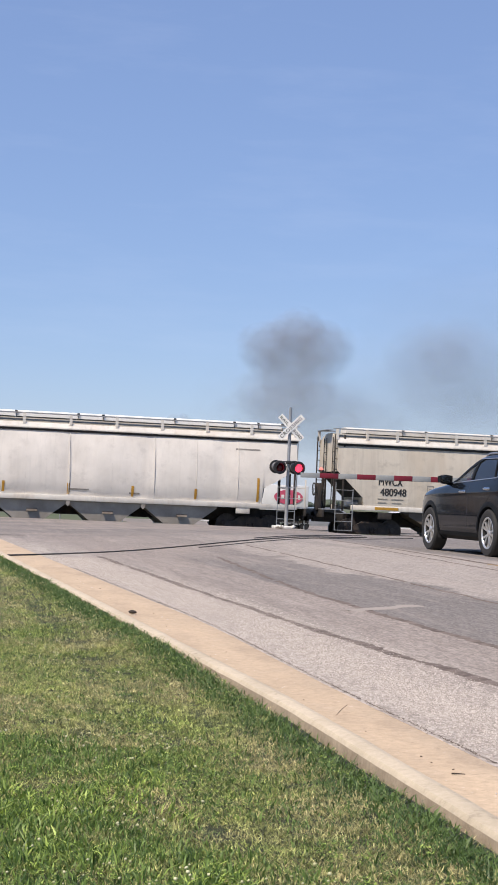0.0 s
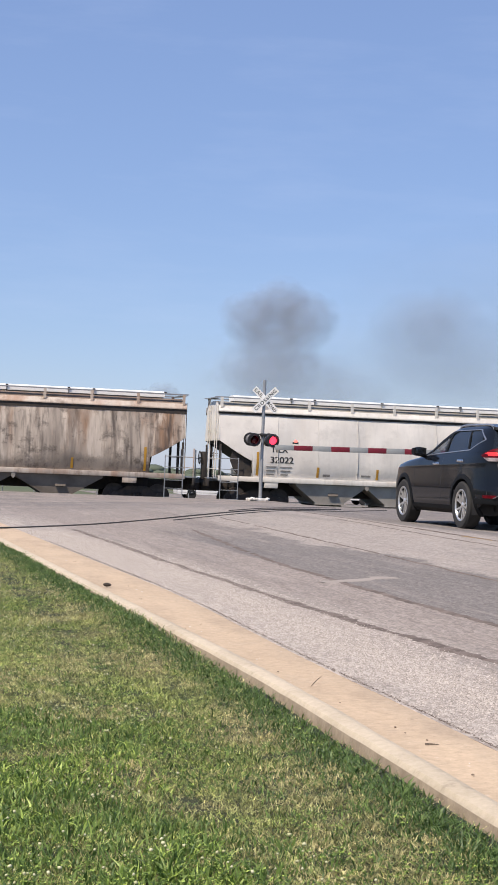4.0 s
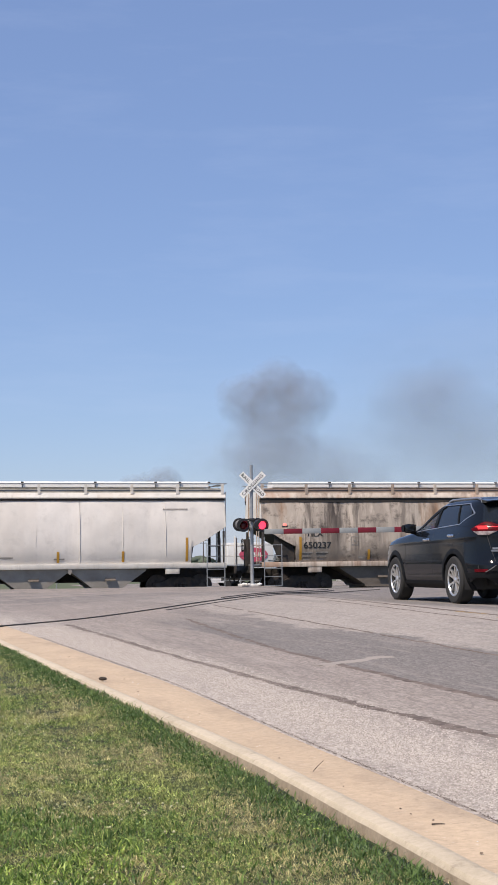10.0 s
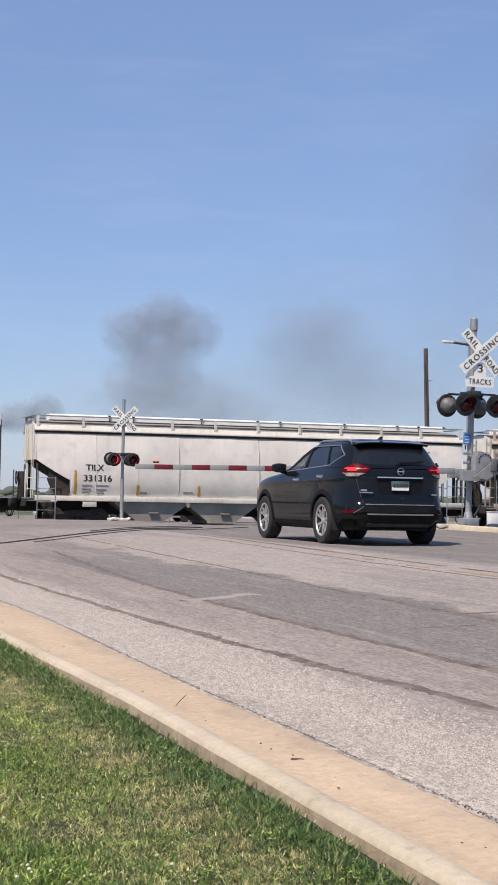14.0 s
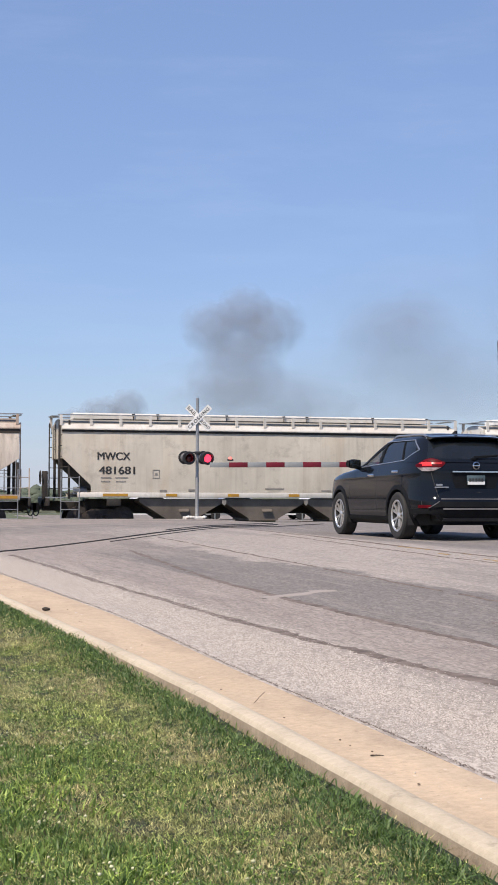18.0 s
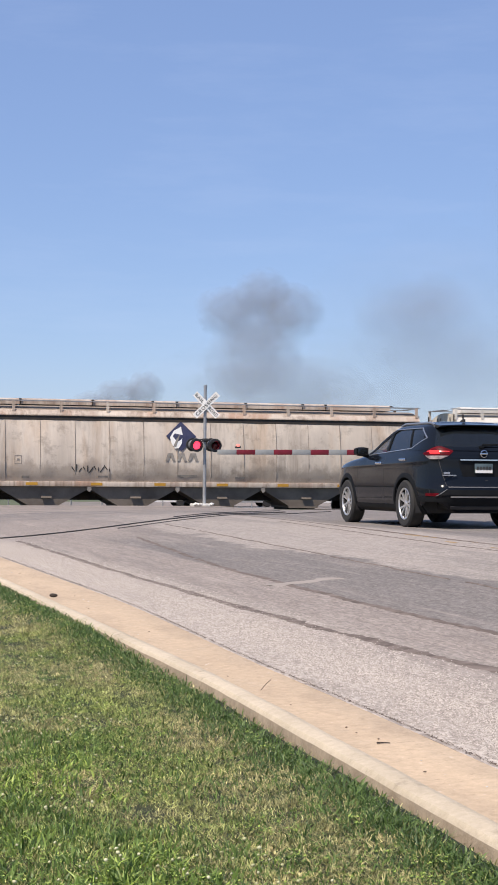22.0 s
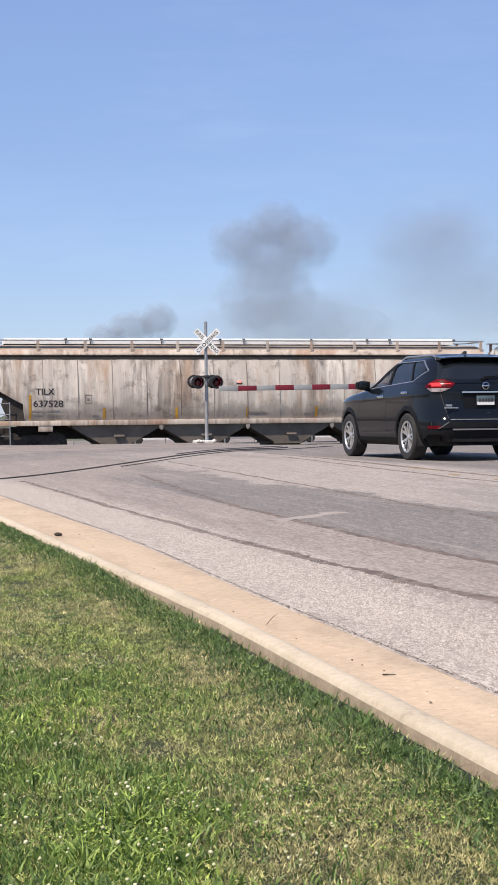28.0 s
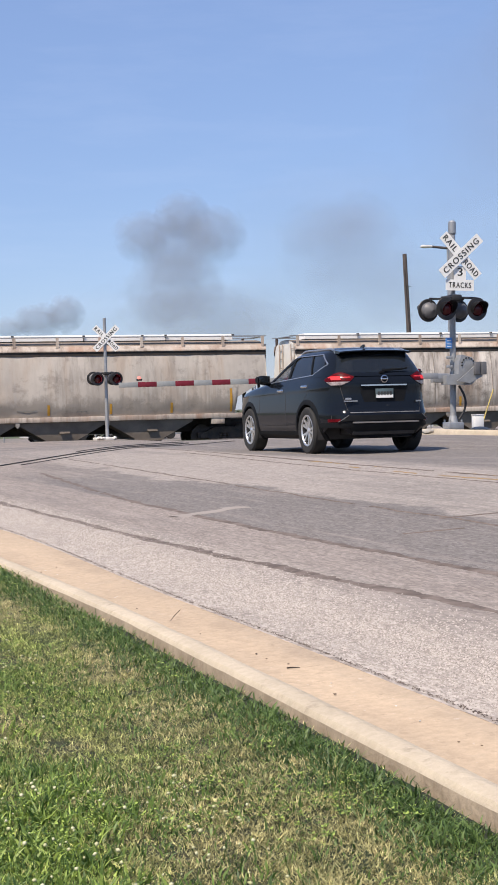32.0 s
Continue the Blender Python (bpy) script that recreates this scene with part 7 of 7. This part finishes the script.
def tufts(name, count, area, size, material, label, category, lift, seed, flat):
    g = np.random.default_rng(seed)
    x0, x1, y0, y1 = area
    vv, ff, n = [], [], 0
    for i in range(count):
        y = y0 + (y1 - y0) * g.random() ** 1.5
        x = x0 + (x1 - x0) * g.random()
        if x > kerb_x(y) - 0.1 or noise.noise((x * 1.9, y * 1.3, seed)) + 0.35 * noise.noise((x * 6, y * 4, seed)) < (0.06 if flat else -0.05) or x < -0.25 - 0.035 * y:
            continue
        c = np.array((x, y, lawn_z(x, y) + lift * (0.7 + 0.6 * g.random())))
        s = size * (0.6 + 0.8 * g.random())
        if flat:
            for j in range(3):
                a = g.random() + j * 2.09
                d, e = np.array((math.cos(a), math.sin(a), 0.25)), np.array((-math.sin(a), math.cos(a), 0))
                t = g.random() * 0.5
                vv.append(np.array([c, c + s * (0.55 * d + 0.5 * e), c + s * (1.1 * d + (0, 0, t)), c + s * (0.55 * d - 0.5 * e)]))
                ff.append(np.arange(4) + n)
                n += 4
        else:
            vv.append(ico_s * (s * (0.7 + 0.6 * g.random((len(ico_s), 1)))) * (1, 1, 0.9) + c)
            ff.append(ico_sf + n)
            n += len(ico_s)
    ob = new(name, raw_mesh(name, np.vstack(vv), np.vstack(ff), material))
    return tagged(ob, label, category, kind="stuff")


ico = bmesh.new()
bmesh.ops.create_icosphere(ico, subdivisions=1, radius=1.0)
ico_s = np.array([v.co[:] for v in ico.verts])
ico_sf = np.array([[v.index for v in f.verts] for f in ico.faces])
ico.free()
tufts("clover_leaves", 26000, (-0.6, 1.45, 2.0, 13), 0.0065, M["broad"], "small bright clover leaves in the lawn", "clover", 0.019, 3, True)
tufts("clover_flowers", 3000, (-0.9, 1.05, 2.6, 17), 0.0040, M["clover"], "cream-white clover heads in the lawn", "clover", 0.036, 6, False)

# litter on the gutter
bits = [(1.972, 5.51, 0.05, 0.003, -12), (2.18, 4.42, 0.075, 0.003, 40), (1.68, 12.84, 0.05, 0.024, 0)]
rnd = random.Random(3)
M["twig"] = plain("dry_twig_bark", (0.06, 0.045, 0.035), (0.035, 0.028, 0.02), 20, 90, 0.9)
for i, (x, y, l, r, a) in enumerate(bits):
    bm = bmesh.new()
    if r > 0.02:
        bmesh.ops.create_icosphere(bm, subdivisions=2, radius=r)
        for v in bm.verts:
            v.co *= 1 + 0.3 * noise.noise(v.co * 30)
            v.co.z *= 0.7
            v.co.x *= 1.5
        ob = part("clod", bm, M["twig"])
        tagged(ob, "dark clod of earth lying in the gutter", "clod")
        ob.location = (x, y, 0.03)
    else:
        for j in range(4):
            f = lambda t: (l * (t - 0.5), 0.004 * math.sin(t * 3 + i), r)
            rod(bm, f(j / 4), f((j + 1) / 4), r * (1 - j * 0.15), 6)
        ob = part("twig", bm, M["twig"])
        tagged(ob, "thin dark twig lying in the gutter", "twig", "twigs in the gutter")
        ob.matrix_basis = pose(x, y, 0.012, 0, 0, a)
bm = bmesh.new()
arch = [Vector((1.912 + 0.062 * t, 7.055 + 0.05 * t, 0.010 + 0.052 * t - 0.012 * t * t)) for t in (0, 0.25, 0.5, 0.75, 1.0)]
for p, q in zip(arch, arch[1:]):
    rod(bm, p, q, 0.0016, 6)
tagged(part("twig", bm, M["twig"]), "thin arched twig standing up from the gutter", "twig", "twigs in the gutter")
pebble = bmesh.new()
bmesh.ops.create_icosphere(pebble, subdivisions=1, radius=1.0)
for v in pebble.verts:
    v.co.z *= 0.6
pebble = mesh_of(pebble, "pebble", False)
M["pebble"] = plain("brown_gravel", (0.20, 0.15, 0.105), (0.10, 0.075, 0.055), 30, 90, 0.9)
pebble.materials.append(M["pebble"])
pale = pebble.copy()
pale.materials.clear()
pale.materials.append(M["limewash"])
for i in range(60):
    y = 3.6 + 15 * rnd.random() ** 1.4
    x = kerb_x(y) + 0.26 + 0.4 * rnd.random()
    ob = new("pebble", pebble if rnd.random() < 0.65 else pale)
    s = 0.0025 + 0.003 * rnd.random()
    ob.matrix_basis = Matrix.LocRotScale((x, y, 0.012 + s * 0.3), Euler((0, 0, rnd.random() * 6)), (s * 1.5, s, s))
    tagged(ob, "small loose pebble lying in the gutter", "pebble", "pebbles in the gutter")
# loose chippings at the asphalt's edge
g = np.random.default_rng(12)
n = 2600
y = 3.2 + 17 * g.random(n) ** 1.4
x = np.array([kerb_x(v) + pan_width(v) + 0.005 for v in y]) + 0.007 * g.standard_normal(n)
s = 0.0012 + 0.0022 * g.random(n)
v = (ico_s[None] * s[:, None, None] * (1, 1, 0.7) + np.c_[x, y, np.full(n, 0.026)][:, None, :]).reshape(-1, 3)
f = (ico_sf[None] + (np.arange(n) * len(ico_s))[:, None, None]).reshape(-1, 3)
grit = new("road_grit", raw_mesh("road_grit", v, f, M["tar"], False))
tagged(grit, "dark loose grit along the gutter's edge", "grit", kind="stuff")

# coarse chippings bedded in the asphalt beside the gutter
k = Mat("bedded_chippings", 0.85)
M["chips"] = k.done(k.mix(k.rnd("island"), (0.21, 0.182, 0.158), (0.53, 0.475, 0.425)))
oct_v = np.array([(1, 0, 0), (0, 1, 0), (-1, 0, 0), (0, -1, 0), (0, 0, 1)], float)
oct_f = np.array([(0, 1, 4), (1, 2, 4), (2, 3, 4), (3, 0, 4)])
n = 120000
y = 3.4 + 20 * g.random(n) ** 1.8
x = np.array([kerb_x(v) + pan_width(v) + 0.01 for v in y]) + 0.45 * g.random(n) + 0.55 * g.random(n) ** 2.4
s = (0.003 + 0.0045 * g.random(n)) * (1 + 0.02 * y)
a = g.random(n) * 6.28
c, d = np.cos(a)[:, None], np.sin(a)[:, None]
vx = oct_v[None, :, 0] * c - oct_v[None, :, 1] * d
vy = oct_v[None, :, 0] * d + oct_v[None, :, 1] * c
zz = np.array([road_z(p, q) for p, q in zip(x, y)])
v = np.stack([x[:, None] + vx * s[:, None], y[:, None] + vy * s[:, None], zz[:, None] + 0.002 + oct_v[None, :, 2] * s[:, None] * (0.45 + 0.55 * g.random(n))[:, None]], 2).reshape(-1, 3)
f = (oct_f[None] + (np.arange(n) * 5)[:, None, None]).reshape(-1, 3)
chips = new("road_chippings", raw_mesh("road_chippings", v, f, M["chips"], False))
tagged(chips, "pale stone chippings bedded in the road's edge", "chippings", kind="stuff")

# ---- what moves ----
TRAVEL = [(0, 0.0), (2, 8.15), (4, 16.17), (6, 24.16), (8, 32.17), (10, 40.2), (12, 48.24), (14, 56.28), (16, 64.33), (18, 72.41), (20, 80.53),
          (22, 88.73), (24, 96.99), (26, 105.31), (28, 113.67), (30, 122.07), (32, 130.54)]


SWITCH = [0.55 + 0.593 * i for i in range(53)]      # the two lamps change over
DIPS = [(6.93, None), (7.86, 8.04), (8.90, 9.05), (12.94, None), (13.95, None), (19.70, None), (20.88, 21.05), (27.92, 28.06), (31.86, 32.4)]   # one of them flickers


def motions():
    for car, place in CARS:
        walk(car, [(t, pose(place + d, TRACK, RAIL)) for t, d in TRAVEL])
    times = [i * 0.15 for i in range(int(32 / 0.15))] + [32.0]
    gone = np.interp(times, [t for t, d in TRAVEL], [d for t, d in TRAVEL])
    for ws in WHEELSETS:
        x, y, z = ws.location
        walk(ws, [(t, pose(x, y, z, 0, math.degrees(d / 0.455), 0)) for t, d in zip(times, gone)])
    for side, ball in ((1, LENSES[2]), (0, LENSES[0]), (1, LENSES[6]), (0, LENSES[4])):
        rows = [(0.0, 180 * (side == 0))]
        turns = [(t, i % 2 == side) for i, t in enumerate(SWITCH)]      # time, lights up
        if side == 0:
            turns = sorted(turns + [(t, up) for off, on in DIPS for t, up in ((off, False), (on, True)) if t])
        for t, up in turns:
            a, b = (180, 0) if up else (0, 180)
            if rows[-1][1] == a:
                rows += [(t + d, a + (b - a) * d / 0.08) for d in (0.0, 0.02, 0.04, 0.06, 0.08)]
        rows = [r for r in rows if r[0] < 32.0]
        rows.append((32.0, rows[-1][1]))
        walk(ball, [(t, pose(0, 0.062, 0, 0, 0, a)) for t, a in rows])
    for puff, start, drift in PUFFS:
        walk(puff, [(0.0, start), (16.0, Matrix.Translation(drift * 16) @ start), (32.0, Matrix.Translation(drift * 32) @ start)])


motions()
